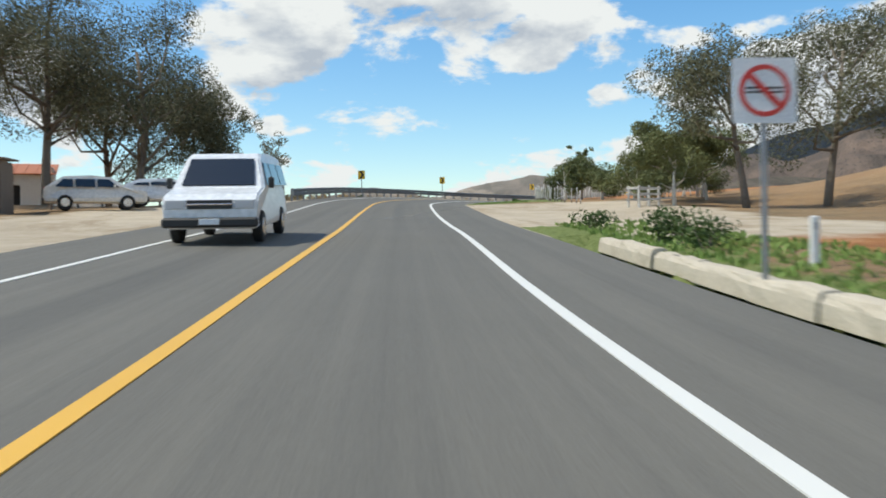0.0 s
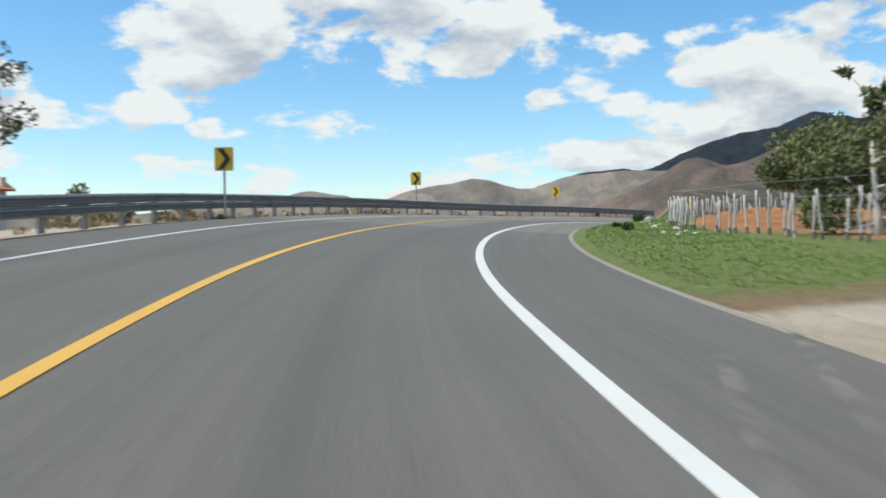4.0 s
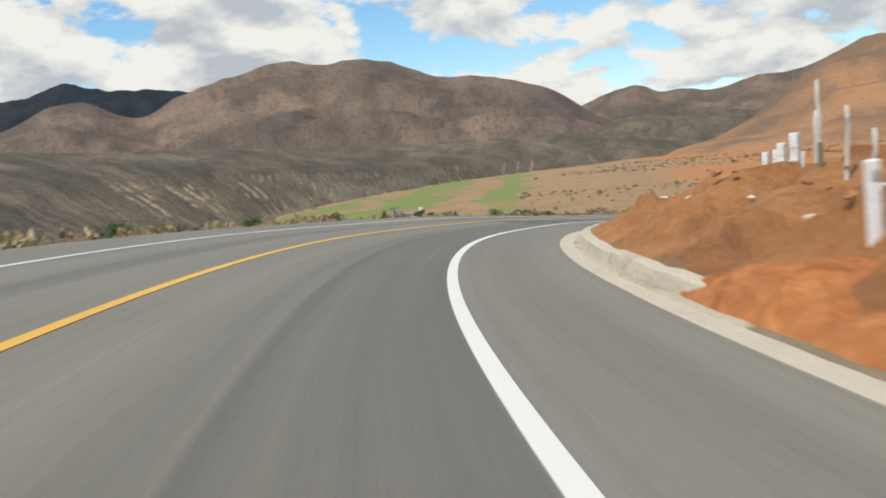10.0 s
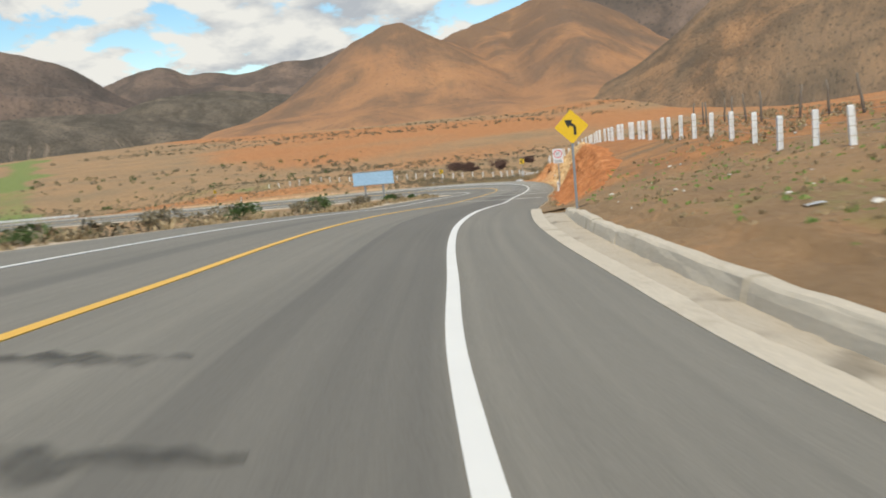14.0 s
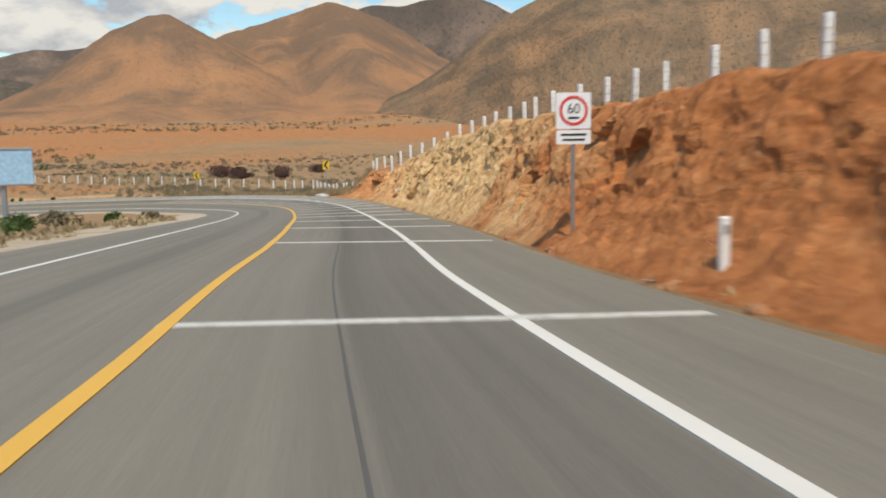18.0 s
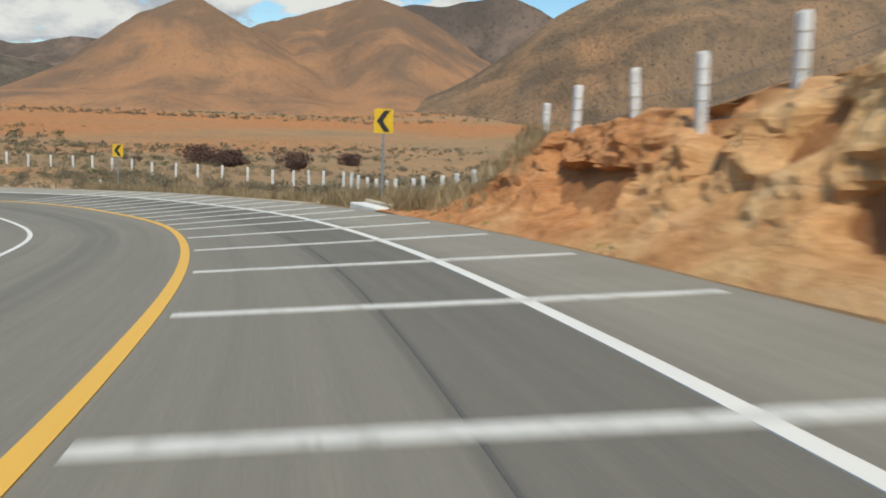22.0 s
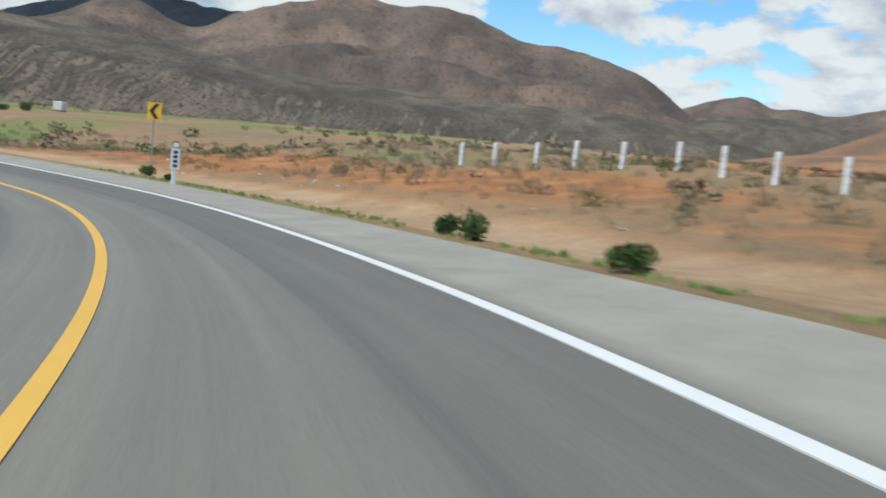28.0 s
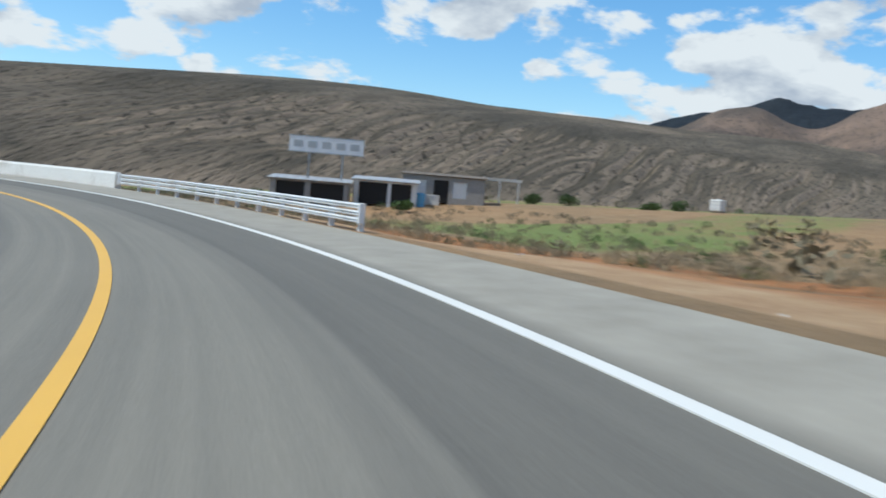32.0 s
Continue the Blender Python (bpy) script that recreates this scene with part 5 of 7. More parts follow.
def guardrail(name, label, u, s0, s1, beams, material, toward, gap, post_h):
    rail = thing(name, label, "guardrail")
    for lo, hi in beams:
        beam(rail, "rail_beam", u, s0, s1, lo, hi, material, toward)
    run = np.r_[0, np.cumsum(np.hypot(np.diff(RX), np.diff(RY)))]
    a, b = np.interp([s0, s1], RS, run)
    for d in np.arange(a + .3, b, gap):
        s = float(np.interp(d, run, RS))
        x, y, z = road_at(s, u - toward * .10)
        part("post", box((.12, .14, post_h + .9), (x, y, z + (post_h - .9) / 2), (0, 0, heading(s)), .008), material, rail)
    for s in (s0, s1):
        x, y, z = road_at(s, u + toward * .03, (beams[0][0] + beams[-1][1]) / 2)
        part("rail_end", box((.16, .10, beams[-1][1] - beams[0][0] + .04), (x, y, z), (0, 0, heading(s)), .02), material, rail)
    return rail


guardrail("guardrail", "grey galvanised double guardrail on the outside of the bend", -SHOULDER_L - .35, 4.72, 11.05, [(.30, .53), (.54, .78)], GALV_OLD, 1, 1.9, .78)
guardrail("guardrail", "white corrugated guardrail at the road edge", SHOULDER + .35, 33.72, 35.6, [(.16, .29), (.33, .46), (.50, .63)], WHITE_RAIL, -1, 2.0, .62)
swept("parapet", [(SHOULDER + .2, -.3), (SHOULDER + .2, .62), (SHOULDER + .26, .70), (SHOULDER + .44, .70), (SHOULDER + .50, .62), (SHOULDER + .50, -.3)], WALL_WHITE, 35.62, 40.5, .08, "white concrete parapet beyond the guardrail", "parapet", closed=True)


# signs
def on_ground(x, y, sink=0.0):
    return float(ground_z(np.array([x]), np.array([y]))[0]) - sink


def flat(points, thick, at, m):
    """A plate with the given outline (x, z), facing -y, then posed."""
    bm = bmesh.new()
    f = [bm.verts.new((x, -thick / 2 + at, z)) for x, z in points]
    b = [bm.verts.new((x, thick / 2 + at, z)) for x, z in points]
    bm.faces.new(f); bm.faces.new(list(reversed(b)))
    n = len(points)
    for i in range(n):
        bm.faces.new((f[i], b[i], b[(i + 1) % n], f[(i + 1) % n]))
    bmesh.ops.recalc_face_normals(bm, faces=bm.faces)
    bm.transform(m)
    return bm


def rounded(w, h, r, n=4):
    out = []
    for cx, cz, a0 in ((w / 2 - r, h / 2 - r, 0), (-w / 2 + r, h / 2 - r, 90), (-w / 2 + r, -h / 2 + r, 180), (w / 2 - r, -h / 2 + r, 270)):
        out += [(cx + r * math.cos(radians(a0 + 90 * i / n)), cz + r * math.sin(radians(a0 + 90 * i / n))) for i in range(n + 1)]
    return out


def sign_post(root, h, label="grey steel post"):
    part("post", box((.07, .05, h + 2.4), (0, .05, (h - 2.4) / 2), bevel=.006), GALV, root, label)


def set_at(root, x, y, turn, z=None, lean=(0, 0)):
    root.matrix_world = pose(x, y, on_ground(x, y) if z is None else z, lean[0], lean[1], turn)
    return root


def chevron(left=False, w=.60, h=.76, top=2.25):
    root = thing("chevron_sign", "yellow chevron sign with black arrowhead on a steel post", "road sign", "chevron signs along the bends")
    c = top - h / 2
    m = pose(0, 0, c)
    part("panel", flat(rounded(w, h, .05), .012, 0, m), SIGN_YELLOW, root, "yellow reflective plate")
    k = -1 if left else 1
    a = [(-.20, .33), (-.01, .33), (.22, 0), (-.01, -.33), (-.20, -.33), (.03, 0)]
    part("arrow", flat([(k * p * w / .60, q * h / .76) for p, q in a], .008, -.011, m), SIGN_BLACK, root, "black chevron")
    part("backing", flat(rounded(w - .02, h - .02, .05), .006, .012, m), SIGN_BACK, root)
    sign_post(root, top - .05)
    return root


def ring(r0, r1, n=28, thick=.006, at=-.011, m=Matrix()):
    bm = bmesh.new()
    vs = [[bm.verts.new((r * math.cos(2 * math.pi * i / n), y + at, r * math.sin(2 * math.pi * i / n))) for i in range(n)] for r, y in ((r0, -thick / 2), (r1, -thick / 2), (r1, thick / 2), (r0, thick / 2))]
    for a, b in zip(vs, vs[1:] + vs[:1]):
        for i in range(n):
            bm.faces.new((a[i], a[(i + 1) % n], b[(i + 1) % n], b[i]))
    bmesh.ops.recalc_face_normals(bm, faces=bm.faces)
    bm.transform(m)
    return bm


def lettering(name, body, size, m, material, parent):
    cu = bpy.data.curves.new(name, "FONT")
    cu.body, cu.size, cu.align_x, cu.align_y, cu.extrude = body, size, "CENTER", "CENTER", .002
    ob = new(name, cu)
    dg = bpy.context.evaluated_depsgraph_get()
    me = bpy.data.meshes.new_from_object(ob.evaluated_get(dg))
    bpy.data.objects.remove(ob)
    me.transform(m @ pose(0, 0, 0, 90, 0, 0))
    me.materials.clear(); me.materials.append(material)
    ob = new(name, me)
    ob.parent = parent
    return ob


CHEV_R = chevron(False)
CHEV_L = chevron(True)


# ---- plants ----
def leaf_cloud(centres, radii, count, size, rng, squash=.75, upright=0.0):
    """Small leaf quads round centres: vertices and faces."""
    c = np.asarray(centres, float)
    w = np.asarray(radii, float)
    k = rng.choice(len(c), count, p=w**1.6 / (w**1.6).sum())
    d = rng.normal(size=(count, 3))
    d /= np.linalg.norm(d, axis=1, keepdims=True)
    r = w[k] * rng.uniform(.25, 1, count) ** .5
    p = c[k] + d * r[:, None] * np.array([1, 1, squash])
    a = rng.normal(size=(count, 3)); a[:, 2] += upright * 2
    a /= np.linalg.norm(a, axis=1, keepdims=True)
    b = np.cross(a, rng.normal(size=(count, 3)))
    b /= np.linalg.norm(b, axis=1, keepdims=True)
    sz = size * rng.uniform(.6, 1.4, count)[:, None]
    lo, wi = a * sz, b * sz * .38
    v = np.stack([p - lo, p + wi, p + lo, p - wi], 1).reshape(-1, 3)
    return v, np.arange(count * 4).reshape(-1, 4)


def branchwork(height, spread_, rng, trunk_r, forks=5, lean=0.1, low=.3):
    """Trunk and limbs as point lists with radii, and the limb ends."""
    top = np.array([rng.normal(0, lean) * height, rng.normal(0, lean) * height, height * .72])
    trunk = [np.zeros(3) - (0, 0, .3), top * .2 + rng.normal(0, .03, 3), top * .5 + rng.normal(0, .05, 3) * height * .3, top]
    limbs, ends = [(trunk, [trunk_r, trunk_r * .85, trunk_r * .6, trunk_r * .3])], [(top, .9)]
    for i in range(forks):
        f = rng.uniform(low, .95)
        st = top * f
        a = rng.uniform(0, 6.28) if forks > 4 else 6.28 * i / forks
        out = np.array([math.cos(a), math.sin(a), 0]) * spread_ * rng.uniform(.5, 1.0)
        end = st + out + (0, 0, height * rng.uniform(.12, .34))
        mid = (st + end) / 2 + rng.normal(0, .04, 3) * height - (0, 0, .03 * height)
        limbs.append(([st, mid, end], [trunk_r * .45, trunk_r * .28, trunk_r * .08]))
        ends.append((end, .75)); ends.append((mid * .35 + end * .65, .6))
        for _ in range(2):
            tw = end + rng.normal(0, .10, 3) * height * np.array([1, 1, .8])
            limbs.append(([mid * .4 + end * .6, tw], [trunk_r * .16, trunk_r * .05]))
            ends.append((tw, .55))
    return limbs, ends


def tree(label, at, height, spread_, seed, leaves=5200, leaf=.16, bark=None, foliage=None, puff=.20, category="tree", group="", trunk_r=None, low=.35, forks=7, lean=.05):
    rng = np.random.RandomState(seed)
    root = thing("tree", label, category, group)
    limbs, ends = branchwork(height, spread_, rng, trunk_r or height * .022, forks, lean, low)
    for i, (path, radii) in enumerate(limbs):
        part("trunk" if i == 0 else "limb", tube(path, radii, 8 if i == 0 else 5), bark or BARK, root, smooth=True)
    v, f = leaf_cloud([e for e, _ in ends], [w * height * puff for _, w in ends], leaves, leaf, rng)
    ob = new("crown", mesh_of("crown", v, f, foliage or LEAF_EUC))
    ob.parent = root
    x, y = at[:2]
    root.matrix_world = pose(x, y, on_ground(x, y) if len(at) < 3 else at[2], 0, 0, rng.uniform(0, 360))
    return root


def shrub_mesh(name, r, h, seed, count, leaf, material, upright=.3):
    rng = np.random.RandomState(seed)
    n = 6
    c = np.stack([rng.normal(0, .35 * r, n), rng.normal(0, .35 * r, n), rng.uniform(.25, .6, n) * h], -1)
    v, f = leaf_cloud(c, np.full(n, .55 * r), count, leaf, rng, h / (1.6 * r), upright)
    v[:, 2] = np.maximum(v[:, 2], -.05)
    return mesh_of(name, v, f, material)


def shrub(label, at, r, h, seed, material, count=420, leaf=.07, group=""):
    root = thing("shrub", label, "shrub", group)
    ob = new("foliage", shrub_mesh("foliage", r, h, seed, count, leaf, material))
    ob.parent = root
    rng = np.random.RandomState(seed + 1)
    for i in range(3):
        a = rng.uniform(0, 6.28)
        part("stem", tube([(0, 0, -.1), (math.cos(a) * r * .3, math.sin(a) * r * .3, h * .5)], [.02 + .01 * r, .008], 5), BARK, root)
    set_at(root, at[0], at[1], rng.uniform(0, 360))
    return root


def by_road(s, u):
    p = road_at(s, u)
    return float(p[0]), float(p[1])


def scatter(name, label, spots, sizes, seed, material, per=26, leaf=.30, category="brush", squash=.6, upright=.2, thin=.45):
    """Uncountable brush: many low clumps of leaves in one mesh."""
    rng = np.random.RandomState(seed)
    spots, sizes = np.asarray(spots), np.asarray(sizes)
    z = ground_z(spots[:, 0], spots[:, 1])
    c = np.repeat(np.stack([spots[:, 0], spots[:, 1], z + sizes * .35], -1), per, 0)
    w = np.repeat(sizes, per)
    n = len(c)
    d = rng.normal(size=(n, 3)); d /= np.linalg.norm(d, axis=1, keepdims=True)
    p = c + d * (w * rng.uniform(.2, 1, n) ** .5)[:, None] * np.array([1, 1, squash])
    p[:, 2] = np.maximum(p[:, 2], c[:, 2] - w * .4)
    a = rng.normal(size=(n, 3)); a[:, 2] += upright * 3; a /= np.linalg.norm(a, axis=1, keepdims=True)
    b = np.cross(a, rng.normal(size=(n, 3))); b /= np.linalg.norm(b, axis=1, keepdims=True)
    sz = (leaf * w * rng.uniform(.6, 1.5, n))[:, None]
    v = np.stack([p - a * sz, p + b * sz * thin, p + a * sz, p - b * sz * thin], 1).reshape(-1, 3)
    ob = new(name, mesh_of(name, v, np.arange(n * 4).reshape(-1, 4), material))
    return tagged(ob, label, category, "", "stuff")


def spots_in(rng, n, s, u, keep=None):
    """Random places between stations and offsets."""
    ss, uu = rng.uniform(*s, n), rng.uniform(*u, n)
    p = np.array([by_road(a, b) for a, b in zip(ss, uu)])
    _, un = nearest(p[:, 0], p[:, 1])
    ok = (un > SHOULDER + .4) | (un < -SHOULDER_L - .5)
    return p[ok]


# ---- fences ----
def square_post(h=1.08):
    root = thing("fence_post", "whitewashed square concrete fence post", "fence post", "concrete fence posts")
    bm = box((.17, .17, h + .3), (0, 0, (h - .3) / 2), bevel=.015)
    part("shaft", bm, POST_WHITE, root)
    for z in (.35, .65, .95):
        part("wire_notch", box((.185, .185, .02), (0, 0, z * h / 1.25), bevel=.002), CONCRETE, root)
    part("cap", box((.17, .17, .03), (0, 0, h + .015), bevel=.01, taper=.8), POST_WHITE, root)
    return root


def wood_post(seed, h=1.7):
    rng = random.Random(seed)
    root = thing("fence_post", "crooked whitewashed wooden fence post", "fence post", "wooden fence posts")
    pts, r = [], []
    for i in range(6):
        pts.append((rng.gauss(0, .012), rng.gauss(0, .012), -.3 + (h + .3) * i / 5)); r.append(0.037 * (1 - .3 * i / 5) * rng.uniform(.85, 1.15))
    part("shaft", tube(pts, r, 7), POST_WOOD, root, smooth=True)
    part("foot", tube([(0, 0, -.2), (0, 0, .18)], [.046, .041], 7), WOOD_DARK, root, "bare dark wood at the foot")
    return root


def row(points, gap, jitter=0.0, seed=0):
    """Places at even gaps along a line of points."""
    p = np.asarray(points, float)
    run = np.r_[0, np.cumsum(np.hypot(*np.diff(p, axis=0).T))]
    rng = random.Random(seed)
    return [(float(np.interp(d, run, p[:, 0])) + rng.uniform(-jitter, jitter), float(np.interp(d, run, p[:, 1])) + rng.uniform(-jitter, jitter)) for d in np.arange(0, run[-1], gap)]


def wires(places, heights, label, r=.006):
    root = thing("fence_wire", label, "fence wire")
    for h in heights:
        path = [(x, y, on_ground(x, y) + h) for x, y in places]
        part("strand", tube(path, [r] * len(path), 4), GALV, root)


SQ = square_post()
places_sq = row([(65, 111.8), (72, 113.4), (79, 114.2), (91, 114.8), (103, 114.4), (124, 114.0), (140, 113.2), (165, 110.8), (186, 109.2), (199, 110.1), (208, 110.5), (215, 110.3), (222, 110.0), (246, 111.2), (255, 114.5), (262, 121.5), (271, 130.4)], 2.6, .12, 3)
places_sq += row([(273, 132), (282, 144.5), (286, 151), (290.4, 164.2)], 2.58, .1, 4)
rng_p = random.Random(8)
for i, (x, y) in enumerate(places_sq):
    root = SQ if i == 0 else copy_thing(SQ, Matrix())
    set_at(root, x, y, heading(20) + rng_p.uniform(-14, 14), on_ground(x, y) - rng_p.uniform(0, .06) + (.24 if 214 < x < 252 else .45 if 195 < x < 209 else 0), (rng_p.gauss(0, 1.0), rng_p.gauss(0, 1.0)))
wires(places_sq[:75], (.35, .65, .95), "barbed wire strands strung between concrete posts")

WOODEN = [wood_post(k, .90 + .08 * k) for k in range(4)]
fence_u = ([-1, 2, 3.5, 5, 6.2, 6.5, 7.3, 8, 9, 10, 11, 12, 12.6], [26, 25, 18, 12, 10.2, 9.8, 9.2, 9.6, 9.8, 9.6, 9.4, 9.4, 9.8])
line_a = [by_road(s, float(np.interp(s, *fence_u))) for s in np.arange(4.7, 11.6, .25)]
line_b = [by_road(s, float(np.interp(s, *fence_u)) + 7 + .4 * s) for s in np.arange(5, 9.4, .25)]
used = set()
for i, (x, y) in enumerate(row(line_a, .66, .16, 5) + row(line_b, 1.2, .3, 6) + row([(77, 108), (86, 109.2), (97, 109.4)], 1.3, .2, 7)):
    k = rng_p.randrange(4)
    root = copy_thing(WOODEN[k], Matrix()) if k in used else WOODEN[k]
    used.add(k)
    set_at(root, x, y, rng_p.uniform(0, 360), None, (rng_p.gauss(0, 3.2), rng_p.gauss(0, 3.2)))
for i, (x, y) in enumerate(row([(100, 109.2), (114, 109.8), (130, 109.6), (152, 107.4)], 3.4, .3, 9)):
    root = thing("fence_post", "old dark wooden fence post on the slope", "fence post", "dark fence posts on the slope")
    part("shaft", tube([(0, 0, -.3), (.02, .01, .6), (-.01, .03, 1.0), (.02, .0, 1.45)], [.06, .055, .05, .04], 7), WOOD_DARK, root, smooth=True)
    set_at(root, x, y, rng_p.uniform(0, 360), None, (rng_p.gauss(0, 4), rng_p.gauss(0, 4)))
wires(row(line_a, 3.1), (.5, .95, 1.35), "thin wire strands strung between wooden posts")


def delineator(s, u, h=.78):
    root = thing("delineator_post", "short white roadside marker post", "marker post", "white marker posts")
    part("shaft", box((.13, .09, h + .3), (0, 0, (h - .3) / 2), bevel=.02), POST_WHITE, root)
    part("reflector", box((.07, .012, .10), (0, -.05, h - .15), bevel=.004), SIGN_BACK, root, "grey reflector strip")
    x, y = by_road(s, u)
    set_at(root, x, y, heading(s), float(road_at(s, 5.75)[2]) + .44 if 17 < s < 24 else None)


for s, u in ((1.05, 8.0), (10.75, 7.4), (18.8, 6.5), (22.47, 6.9), (27.1, 8.0)):
    delineator(s, u, .46 if 17 < s < 24 else .78)


# ---- signs by the road ----
def curve_sign():
    root = thing("curve_sign", "yellow diamond warning sign with a black bent arrow", "road sign")
    c, a = 2.15, .71 / math.sqrt(2)
    m = pose(0, 0, c)
    part("panel", flat(rounded(.71, .71, .05), .012, 0, m @ pose(0, 0, 0, 0, 45, 0)), SIGN_YELLOW, root, "yellow reflective plate")
    arrow = [(.055, -.24), (.135, -.24), (.135, -.02), (.10, .05), (-.01, .115), (.035, .195), (-.20, .20), (-.10, -.03), (-.05, .045), (.045, -.01), (.055, -.05)]
    part("arrow", flat(arrow, .008, -.011, m), SIGN_BLACK, root, "black bent arrow")
    sign_post(root, c + .35)
    set_at(root, 114.4, 121.1, heading(15.2), 4.7 - c)


def speed_sign():
    root = thing("speed_limit_sign", "white speed limit sign with a red ring", "road sign")
    m = pose(0, 0, 2.32)
    part("panel", flat(rounded(.71, .71, .04), .012, 0, m), SIGN_WHITE, root, "white plate")
    part("red_ring", ring(.235, .295, m=m), SIGN_RED, root)
    lettering("number", "60", .27, m @ Matrix.Translation((0, -.010, .03)), SIGN_BLACK, root)
    part("unit_bar", flat([(-.11, -.16), (.11, -.16), (.11, -.12), (-.11, -.12)], .006, -.010, m), SIGN_BLACK, root)
    lower = pose(0, 0, 1.80)
    part("lower_panel", flat(rounded(.71, .28, .03), .012, 0, lower), SIGN_WHITE, root, "small white plate below")
    for z, w in ((.05, .52), (-.05, .46)):
        part("text_bar", flat([(-w / 2, z - .02), (w / 2, z - .02), (w / 2, z + .02), (-w / 2, z + .02)], .006, -.010, lower), SIGN_BLACK, root, "unreadable line of writing")
    sign_post(root, 2.6)
    set_at(root, 152.5, 116.6, heading(18.4), on_ground(152.5, 116.6) + .55)


def no_pass_sign():
    root = thing("no_overtaking_sign", "white square sign with a red barred ring", "road sign")
    m = pose(0, 0, 2.92)
    part("panel", flat(rounded(.86, .86, .04), .012, 0, m), SIGN_WHITE, root, "white plate")
    part("red_ring", ring(.28, .345, m=m), SIGN_RED, root)
    part("bar", flat([(-.25, .19), (-.19, .25), (.25, -.19), (.19, -.25)], .006, -.016, m), SIGN_RED, root, "red slanting bar")
    for z in (.035, -.02):
        part("car_mark", flat([(-.25, z - .014), (.25, z - .014), (.25, z + .014), (-.25, z + .014)], .005, -.010, m), SIGN_BLACK, root)
    sign_post(root, 3.25)
    x, y = by_road(.92, 6.6)
    set_at(root, x, y, heading(.4))


def km_post():
    root = thing("kilometre_post", "white kilometre post with a black-lettered plate and round head", "marker post")
    part("shaft", box((.16, .10, 1.4), (0, .06, .35), bevel=.01), POST_WHITE, root)
    part("panel", flat(rounded(.34, .78, .03), .012, 0, pose(0, 0, 1.25)), SIGN_WHITE, root, "white plate")
    part("shield", flat(rounded(.28, .26, .10), .012, 0, pose(0, 0, 1.78)), SIGN_BLACK, root, "small black and white shield")
    part("shield_face", flat(rounded(.22, .19, .08), .006, -.010, pose(0, 0, 1.77)), SIGN_WHITE, root)
    for z in (1.50, 1.33, 1.16, .99):
        part("text_bar", flat([(-.08, z - .055), (.08, z - .055), (.08, z + .055), (-.08, z + .055)], .006, -.010, pose(0, 0, 0)), SIGN_BLACK, root, "unreadable dark marks")
    set_at(root, 275.9, 166.7, heading(30.0))


curve_sign(); speed_sign(); no_pass_sign(); km_post()


def billboard(name, label, at, turn, w, h, low, material, text_bars=0, legs=2):
    root = thing(name, label, "billboard")
    m = pose(0, 0, low + h / 2)
    part("panel", flat(rounded(w, h, .05), .08, 0, m), material, root)
    part("frame_top", box((w + .1, .12, .08), (0, 0, low + h + .03)), GALV, root)
    part("frame_bottom", box((w + .1, .12, .08), (0, 0, low - .03)), GALV, root)
    for i in range(legs):
        x = (-.5 + (i + .5) / legs) * w * .9
        part("leg", box((.16, .16, low + .8), (x, .12, (low - .8) / 2)), GALV, root)
    for i in range(text_bars):
        x = (-.38 + .76 * i / max(1, text_bars - 1)) * w
        part("text_bar", flat([(x - .06 * w, -.22 * h), (x + .06 * w, -.22 * h), (x + .06 * w, .22 * h), (x - .06 * w, .22 * h)], .02, -.055, m), SIGN_BACK, root, "unreadable writing")
    set_at(root, at[0], at[1], turn)


billboard("billboard", "plain faded blue billboard on two steel legs", (168.0, 131.0), heading(19.5) + 4, 3.6, 1.1, 1.7, BILL_BLUE)
billboard("billboard", "long pale sign board with grey unreadable lettering", (288.5, 259.0), -12, 6.4, 1.3, 4.4, SIGN_WHITE, 5)


# ---- houses ----
def hut(name, label, at, turn, size, wall, roof, openings, slope=.35, z=None, eave=.3):
    """A small building: walls with openings, a slanted roof."""
    w, d, h = size
    root = thing(name, label, "house")
    t = .15
    part("wall", box((w, t, h + slope), (0, d / 2, (h + slope) / 2 - .3), bevel=.005), wall, root)
    for x in (-w / 2, w / 2):
        part("wall", box((t, d - t, h + slope * .5), (x, 0, (h + slope * .5) / 2 - .3), bevel=.005), wall, root)
    # front wall in pieces round the openings
    edges = [-w / 2] + [v for a, b, *_ in openings for v in (a, b)] + [w / 2]
    for a, b in zip(edges[::2], edges[1::2]):
        if b - a > .02:
            part("wall", box((b - a, t, h), ((a + b) / 2, -d / 2, h / 2 - .3), bevel=.005), wall, root)
    for a, b, lo, hi, mat in openings:
        if lo > 0:
            part("wall", box((b - a, t, lo + .3), ((a + b) / 2, -d / 2, (lo + .3) / 2 - .3), bevel=.003), wall, root)
        if hi < h - .35:
            part("lintel", box((b - a, t, h - .3 - hi), ((a + b) / 2, -d / 2, (h - .3 + hi) / 2), bevel=.003), wall, root)
        # openings down to the floor get a panel painted as the unlit inside
        part("doorway_shade" if lo == 0 else "window", box((b - a - .02, .05, hi - lo - .02), ((a + b) / 2, -d / 2 + .05, (hi + lo) / 2), bevel=.004), mat, root)
    a = math.degrees(math.atan2(slope, d))
    part("roof", box((w + 2 * eave, math.hypot(d, slope) + 2 * eave, .09), (0, 0, h + slope / 2 - .2), (a, 0, 0), .02), roof, root)
    for i in range(int(w / .8)):
        part("roof_rib", box((.06, math.hypot(d, slope) + 2 * eave, .04), (-w / 2 + .4 + .8 * i, 0, h + slope / 2 - .14), (a, 0, 0), .01), roof, root)
    root.matrix_world = pose(at[0], at[1], on_ground(*at) if z is None else z, 0, 0, turn)
    return root


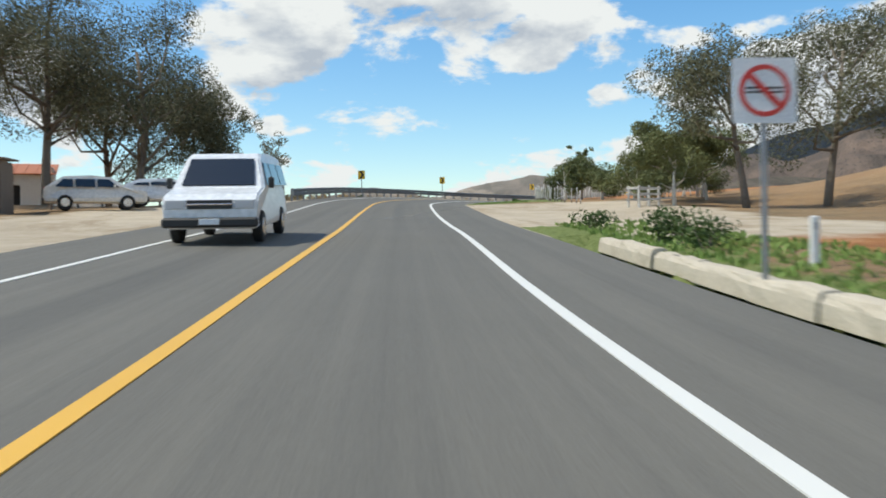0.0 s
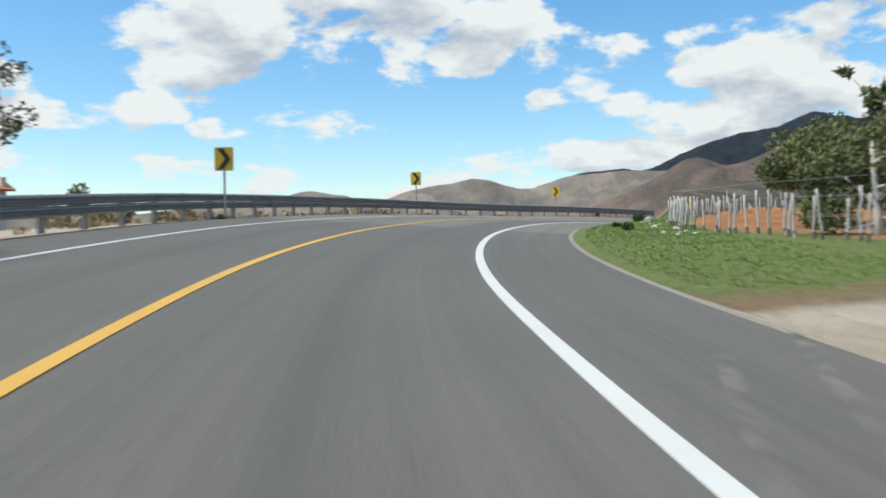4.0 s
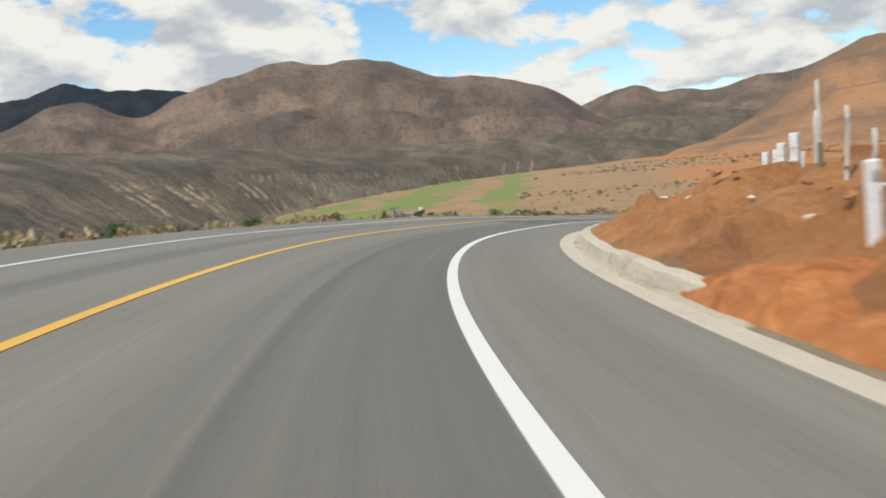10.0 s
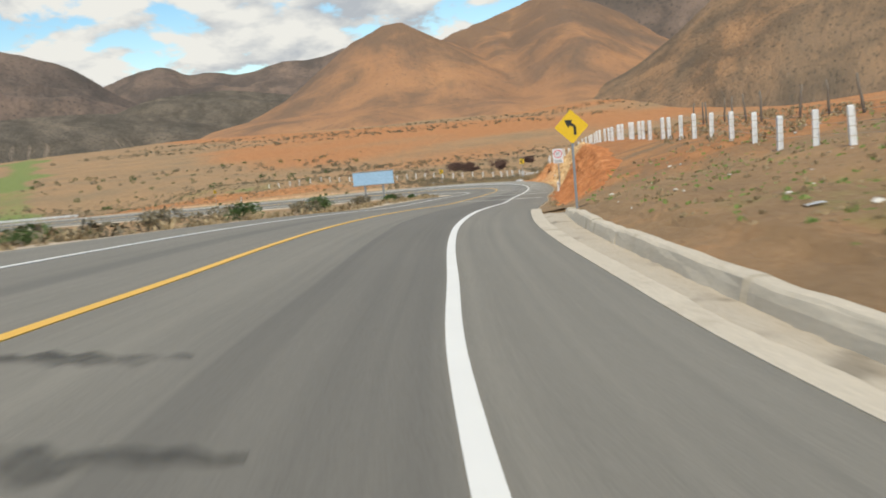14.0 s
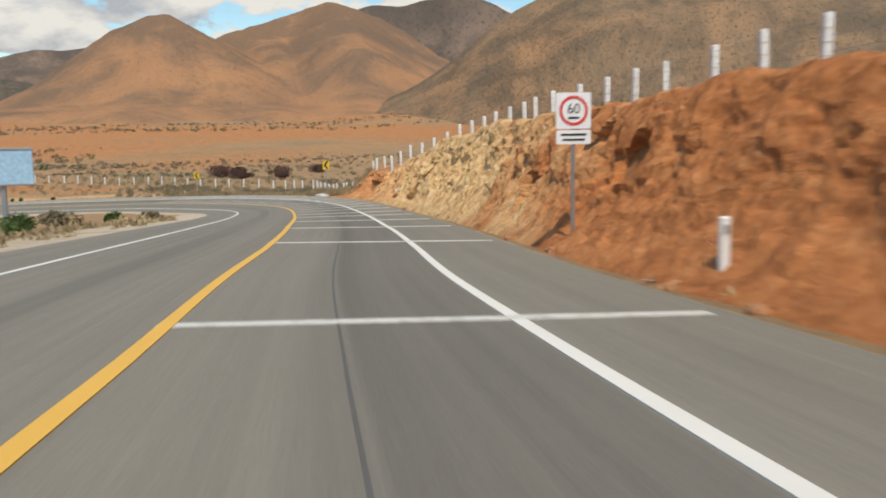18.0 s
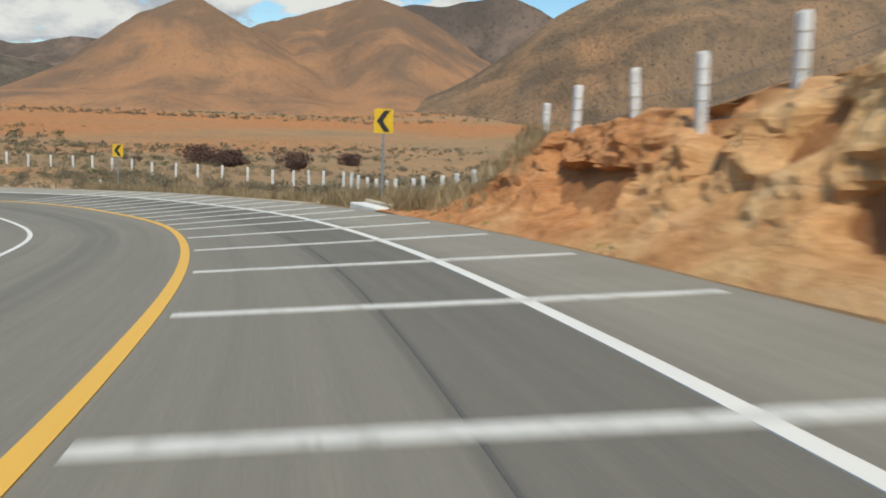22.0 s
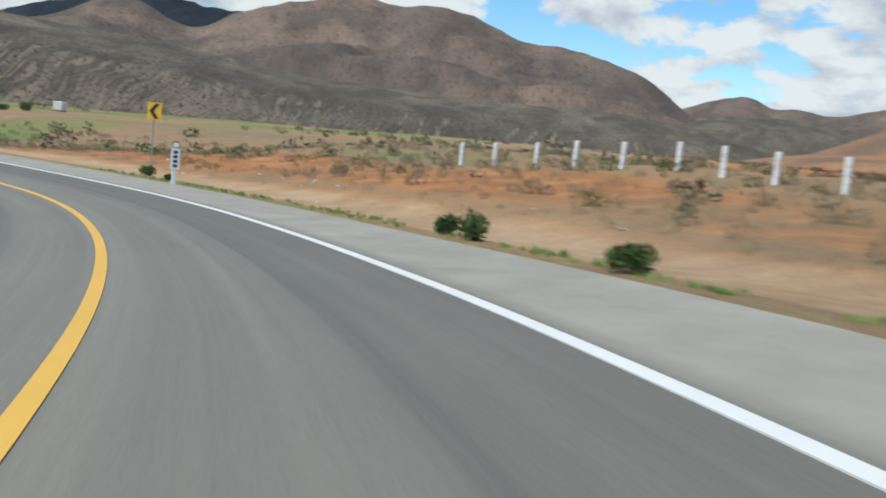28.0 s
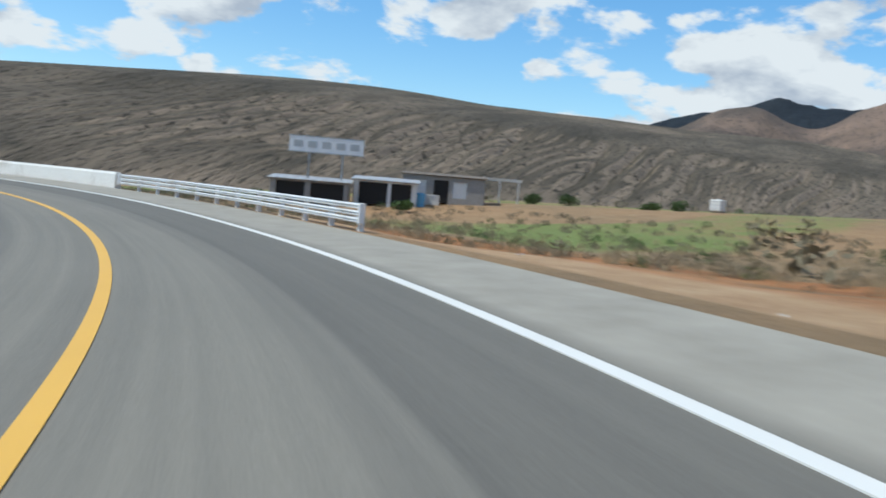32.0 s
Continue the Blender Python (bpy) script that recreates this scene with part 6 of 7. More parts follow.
hut("shack", "low dark roadside shack with a tin roof and open front", (287.5, 259.5), -14, (6.5, 4, 2.2), WALL_GREY, TIN, [(-2.8, -.4, 0, 1.8, INTERIOR_SHADE), (.1, 2.9, 0, 1.8, INTERIOR_SHADE)])
hut("shack", "open market shack under a pale tin roof", (294.2, 259.6), -16, (5.4, 4, 2.3), WALL_WHITE, TIN, [(-2.3, .2, 0, 1.9, INTERIOR_SHADE), (.5, 2.3, 0, 1.9, INTERIOR_SHADE)])
hut("small_house", "grey block house with a dark doorway and pale shutters", (301.0, 263.8), -20, (7.6, 5, 2.7), WALL_GREY, WOOD_DARK, [(-2.9, -1.6, .5, 2.0, WALL_WHITE), (-.9, .5, 0, 2.1, INTERIOR_SHADE), (.9, 2.2, .5, 2.0, WALL_WHITE)])
hut("white_house", "small white house with a terracotta roof below the road", (1.4, 85.0), 20, (4.2, 4, 2.3), WALL_WHITE, TILE_RED, [(-1.2, -.4, 0, 1.9, INTERIOR_SHADE), (.6, 1.4, .8, 1.6, GLASS)], 1.0)
hut("farm_building", "long white farm building behind the trees", (-22, 78.0), 8, (16, 6, 3.2), WALL_WHITE, TILE_RED, [(-6, -4.8, 0, 2.1, INTERIOR_SHADE), (-2.5, -1.2, .9, 2.1, GLASS), (1.0, 2.3, .9, 2.1, GLASS), (4.5, 5.7, 0, 2.1, INTERIOR_SHADE)], 1.2)
hut("farm_shed", "dark open farm shed under a sloping roof", (-13.5, 45.5), 6, (6.5, 5, 2.6), WOOD_DARK, WOOD_DARK, [(-2.9, -.3, 0, 2.1, INTERIOR_SHADE), (.2, 2.9, 0, 2.1, INTERIOR_SHADE)])


def blue_door():
    root = thing("water_barrel", "blue plastic water barrel beside the shacks", "barrel")
    part("drum", tube([(0, 0, -.1), (0, 0, .08), (0, 0, .6), (0, 0, 1.1), (0, 0, 1.18)], [.38, .42, .44, .42, .38], 14), BLUE_PAINT, root)
    part("lid", tube([(0, 0, 1.18), (0, 0, 1.24)], [.36, .34], 14), BLUE_PAINT, root)
    set_at(root, 296.9, 257.8, 0)


def white_tank(at, z=None):
    root = thing("water_tank", "white square plastic water tank on a pallet in the field", "tank")
    part("tank", box((1.9, 1.5, 1.5), (0, 0, .95), bevel=.10), WALL_WHITE, root)
    part("cap", tube([(0, 0, 1.68), (0, 0, 1.80)], [.22, .2], 12), WALL_WHITE, root)
    part("pallet", box((2.1, 1.7, .16), (0, 0, .12)), WOOD_DARK, root)
    for z_ in (.55, 1.0, 1.45):
        part("cage_bar", box((1.98, 1.58, .035), (0, 0, z_), bevel=.004), GALV, root)
    set_at(root, at[0], at[1], 35)


def pergola():
    """Open timber frame at the end of the shacks."""
    root = thing("pergola", "open grey timber frame beside the block house", "pergola")
    for x in (-1.9, 0, 1.9):
        for y in (-1.2, 1.2):
            part("post", box((.14, .14, 2.5), (x, y, 1.0), bevel=.012), POST_WOOD, root)
    for y in (-1.2, 1.2):
        part("beam", box((4.4, .12, .16), (0, y, 2.3), bevel=.012), POST_WOOD, root)
    for x in (-1.6, -.6, .4, 1.4):
        part("rafter", box((.09, 2.9, .10), (x, 0, 2.43), bevel=.008), POST_WOOD, root)
    set_at(root, 307.6, 266.2, -22)


def freezer():
    root = thing("chest_freezer", "white chest freezer standing before the block house", "freezer")
    part("body", box((1.3, .7, .85), (0, 0, .44), bevel=.03), WALL_WHITE, root)
    part("lid", box((1.34, .74, .09), (0, 0, .92), bevel=.03), WALL_WHITE, root)
    part("handle", box((.3, .04, .04), (0, -.39, .90), bevel=.008), GALV, root)
    set_at(root, 298.8, 260.4, -20)


pergola()
freezer()
blue_door()
white_tank((345, 283))


def rail_fence():
    root = thing("wooden_fence", "weathered wooden rail fence beside the yard", "fence")
    pts = row([(-9.5, 52.5), (-6.0, 60), (-3.0, 68), (-.5, 77)], 2.4)
    for (x0, y0), (x1, y1) in zip(pts, pts[1:]):
        z0, z1 = on_ground(x0, y0), on_ground(x1, y1)
        part("post", box((.13, .13, 1.5), (x0, y0, z0 + .45), (0, 0, 15), .015), WOOD_DARK, root)
        for h in (.35, .7, 1.05):
            part("rail", tube([(x0, y0, z0 + h), (x1, y1, z1 + h)], [.045, .045], 6), WOOD_DARK, root)


rail_fence()


# ---- vehicles ----
def loft(profile, halfs, bevel=.04):
    """A body from a side outline (y, z) and half widths by height: (z, half)."""
    bm = bmesh.new()
    zs, hw = zip(*halfs)
    left = [bm.verts.new((-float(np.interp(z, zs, hw)), y, z)) for y, z in profile]
    right = [bm.verts.new((float(np.interp(z, zs, hw)), y, z)) for y, z in profile]
    bm.faces.new(left); bm.faces.new(list(reversed(right)))
    n = len(profile)
    for i in range(n):
        bm.faces.new((left[i], right[i], right[(i + 1) % n], left[(i + 1) % n]))
    bmesh.ops.recalc_face_normals(bm, faces=bm.faces)
    es = [e for e in bm.edges if len(e.link_faces) == 2 and e.calc_face_angle(0) > .5]
    bmesh.ops.bevel(bm, geom=es, offset=bevel, segments=2, affect="EDGES")
    return bm


def quad_plate(pts, thick=.012):
    """A thin plate on four corner points, pushed out along its normal."""
    bm = bmesh.new()
    p = [Vector(q) for q in pts]
    n = (p[1] - p[0]).cross(p[2] - p[0]).normalized() * thick
    a = [bm.verts.new(q + n) for q in p]
    b = [bm.verts.new(q - n) for q in p]
    bm.faces.new(a); bm.faces.new(list(reversed(b)))
    for i in range(len(p)):
        bm.faces.new((a[i], b[i], b[(i + 1) % len(p)], a[(i + 1) % len(p)]))
    bmesh.ops.recalc_face_normals(bm, faces=bm.faces)
    return bm


def wheel(root, x, y, r, w=.22):
    sgn = 1 if x > 0 else -1
    hub = part("wheel", tube([(x - w / 2, y, r), (x - w / 2 + .03, y, r), (x + w / 2 - .03, y, r), (x + w / 2, y, r)], [r * .92, r, r, r * .92], 20), TYRE, root)
    part("rim", tube([(x + sgn * w * .42, y, r), (x + sgn * w * .54, y, r)], [r * .64, r * .58], 14), CHROME, hub, "bright alloy rim")


def vehicle(name, label, profile, halfs, paint, glass, lamps, wheels, extra, at, turn):
    root = thing(name, label, "car")
    part("body", loft(profile, halfs), paint, root)
    for pts in glass:
        part("window", quad_plate(pts), GLASS, root, "dark tinted glass")
    for size, pos, mat, nm in lamps + extra:
        part(nm, box(size, pos, bevel=min(size) * .25), mat, root)
    for x, y, r in wheels:
        wheel(root, x, y, r)
    root.matrix_world = pose(at[0], at[1], at[2], 0, 0, turn)
    return root


def van():
    # front faces -y
    prof = [(-2.75, .35), (-2.80, .62), (-2.78, .98), (-2.55, 1.13), (-1.75, 1.28), (-1.02, 1.98), (-.75, 2.09), (1.0, 2.13), (2.55, 2.07), (2.72, 1.75), (2.78, .6), (2.72, .35)]
    hal = [(.3, .92), (.6, 1.0), (1.25, 1.0), (1.6, .93), (2.1, .78)]
    glass = [[(-.80, -1.74, 1.33), (.80, -1.74, 1.33), (.70, -1.10, 1.95), (-.70, -1.10, 1.95)]]
    for k in (-1, 1):
        for y0, y1 in ((-1.25, -.25), (-.1, 1.1), (1.25, 2.45)):
            lo = [(k * 1.0, y0, 1.32), (k * 1.0, y1, 1.32), (k * .865, y1, 1.86), (k * .865, y0 + (.32 if y0 < -1 else 0), 1.86)]
            glass.append(lo if k > 0 else lo[::-1])
    lamps = [((.42, .06, .20), (k * .72, -2.78, .90), LAMP, "headlamp") for k in (-1, 1)]
    extra = [((.95, .05, .20), (0, -2.80, .90), PLASTIC, "grille"), ((.95, .06, .04), (0, -2.82, .90), CHROME, "grille_bar"), ((2.0, .18, .22), (0, -2.82, .50), PLASTIC, "bumper"),
             ((.42, .02, .13), (0, -2.92, .52), SIGN_WHITE, "number_plate")] + [((.12, .20, .26), (k * 1.12, -1.45, 1.38), PLASTIC, "mirror") for k in (-1, 1)]
    x, y, z = road_at(1.68, -2.15, .02)
    root = vehicle("van", "white passenger van driving in the oncoming lane", prof, hal, VAN_WHITE, glass, lamps, [(k * .88, q, .37) for k in (-1, 1) for q in (-1.85, 1.65)], extra, (x, y, z), heading(2.1))
    root.matrix_world = root.matrix_world @ pose(0, 0, 0, 3.8, 0, 0) @ Matrix.Diagonal((.97, .95, .92, 1))


def suv(name, label, at, turn, paint, low=1.0):
    prof = [(-2.35, .38), (-2.42, .62), (-2.36, .92), (-1.45, 1.06), (-.72, 1.60 * low), (.2, 1.70 * low), (1.5, 1.64 * low), (2.15, 1.20), (2.38, 1.05), (2.42, .55), (2.35, .38)]
    hal = [(.3, .86), (.6, .94), (1.05, .93), (1.4, .80), (1.72, .66)]
    glass = [[(-.72, -1.38, 1.09), (.72, -1.38, 1.09), (.64, -.78, 1.55 * low), (-.64, -.78, 1.55 * low)], [(.66, 1.60, 1.56 * low), (.72, 2.12, 1.22), (-.72, 2.12, 1.22), (-.66, 1.60, 1.56 * low)]]
    for k in (-1, 1):
        for y0, y1 in ((-1.05, -.05), (.05, .95), (1.05, 1.65)):
            t0 = y0 + (.45 if y0 < -1 else 0)
            q = [(k * .945, y0, 1.10), (k * .945, y1 + (.2 if y1 > 1.5 else 0), 1.12), (k * .765, y1 - (.15 if y1 > 1.5 else 0), 1.50 * low), (k * .765, t0, 1.50 * low)]
            glass.append(q if k > 0 else q[::-1])
    lamps = [((.36, .08, .13), (k * .68, -2.36, .84), LAMP, "headlamp") for k in (-1, 1)] + [((.30, .06, .14), (k * .72, 2.36, 1.02), REDLAMP, "tail_lamp") for k in (-1, 1)]
    extra = [((.8, .05, .20), (0, -2.42, .70), PLASTIC, "grille"), ((1.8, .12, .16), (0, 2.42, .50), PLASTIC, "bumper")] + [((.14, .10, .14), (k * 1.0, -.85, 1.14), paint, "mirror") for k in (-1, 1)]
    vehicle(name, label, prof, hal, paint, glass, lamps, [(k * .84, q, .36) for k in (-1, 1) for q in (-1.45, 1.42)], extra, (at[0], at[1], on_ground(*at)), turn)


van()
suv("suv", "pearl white sport utility car parked beside the yard", (-6.6, 48.0), 100, SUV_PEARL)
suv("sedan", "pale blue-white sedan parked behind the larger car", (-3.4, 51.0), 104, VAN_WHITE, .88)

# ---- trees ----
E_GROUP, P_GROUP = "eucalyptus trees by the yard", "pepper trees along the fence"
for i, (x, y, h, sp) in enumerate([(-6.2, 66, 15, 4.4), (-11.5, 62, 15.5, 4.6), (-9, 72, 13, 4.0), (-17, 58, 14.5, 4.4), (-21, 66, 13, 4.2), (-2.8, 70.5, 9.5, 3.2)]):
    tree("tall eucalyptus with a thin grey-green crown above the yard", (x, y), h, sp, 40 + i, 30000, .095, BARK, LEAF_EUC, .20, group=E_GROUP, forks=12, low=.16)
tree("slim young tree with sparse leaves beside the house", (3.4, 82.5), 6.2, 1.5, 61, 1500, .11, BARK, LEAF_EUC, .13, forks=6, low=.45)
tree("rounded olive-green tree in front of the white house", (-.6, 74.5), 4.2, 2.2, 62, 5000, .10, BARK, LEAF_GREEN, .26, low=.25)
for i, (x, y) in enumerate([(5.5, 101), (9.5, 106)]):
    tree("low bushy tree beyond the guardrail", (x, y), 3.6, 1.9, 70 + i, 3000, .14, BARK, LEAF_GREEN, .26, low=.3, group="trees beyond the guardrail")
for i, (x, y, h, sp, m) in enumerate([(25.6, 41.5, 9.6, 3.2, LEAF_EUC), (29.5, 40.5, 11, 4.2, LEAF_EUC), (34, 36, 9, 3.5, LEAF_EUC), (25.6, 49.5, 4.9, 2.5, LEAF_GREEN)]):
    tree("tall roadside tree with an open grey-green crown", (x, y), h, sp, 80 + i, 20000, .085, BARK, m, .225, group="tall roadside trees", forks=9, low=.35)
for i, (x, y, h, sp) in enumerate([(25.5, 67, 3.1, 1.6), (26.2, 61.5, 3.0, 1.6), (26.6, 57, 4.0, 1.9), (30, 54, 4.5, 2.2), (28.6, 72.5, 3.3, 1.6), (33, 60, 4.2, 2.0), (35, 66, 4.0, 1.8), (28.4, 50.5, 4.6, 2.4), (23.6, 45.5, 3.8, 2.0)]):
    tree("drooping green pepper tree with a whitewashed trunk", (x, y), h, sp, 95 + i, 11000, .08, PALE_BARK, LEAF_GREEN, .33, group=P_GROUP, low=.12, forks=9, trunk_r=.13)
tree("thin tall cactus-like tree above the others", (27.8, 69.5), 4.4, .45, 110, 420, .16, BARK, LEAF_GREEN, .075, forks=4, low=.7)

# ---- shrubs ----
for i, (x, y, r, h) in enumerate([(283.4, 262.5, 1.1, 1.3), (279.0, 266, 1.4, 1.5), (312.5, 268.5, 1.3, 1.4), (318, 272, 1.6, 1.6), (326, 268, 1.2, 1.2), (293.6, 252.0, .9, 1.2), (335, 276, 1.5, 1.6)]):
    shrub("dark green bush beside the roadside shacks", (x, y), r, h, 320 + i, LEAF_BUSH, 900, .12, "bushes by the shacks")
DARK_GREEN = "dense dark green roadside shrub"
for i, (s, u, r, h) in enumerate([(2.16, 7.6, .75, .75), (1.62, 7.7, .7, .9), (1.42, 7.9, .8, .85), (1.75, 8.6, .9, 1.1), (8.2, 6.55, .36, .55), (7.82, 7.15, .30, .42), (6.95, 7.1, .16, .2), (6.6, 7.6, .16, .3), (28.85, 6.35, .35, .45), (29.3, 6.5, .42, .62), (29.42, 6.6, .32, .5), (31.35, 6.9, .4, .55), (31.1, 6.6, .25, .3)]):
    shrub(DARK_GREEN, by_road(s, u), r, h, 200 + i, LEAF_BUSH, 520, .06, "green shrubs on the verge")
for i, (x, y, r, h) in enumerate([(285.1, 121.4, 2.9, 2.9), (291, 119.5, 2.1, 1.9), (291.6, 111.6, 2.4, 2.4), (284, 112, 1.2, 1.2), (305, 104, 2.0, 1.8), (276.4, 118.5, 1.5, 1.1)]):
    shrub("bare dark reddish bush on the plain", (x, y), r, h, 240 + i, LEAF_RED, 3000, .10, "reddish bushes on the plain")
for i, (s, u, r, h) in enumerate([(16.8, -8.2, 1.0, 1.0), (17.6, -9, 1.2, 1.1), (18.3, -8, 1.0, 1.0), (18.9, -9.2, 1.1, 1.2), (19.6, -8.6, .9, 1.0), (20.3, -8.4, .8, .8), (20.9, -9.5, .9, .9), (19.3, -11, 1.3, 1.3), (18.0, -12, 1.4, 1.3), (21.6, -9.0, .7, .7), (22.3, -8.2, .6, .6)]):
    shrub("grey-green desert shrub on the sandy verge", by_road(s, u), r, h, 260 + i, LEAF_BUSH if i % 2 else LEAF_GREY, 700, .09, "shrubs on the sandy verge")
for i, (s, u, r, h) in enumerate([(12.2, -7, .4, .5), (12.9, -6.8, .35, .5), (13.6, -7.2, .5, .55), (14.3, -7.0, .4, .5), (15.2, -7.3, .7, .7), (15.6, -7.6, .8, .8), (15.9, -7.2, .6, .6), (6.2, -5.3, .3, .5), (7.6, -5.35, .28, .45), (8.9, -5.35, .25, .4), (10.2, -5.4, .3, .5)]):
    shrub("small roadside weed clump at the pavement edge", by_road(s, u), r, h, 290 + i, LEAF_BUSH, 320, .06, "weed clumps at the left edge")
def brush(name, label, n, s, u, size, seed, material, per=26, leaf=.30, category="brush", squash=.6, upright=.2, thin=.45):
    r = np.random.RandomState(seed)
    p = spots_in(r, n, s, u)
    return scatter(name, label, p, r.uniform(*size, len(p)), seed + 1, material, per, leaf, category, squash, upright, thin)


def brush_in(name, label, n, x, y, size, seed, material, per=14, leaf=.4, clear=9.0, squash=.6, field=True):
    """Brush over a stretch of open land, clear of the road."""
    r = np.random.RandomState(seed)
    p = np.stack([r.uniform(*x, n), r.uniform(*y, n)], -1)
    q = hill(p[:, 0] * 2.2, p[:, 1] * 2.2, seed) + r.normal(0, .5, n)
    _, u = nearest(p[:, 0], p[:, 1])
    p = p[(np.maximum(u - SHOULDER, -u - SHOULDER_L) > clear) & (q > .1)]
    if not field:  # only hedges stand between the fields
        ac = p[:, 1] - .42 * p[:, 0] - 95
        p = p[(ac < 4) | (ac > 330) | (p[:, 0] + .2 * p[:, 1] < 240) | ((ac % 57 < 5) & (ac < 300))]
    return scatter(name, label, p, r.uniform(*size, len(p)) * r.uniform(.6, 1.2, len(p)), seed + 1, material, per, leaf, "brush", squash)


brush("dry_grass", "tall blond dry grass at the end of the cut", 150, (23.55, 24.6), (6.5, 9.0), (.3, .6), 11, LEAF_DRY, 230, .34, "grass", 1.0, 1.3, .05)
brush("green_grass", "small green patch at the foot of the cut", 260, (22.9, 23.8), (6.0, 6.9), (.04, .12), 13, GRASS_BLADE, 10, .7, "grass", .6, 1.2)
brush("dry_grass", "fine dry straw-coloured grass along the verge", 520, (23.9, 27.2), (6.6, 10.5), (.2, .5), 12, LEAF_DRY, 190, .30, "grass", .9, 1.1, .07)
brush("grey_brush", "grey-brown twiggy brush behind the dry grass", 620, (24.0, 28.2), (7.6, 19), (.2, .62), 14, LEAF_GREY, 210, .16, "brush", .75, .5, .16)
brush("dark_brush", "dark brown twiggy brush along the fence", 170, (24.0, 27.0), (7.4, 16), (.25, .6), 15, LEAF_RED, 200, .16, "brush", .8, .5, .16)
brush("green_brush", "green shrubs among the dry brush", 26, (24.2, 27.0), (7.4, 13), (.2, .5), 17, LEAF_BUSH, 200, .15, "brush", .8, .5, .2)
brush("green_grass", "short bright green grass on the verge", 6500, (4.9, 8.4), (6.0, 10.0), (.02, .042), 16, GRASS_BLADE, 7, .6, "grass", .5, 1.2)
brush("green_grass", "green grass fringe along the pavement", 330, (28.0, 31.6), (5.95, 6.8), (.04, .11), 18, GRASS_BLADE, 8, .6, "grass", .5, 1.2)
brush("green_grass", "green grass beside the kerb and sand", 1800, (-.5, 2.5), (7.1, 10.5), (.04, .12), 20, GRASS_BLADE, 8, .6, "grass", .5, 1.2)
brush("sparse_weeds", "sparse green and straw weeds on red soil", 1500, (12, 17.2), (7.4, 24), (.04, .11), 22, LEAF_DRY, 12, .5, "grass", .4, .9)
brush("sparse_weeds", "sparse green weeds on the red slope", 1200, (12, 17.2), (7.4, 22), (.03, .09), 24, GRASS_BLADE, 10, .5, "grass", .4, .9)
brush("dry_brush", "dry brush along the foot and top of the cut", 170, (16.8, 24), (6.1, 6.7), (.05, .17), 26, LEAF_DRY, 30, .36, "brush", .7, .7)
brush("dry_brush", "dry grass along the top of the red cut", 900, (16.8, 24), (11.5, 22), (.06, .24), 28, LEAF_DRY, 20, .36, "brush", .6, .7)
brush("roadside_brush", "low olive-grey twiggy brush beyond the dirt track", 1500, (27.4, 40), (10.5, 45), (.12, .5), 30, LEAF_GREY, 150, .17, "brush", .7, .5, .16)
brush("roadside_brush", "low green brush beyond the dirt track", 150, (28, 37), (11, 45), (.15, .5), 32, LEAF_BUSH, 150, .15, "brush", .75, .4, .25)
brush("dry_brush", "straw-coloured dry grass on the red bank", 1900, (27.4, 40), (9.8, 34), (.08, .28), 33, LEAF_DRY, 60, .34, "brush", .8, 1.0, .08)
brush("verge_weeds", "dry weeds along the guardrail foot", 420, (4.6, 22), (-8.5, -6.2), (.12, .42), 34, LEAF_DRY, 26, .32, "brush", .7, .6)
brush("valley_edge_brush", "olive brush on the slope below the road", 420, (11.2, 16.8), (-48, -9), (.3, .95), 48, LEAF_GREY, 70, .2)
brush("valley_edge_brush", "green brush on the slope below the road", 160, (11.2, 16.8), (-48, -9), (.3, .9), 50, LEAF_BUSH, 70, .2)
brush("gutter_weeds", "small weeds and straw rooted along the gutter", 160, (8.0, 16.4), (6.35, 6.6), (.05, .16), 52, LEAF_DRY, 24, .34, "weeds", .7, .7)
brush_in("plain_brush", "scattered dark scrub on the plain", 1500, (225, 345), (20, 150), (.25, .7), 36, LEAF_GREY, 60, .2)
brush_in("plain_brush", "scattered reddish scrub on the plain", 500, (225, 350), (0, 150), (.25, .65), 38, LEAF_RED, 50, .2)
brush_in("plain_brush", "dry straw brush on the plain", 2400, (225, 370), (0, 200), (.12, .40), 40, LEAF_DRY, 24, .3)
brush_in("brush_patch", "dense grey-brown brush beyond the fence", 900, (232, 292), (62, 108), (.4, 1.0), 54, LEAF_GREY, 110, .13, 12.0, .8)
brush_in("hedge_scrub", "thin dark lines of scrub between the ploughed fields", 900, (330, 350), (-60, 160), (.3, .8), 56, LEAF_GREY, 40, .24, 12.0)
brush_in("hedge_scrub", "far dark scrub at the foot of the hills", 2200, (560, 760), (-120, 330), (.5, 1.4), 58, LEAF_GREY, 30, .28, 12.0)
brush_in("valley_brush", "dark green scrub in the valley bottom", 1700, (110, 420), (150, 420), (.4, 1.3), 42, LEAF_GREY, 44, .22, 14.0, .7, False)
brush_in("valley_brush", "green scrub in the valley bottom", 900, (110, 420), (150, 420), (.4, 1.3), 44, LEAF_BUSH, 44, .22, 14.0, .7, False)
brush_in("hill_brush", "dark scrub on the red field", 700, (90, 330), (-160, 100), (.3, .8), 46, LEAF_GREY, 30, .26, 16.0)


# ---- stones and rocks ----
def rock_mesh(seed, squash=.6):
    rng = random.Random(seed)
    bm = bmesh.new()
    bmesh.ops.create_icosphere(bm, subdivisions=2, radius=1.0)
    off = Vector((seed * 3.1, seed * 1.7, 0))
    for v in bm.verts:
        n = noise.noise(v.co * 1.3 + off) * .45 + noise.noise(v.co * 3.1 + off) * .2
        v.co = v.co * (1 + n)
        v.co.z *= squash
    me = bpy.data.meshes.new("stone")
    bm.to_mesh(me); bm.free()
    return me


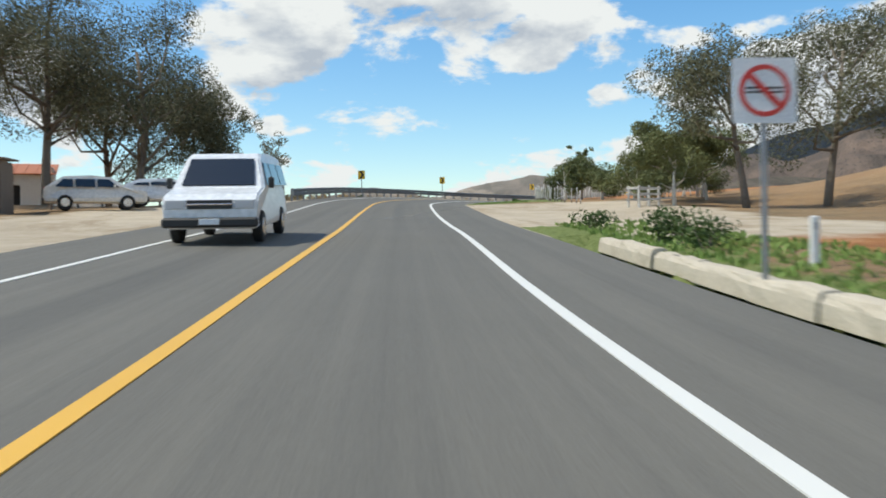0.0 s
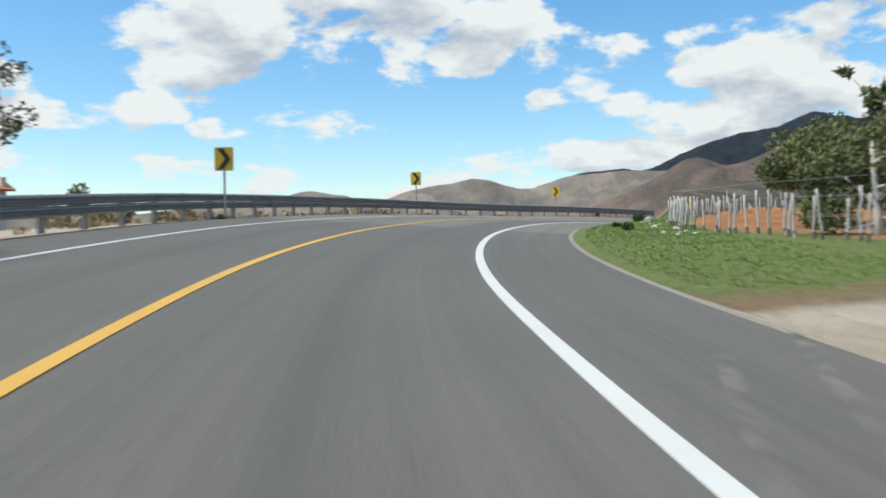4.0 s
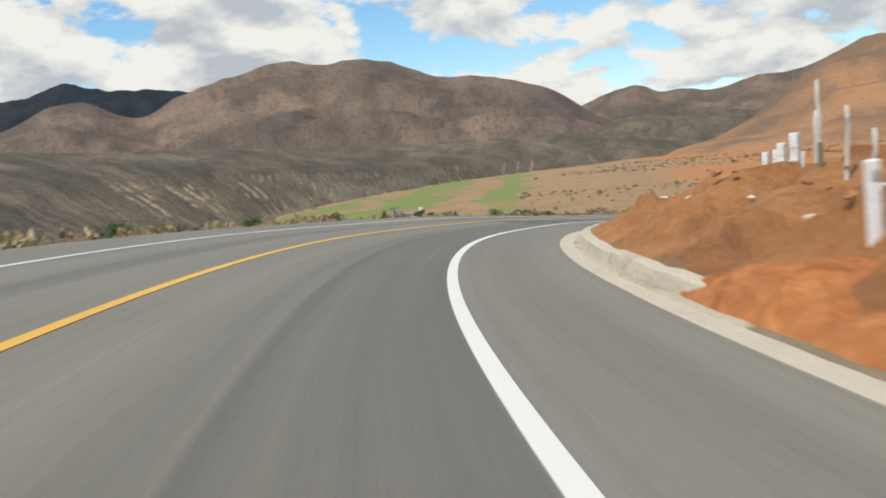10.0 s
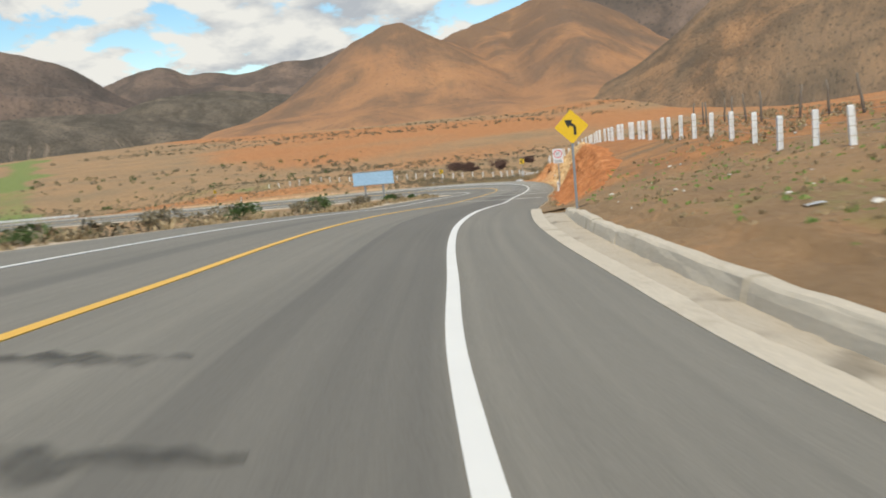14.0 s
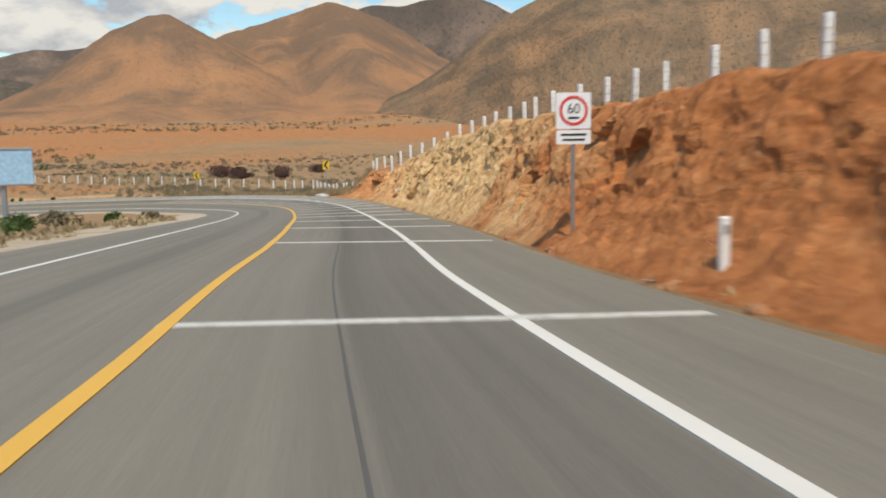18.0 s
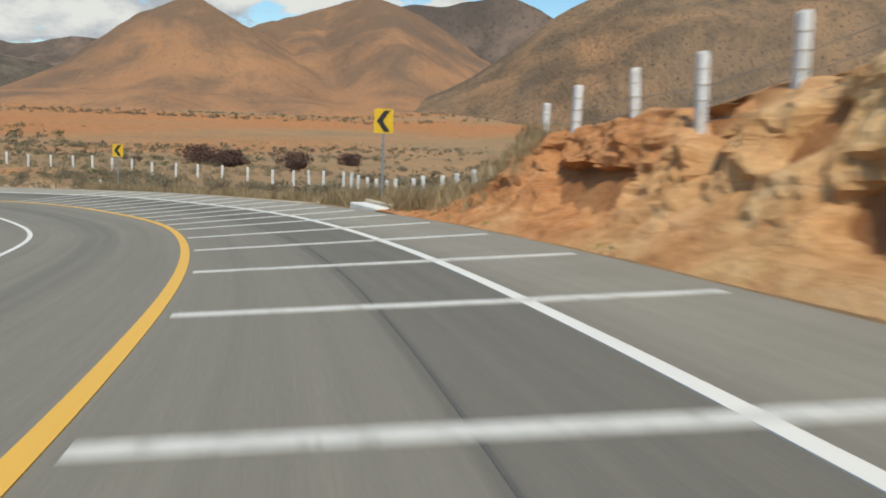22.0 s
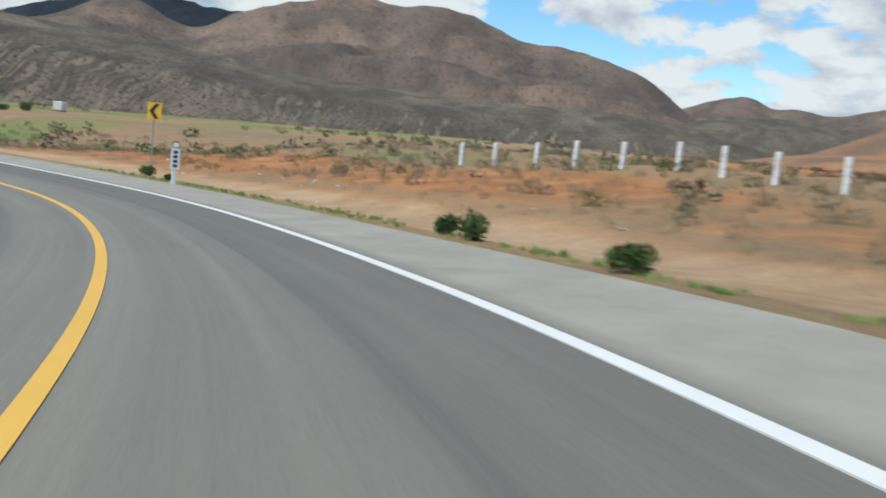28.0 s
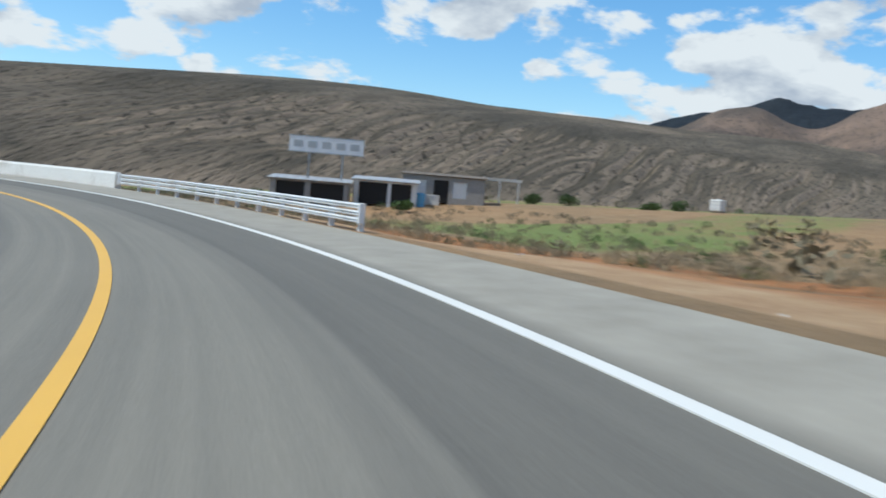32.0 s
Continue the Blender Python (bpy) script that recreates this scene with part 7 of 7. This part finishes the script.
def stones(label, spots, size, seed, material, group, squash=.6):
    rng = random.Random(seed)
    base = [rock_mesh(seed + k, squash) for k in range(4)]
    for b in base:
        b.materials.append(material)
    for x, y in spots:
        k = rng.uniform(*size)
        ob = tagged(new("stone", rng.choice(base)), label, "stone", group)
        ob.matrix_world = pose(x, y, on_ground(x, y) + k * .12, rng.uniform(-15, 15), rng.uniform(-15, 15), rng.uniform(0, 360)) @ Matrix.Diagonal((k, k * rng.uniform(.6, 1), k * rng.uniform(.6, 1), 1))


rs = np.random.RandomState(5)
stones("pale loose stone lying at the fence foot", [by_road(s, float(np.interp(s, *fence_u)) - rs.uniform(.2, 1.6)) for s in rs.uniform(6.2, 12.4, 60)], (.04, .13), 3, STONE, "pale stones at the fence foot")
stones("pale stone scattered on the red slope", [by_road(s, u) for s, u in zip(rs.uniform(12, 17, 60), rs.uniform(7.6, 17, 60))], (.03, .11), 8, STONE, "pale stones on the slope")
stones("reddish rock fallen at the foot of the cut", [by_road(s, u) for s, u in zip(rs.uniform(17.4, 24, 40), rs.uniform(6.0, 6.9, 40))], (.05, .22), 13, REDROCK, "rocks at the foot of the cut")
stones("small pale stone on the dirt verge", [by_road(s, u) for s, u in zip(rs.uniform(23.5, 33, 40), rs.uniform(6.6, 12, 40))], (.03, .10), 18, STONE, "stones on the dirt verge")
stones("ochre rock fallen at the foot of the cut", [by_road(s, u) for s, u in zip(rs.uniform(20.2, 23.6, 18), rs.uniform(6.2, 6.9, 18))], (.05, .14), 23, OCHRE, "boulders in the road cut", .8)
stones("red clod fallen at the foot of the cut", [by_road(s, u) for s, u in zip(rs.uniform(17.6, 20.6, 20), rs.uniform(6.3, 7.3, 20))], (.06, .2), 28, REDROCK, "boulders in the red cut", .8)
stones("red clod jutting from the soil bank", [by_road(s, u) for s, u in zip(rs.uniform(9, 12.4, 70), rs.uniform(7.4, 9.0, 70))], (.03, .11), 33, REDROCK, "clods in the soil bank", .8)


def cattle_frame():
    """A pale wooden loading frame beside the pull-out."""
    root = thing("loading_pen", "pale weathered wooden pen standing beside the sand pull-out", "wooden pen")
    for x in (-.75, 0, .75):
        for y in (-.35, .35):
            part("post", box((.09, .09, 1.25), (x, y, .42), (0, 0, 4), .012), POST_WOOD, root)
    for z in (.35, .62, .92):
        for y in (-.40, .40):
            part("rail", box((1.75, .04, .10), (0, y, z), bevel=.008), POST_WOOD, root)
    for x in (-.8, .8):
        part("end_rail", box((.04, .8, .10), (x, 0, .92), bevel=.008), POST_WOOD, root)
    set_at(root, 20.6, 43.0, 24)


cattle_frame()


def headwall(s, u):
    """The flat concrete top of a culvert at the pavement edge."""
    root = thing("culvert_headwall", "pale flat concrete culvert top at the pavement edge", "culvert")
    part("slab", box((.62, 2.3, .30), (0, 0, -.04), bevel=.03), WALL_WHITE, root)
    part("lip", box((.16, 2.3, .10), (.25, 0, .155), bevel=.02), CONCRETE, root)
    x, y, z = road_at(s, u)
    root.matrix_world = pose(x, y, z, 0, 0, heading(s))


headwall(24.13, 6.15)


def rag(s, u, w, seed):
    """A scrap of litter: a crumpled sheet."""
    r = random.Random(seed)
    bm = bmesh.new()
    g = [[bm.verts.new((w * (i / 3 - .5) * r.uniform(.8, 1.2), w * .6 * (j / 3 - .5) * r.uniform(.8, 1.2), .03 + r.uniform(0, .12) * w)) for j in range(4)] for i in range(4)]
    for i in range(3):
        for j in range(3):
            bm.faces.new((g[i][j], g[i + 1][j], g[i + 1][j + 1], g[i][j + 1]))
    bmesh.ops.solidify(bm, geom=list(bm.faces), thickness=.006)
    ob = tagged(part("litter", bm, SIGN_WHITE), "scrap of white litter lying on the verge", "litter", "litter on the verges")
    x, y = by_road(s, u)
    ob.matrix_world = pose(x, y, on_ground(x, y), r.uniform(-8, 8), r.uniform(-8, 8), r.uniform(0, 360))


for k, (s, u, w) in enumerate([(15.1, 8.6, .3), (18.9, 6.05, .2), (24.6, 6.4, .25), (25.9, 7.2, .2), (29.4, 10.6, .26), (29.7, 9.2, .2), (31.0, 11.0, .22), (12.6, 9.5, .25), (12.9, 10.6, .2), (26.5, 8.4, .18), (28.2, 9.0, .25), (33.4, 8.2, .2)]):
    rag(s, u, w, 300 + k)


# chevrons on the outside of the bends: place, station, height of the plate's middle
for left, rows in ((False, [(11.2, 79.6, 5.6, 6.4), (23.4, 100.7, 7.2, 7.5), (40.0, 118.0, 9.2, 7.9), (58.0, 126.9, 10.9, 7.3)]), (True, [(216.7, 113.4, 23.6, -.62), (246.0, 124.9, 26.0, -2.4), (279.6, 172.9, 30.2, -3.85)])):
    first = True
    for x, y, s, z in rows:
        src = CHEV_L if left else CHEV_R
        root = src if first else copy_thing(src, Matrix())
        first = False
        set_at(root, x, y, heading(s - 1.6), min(z - 1.87, on_ground(x, y) + 1.9))
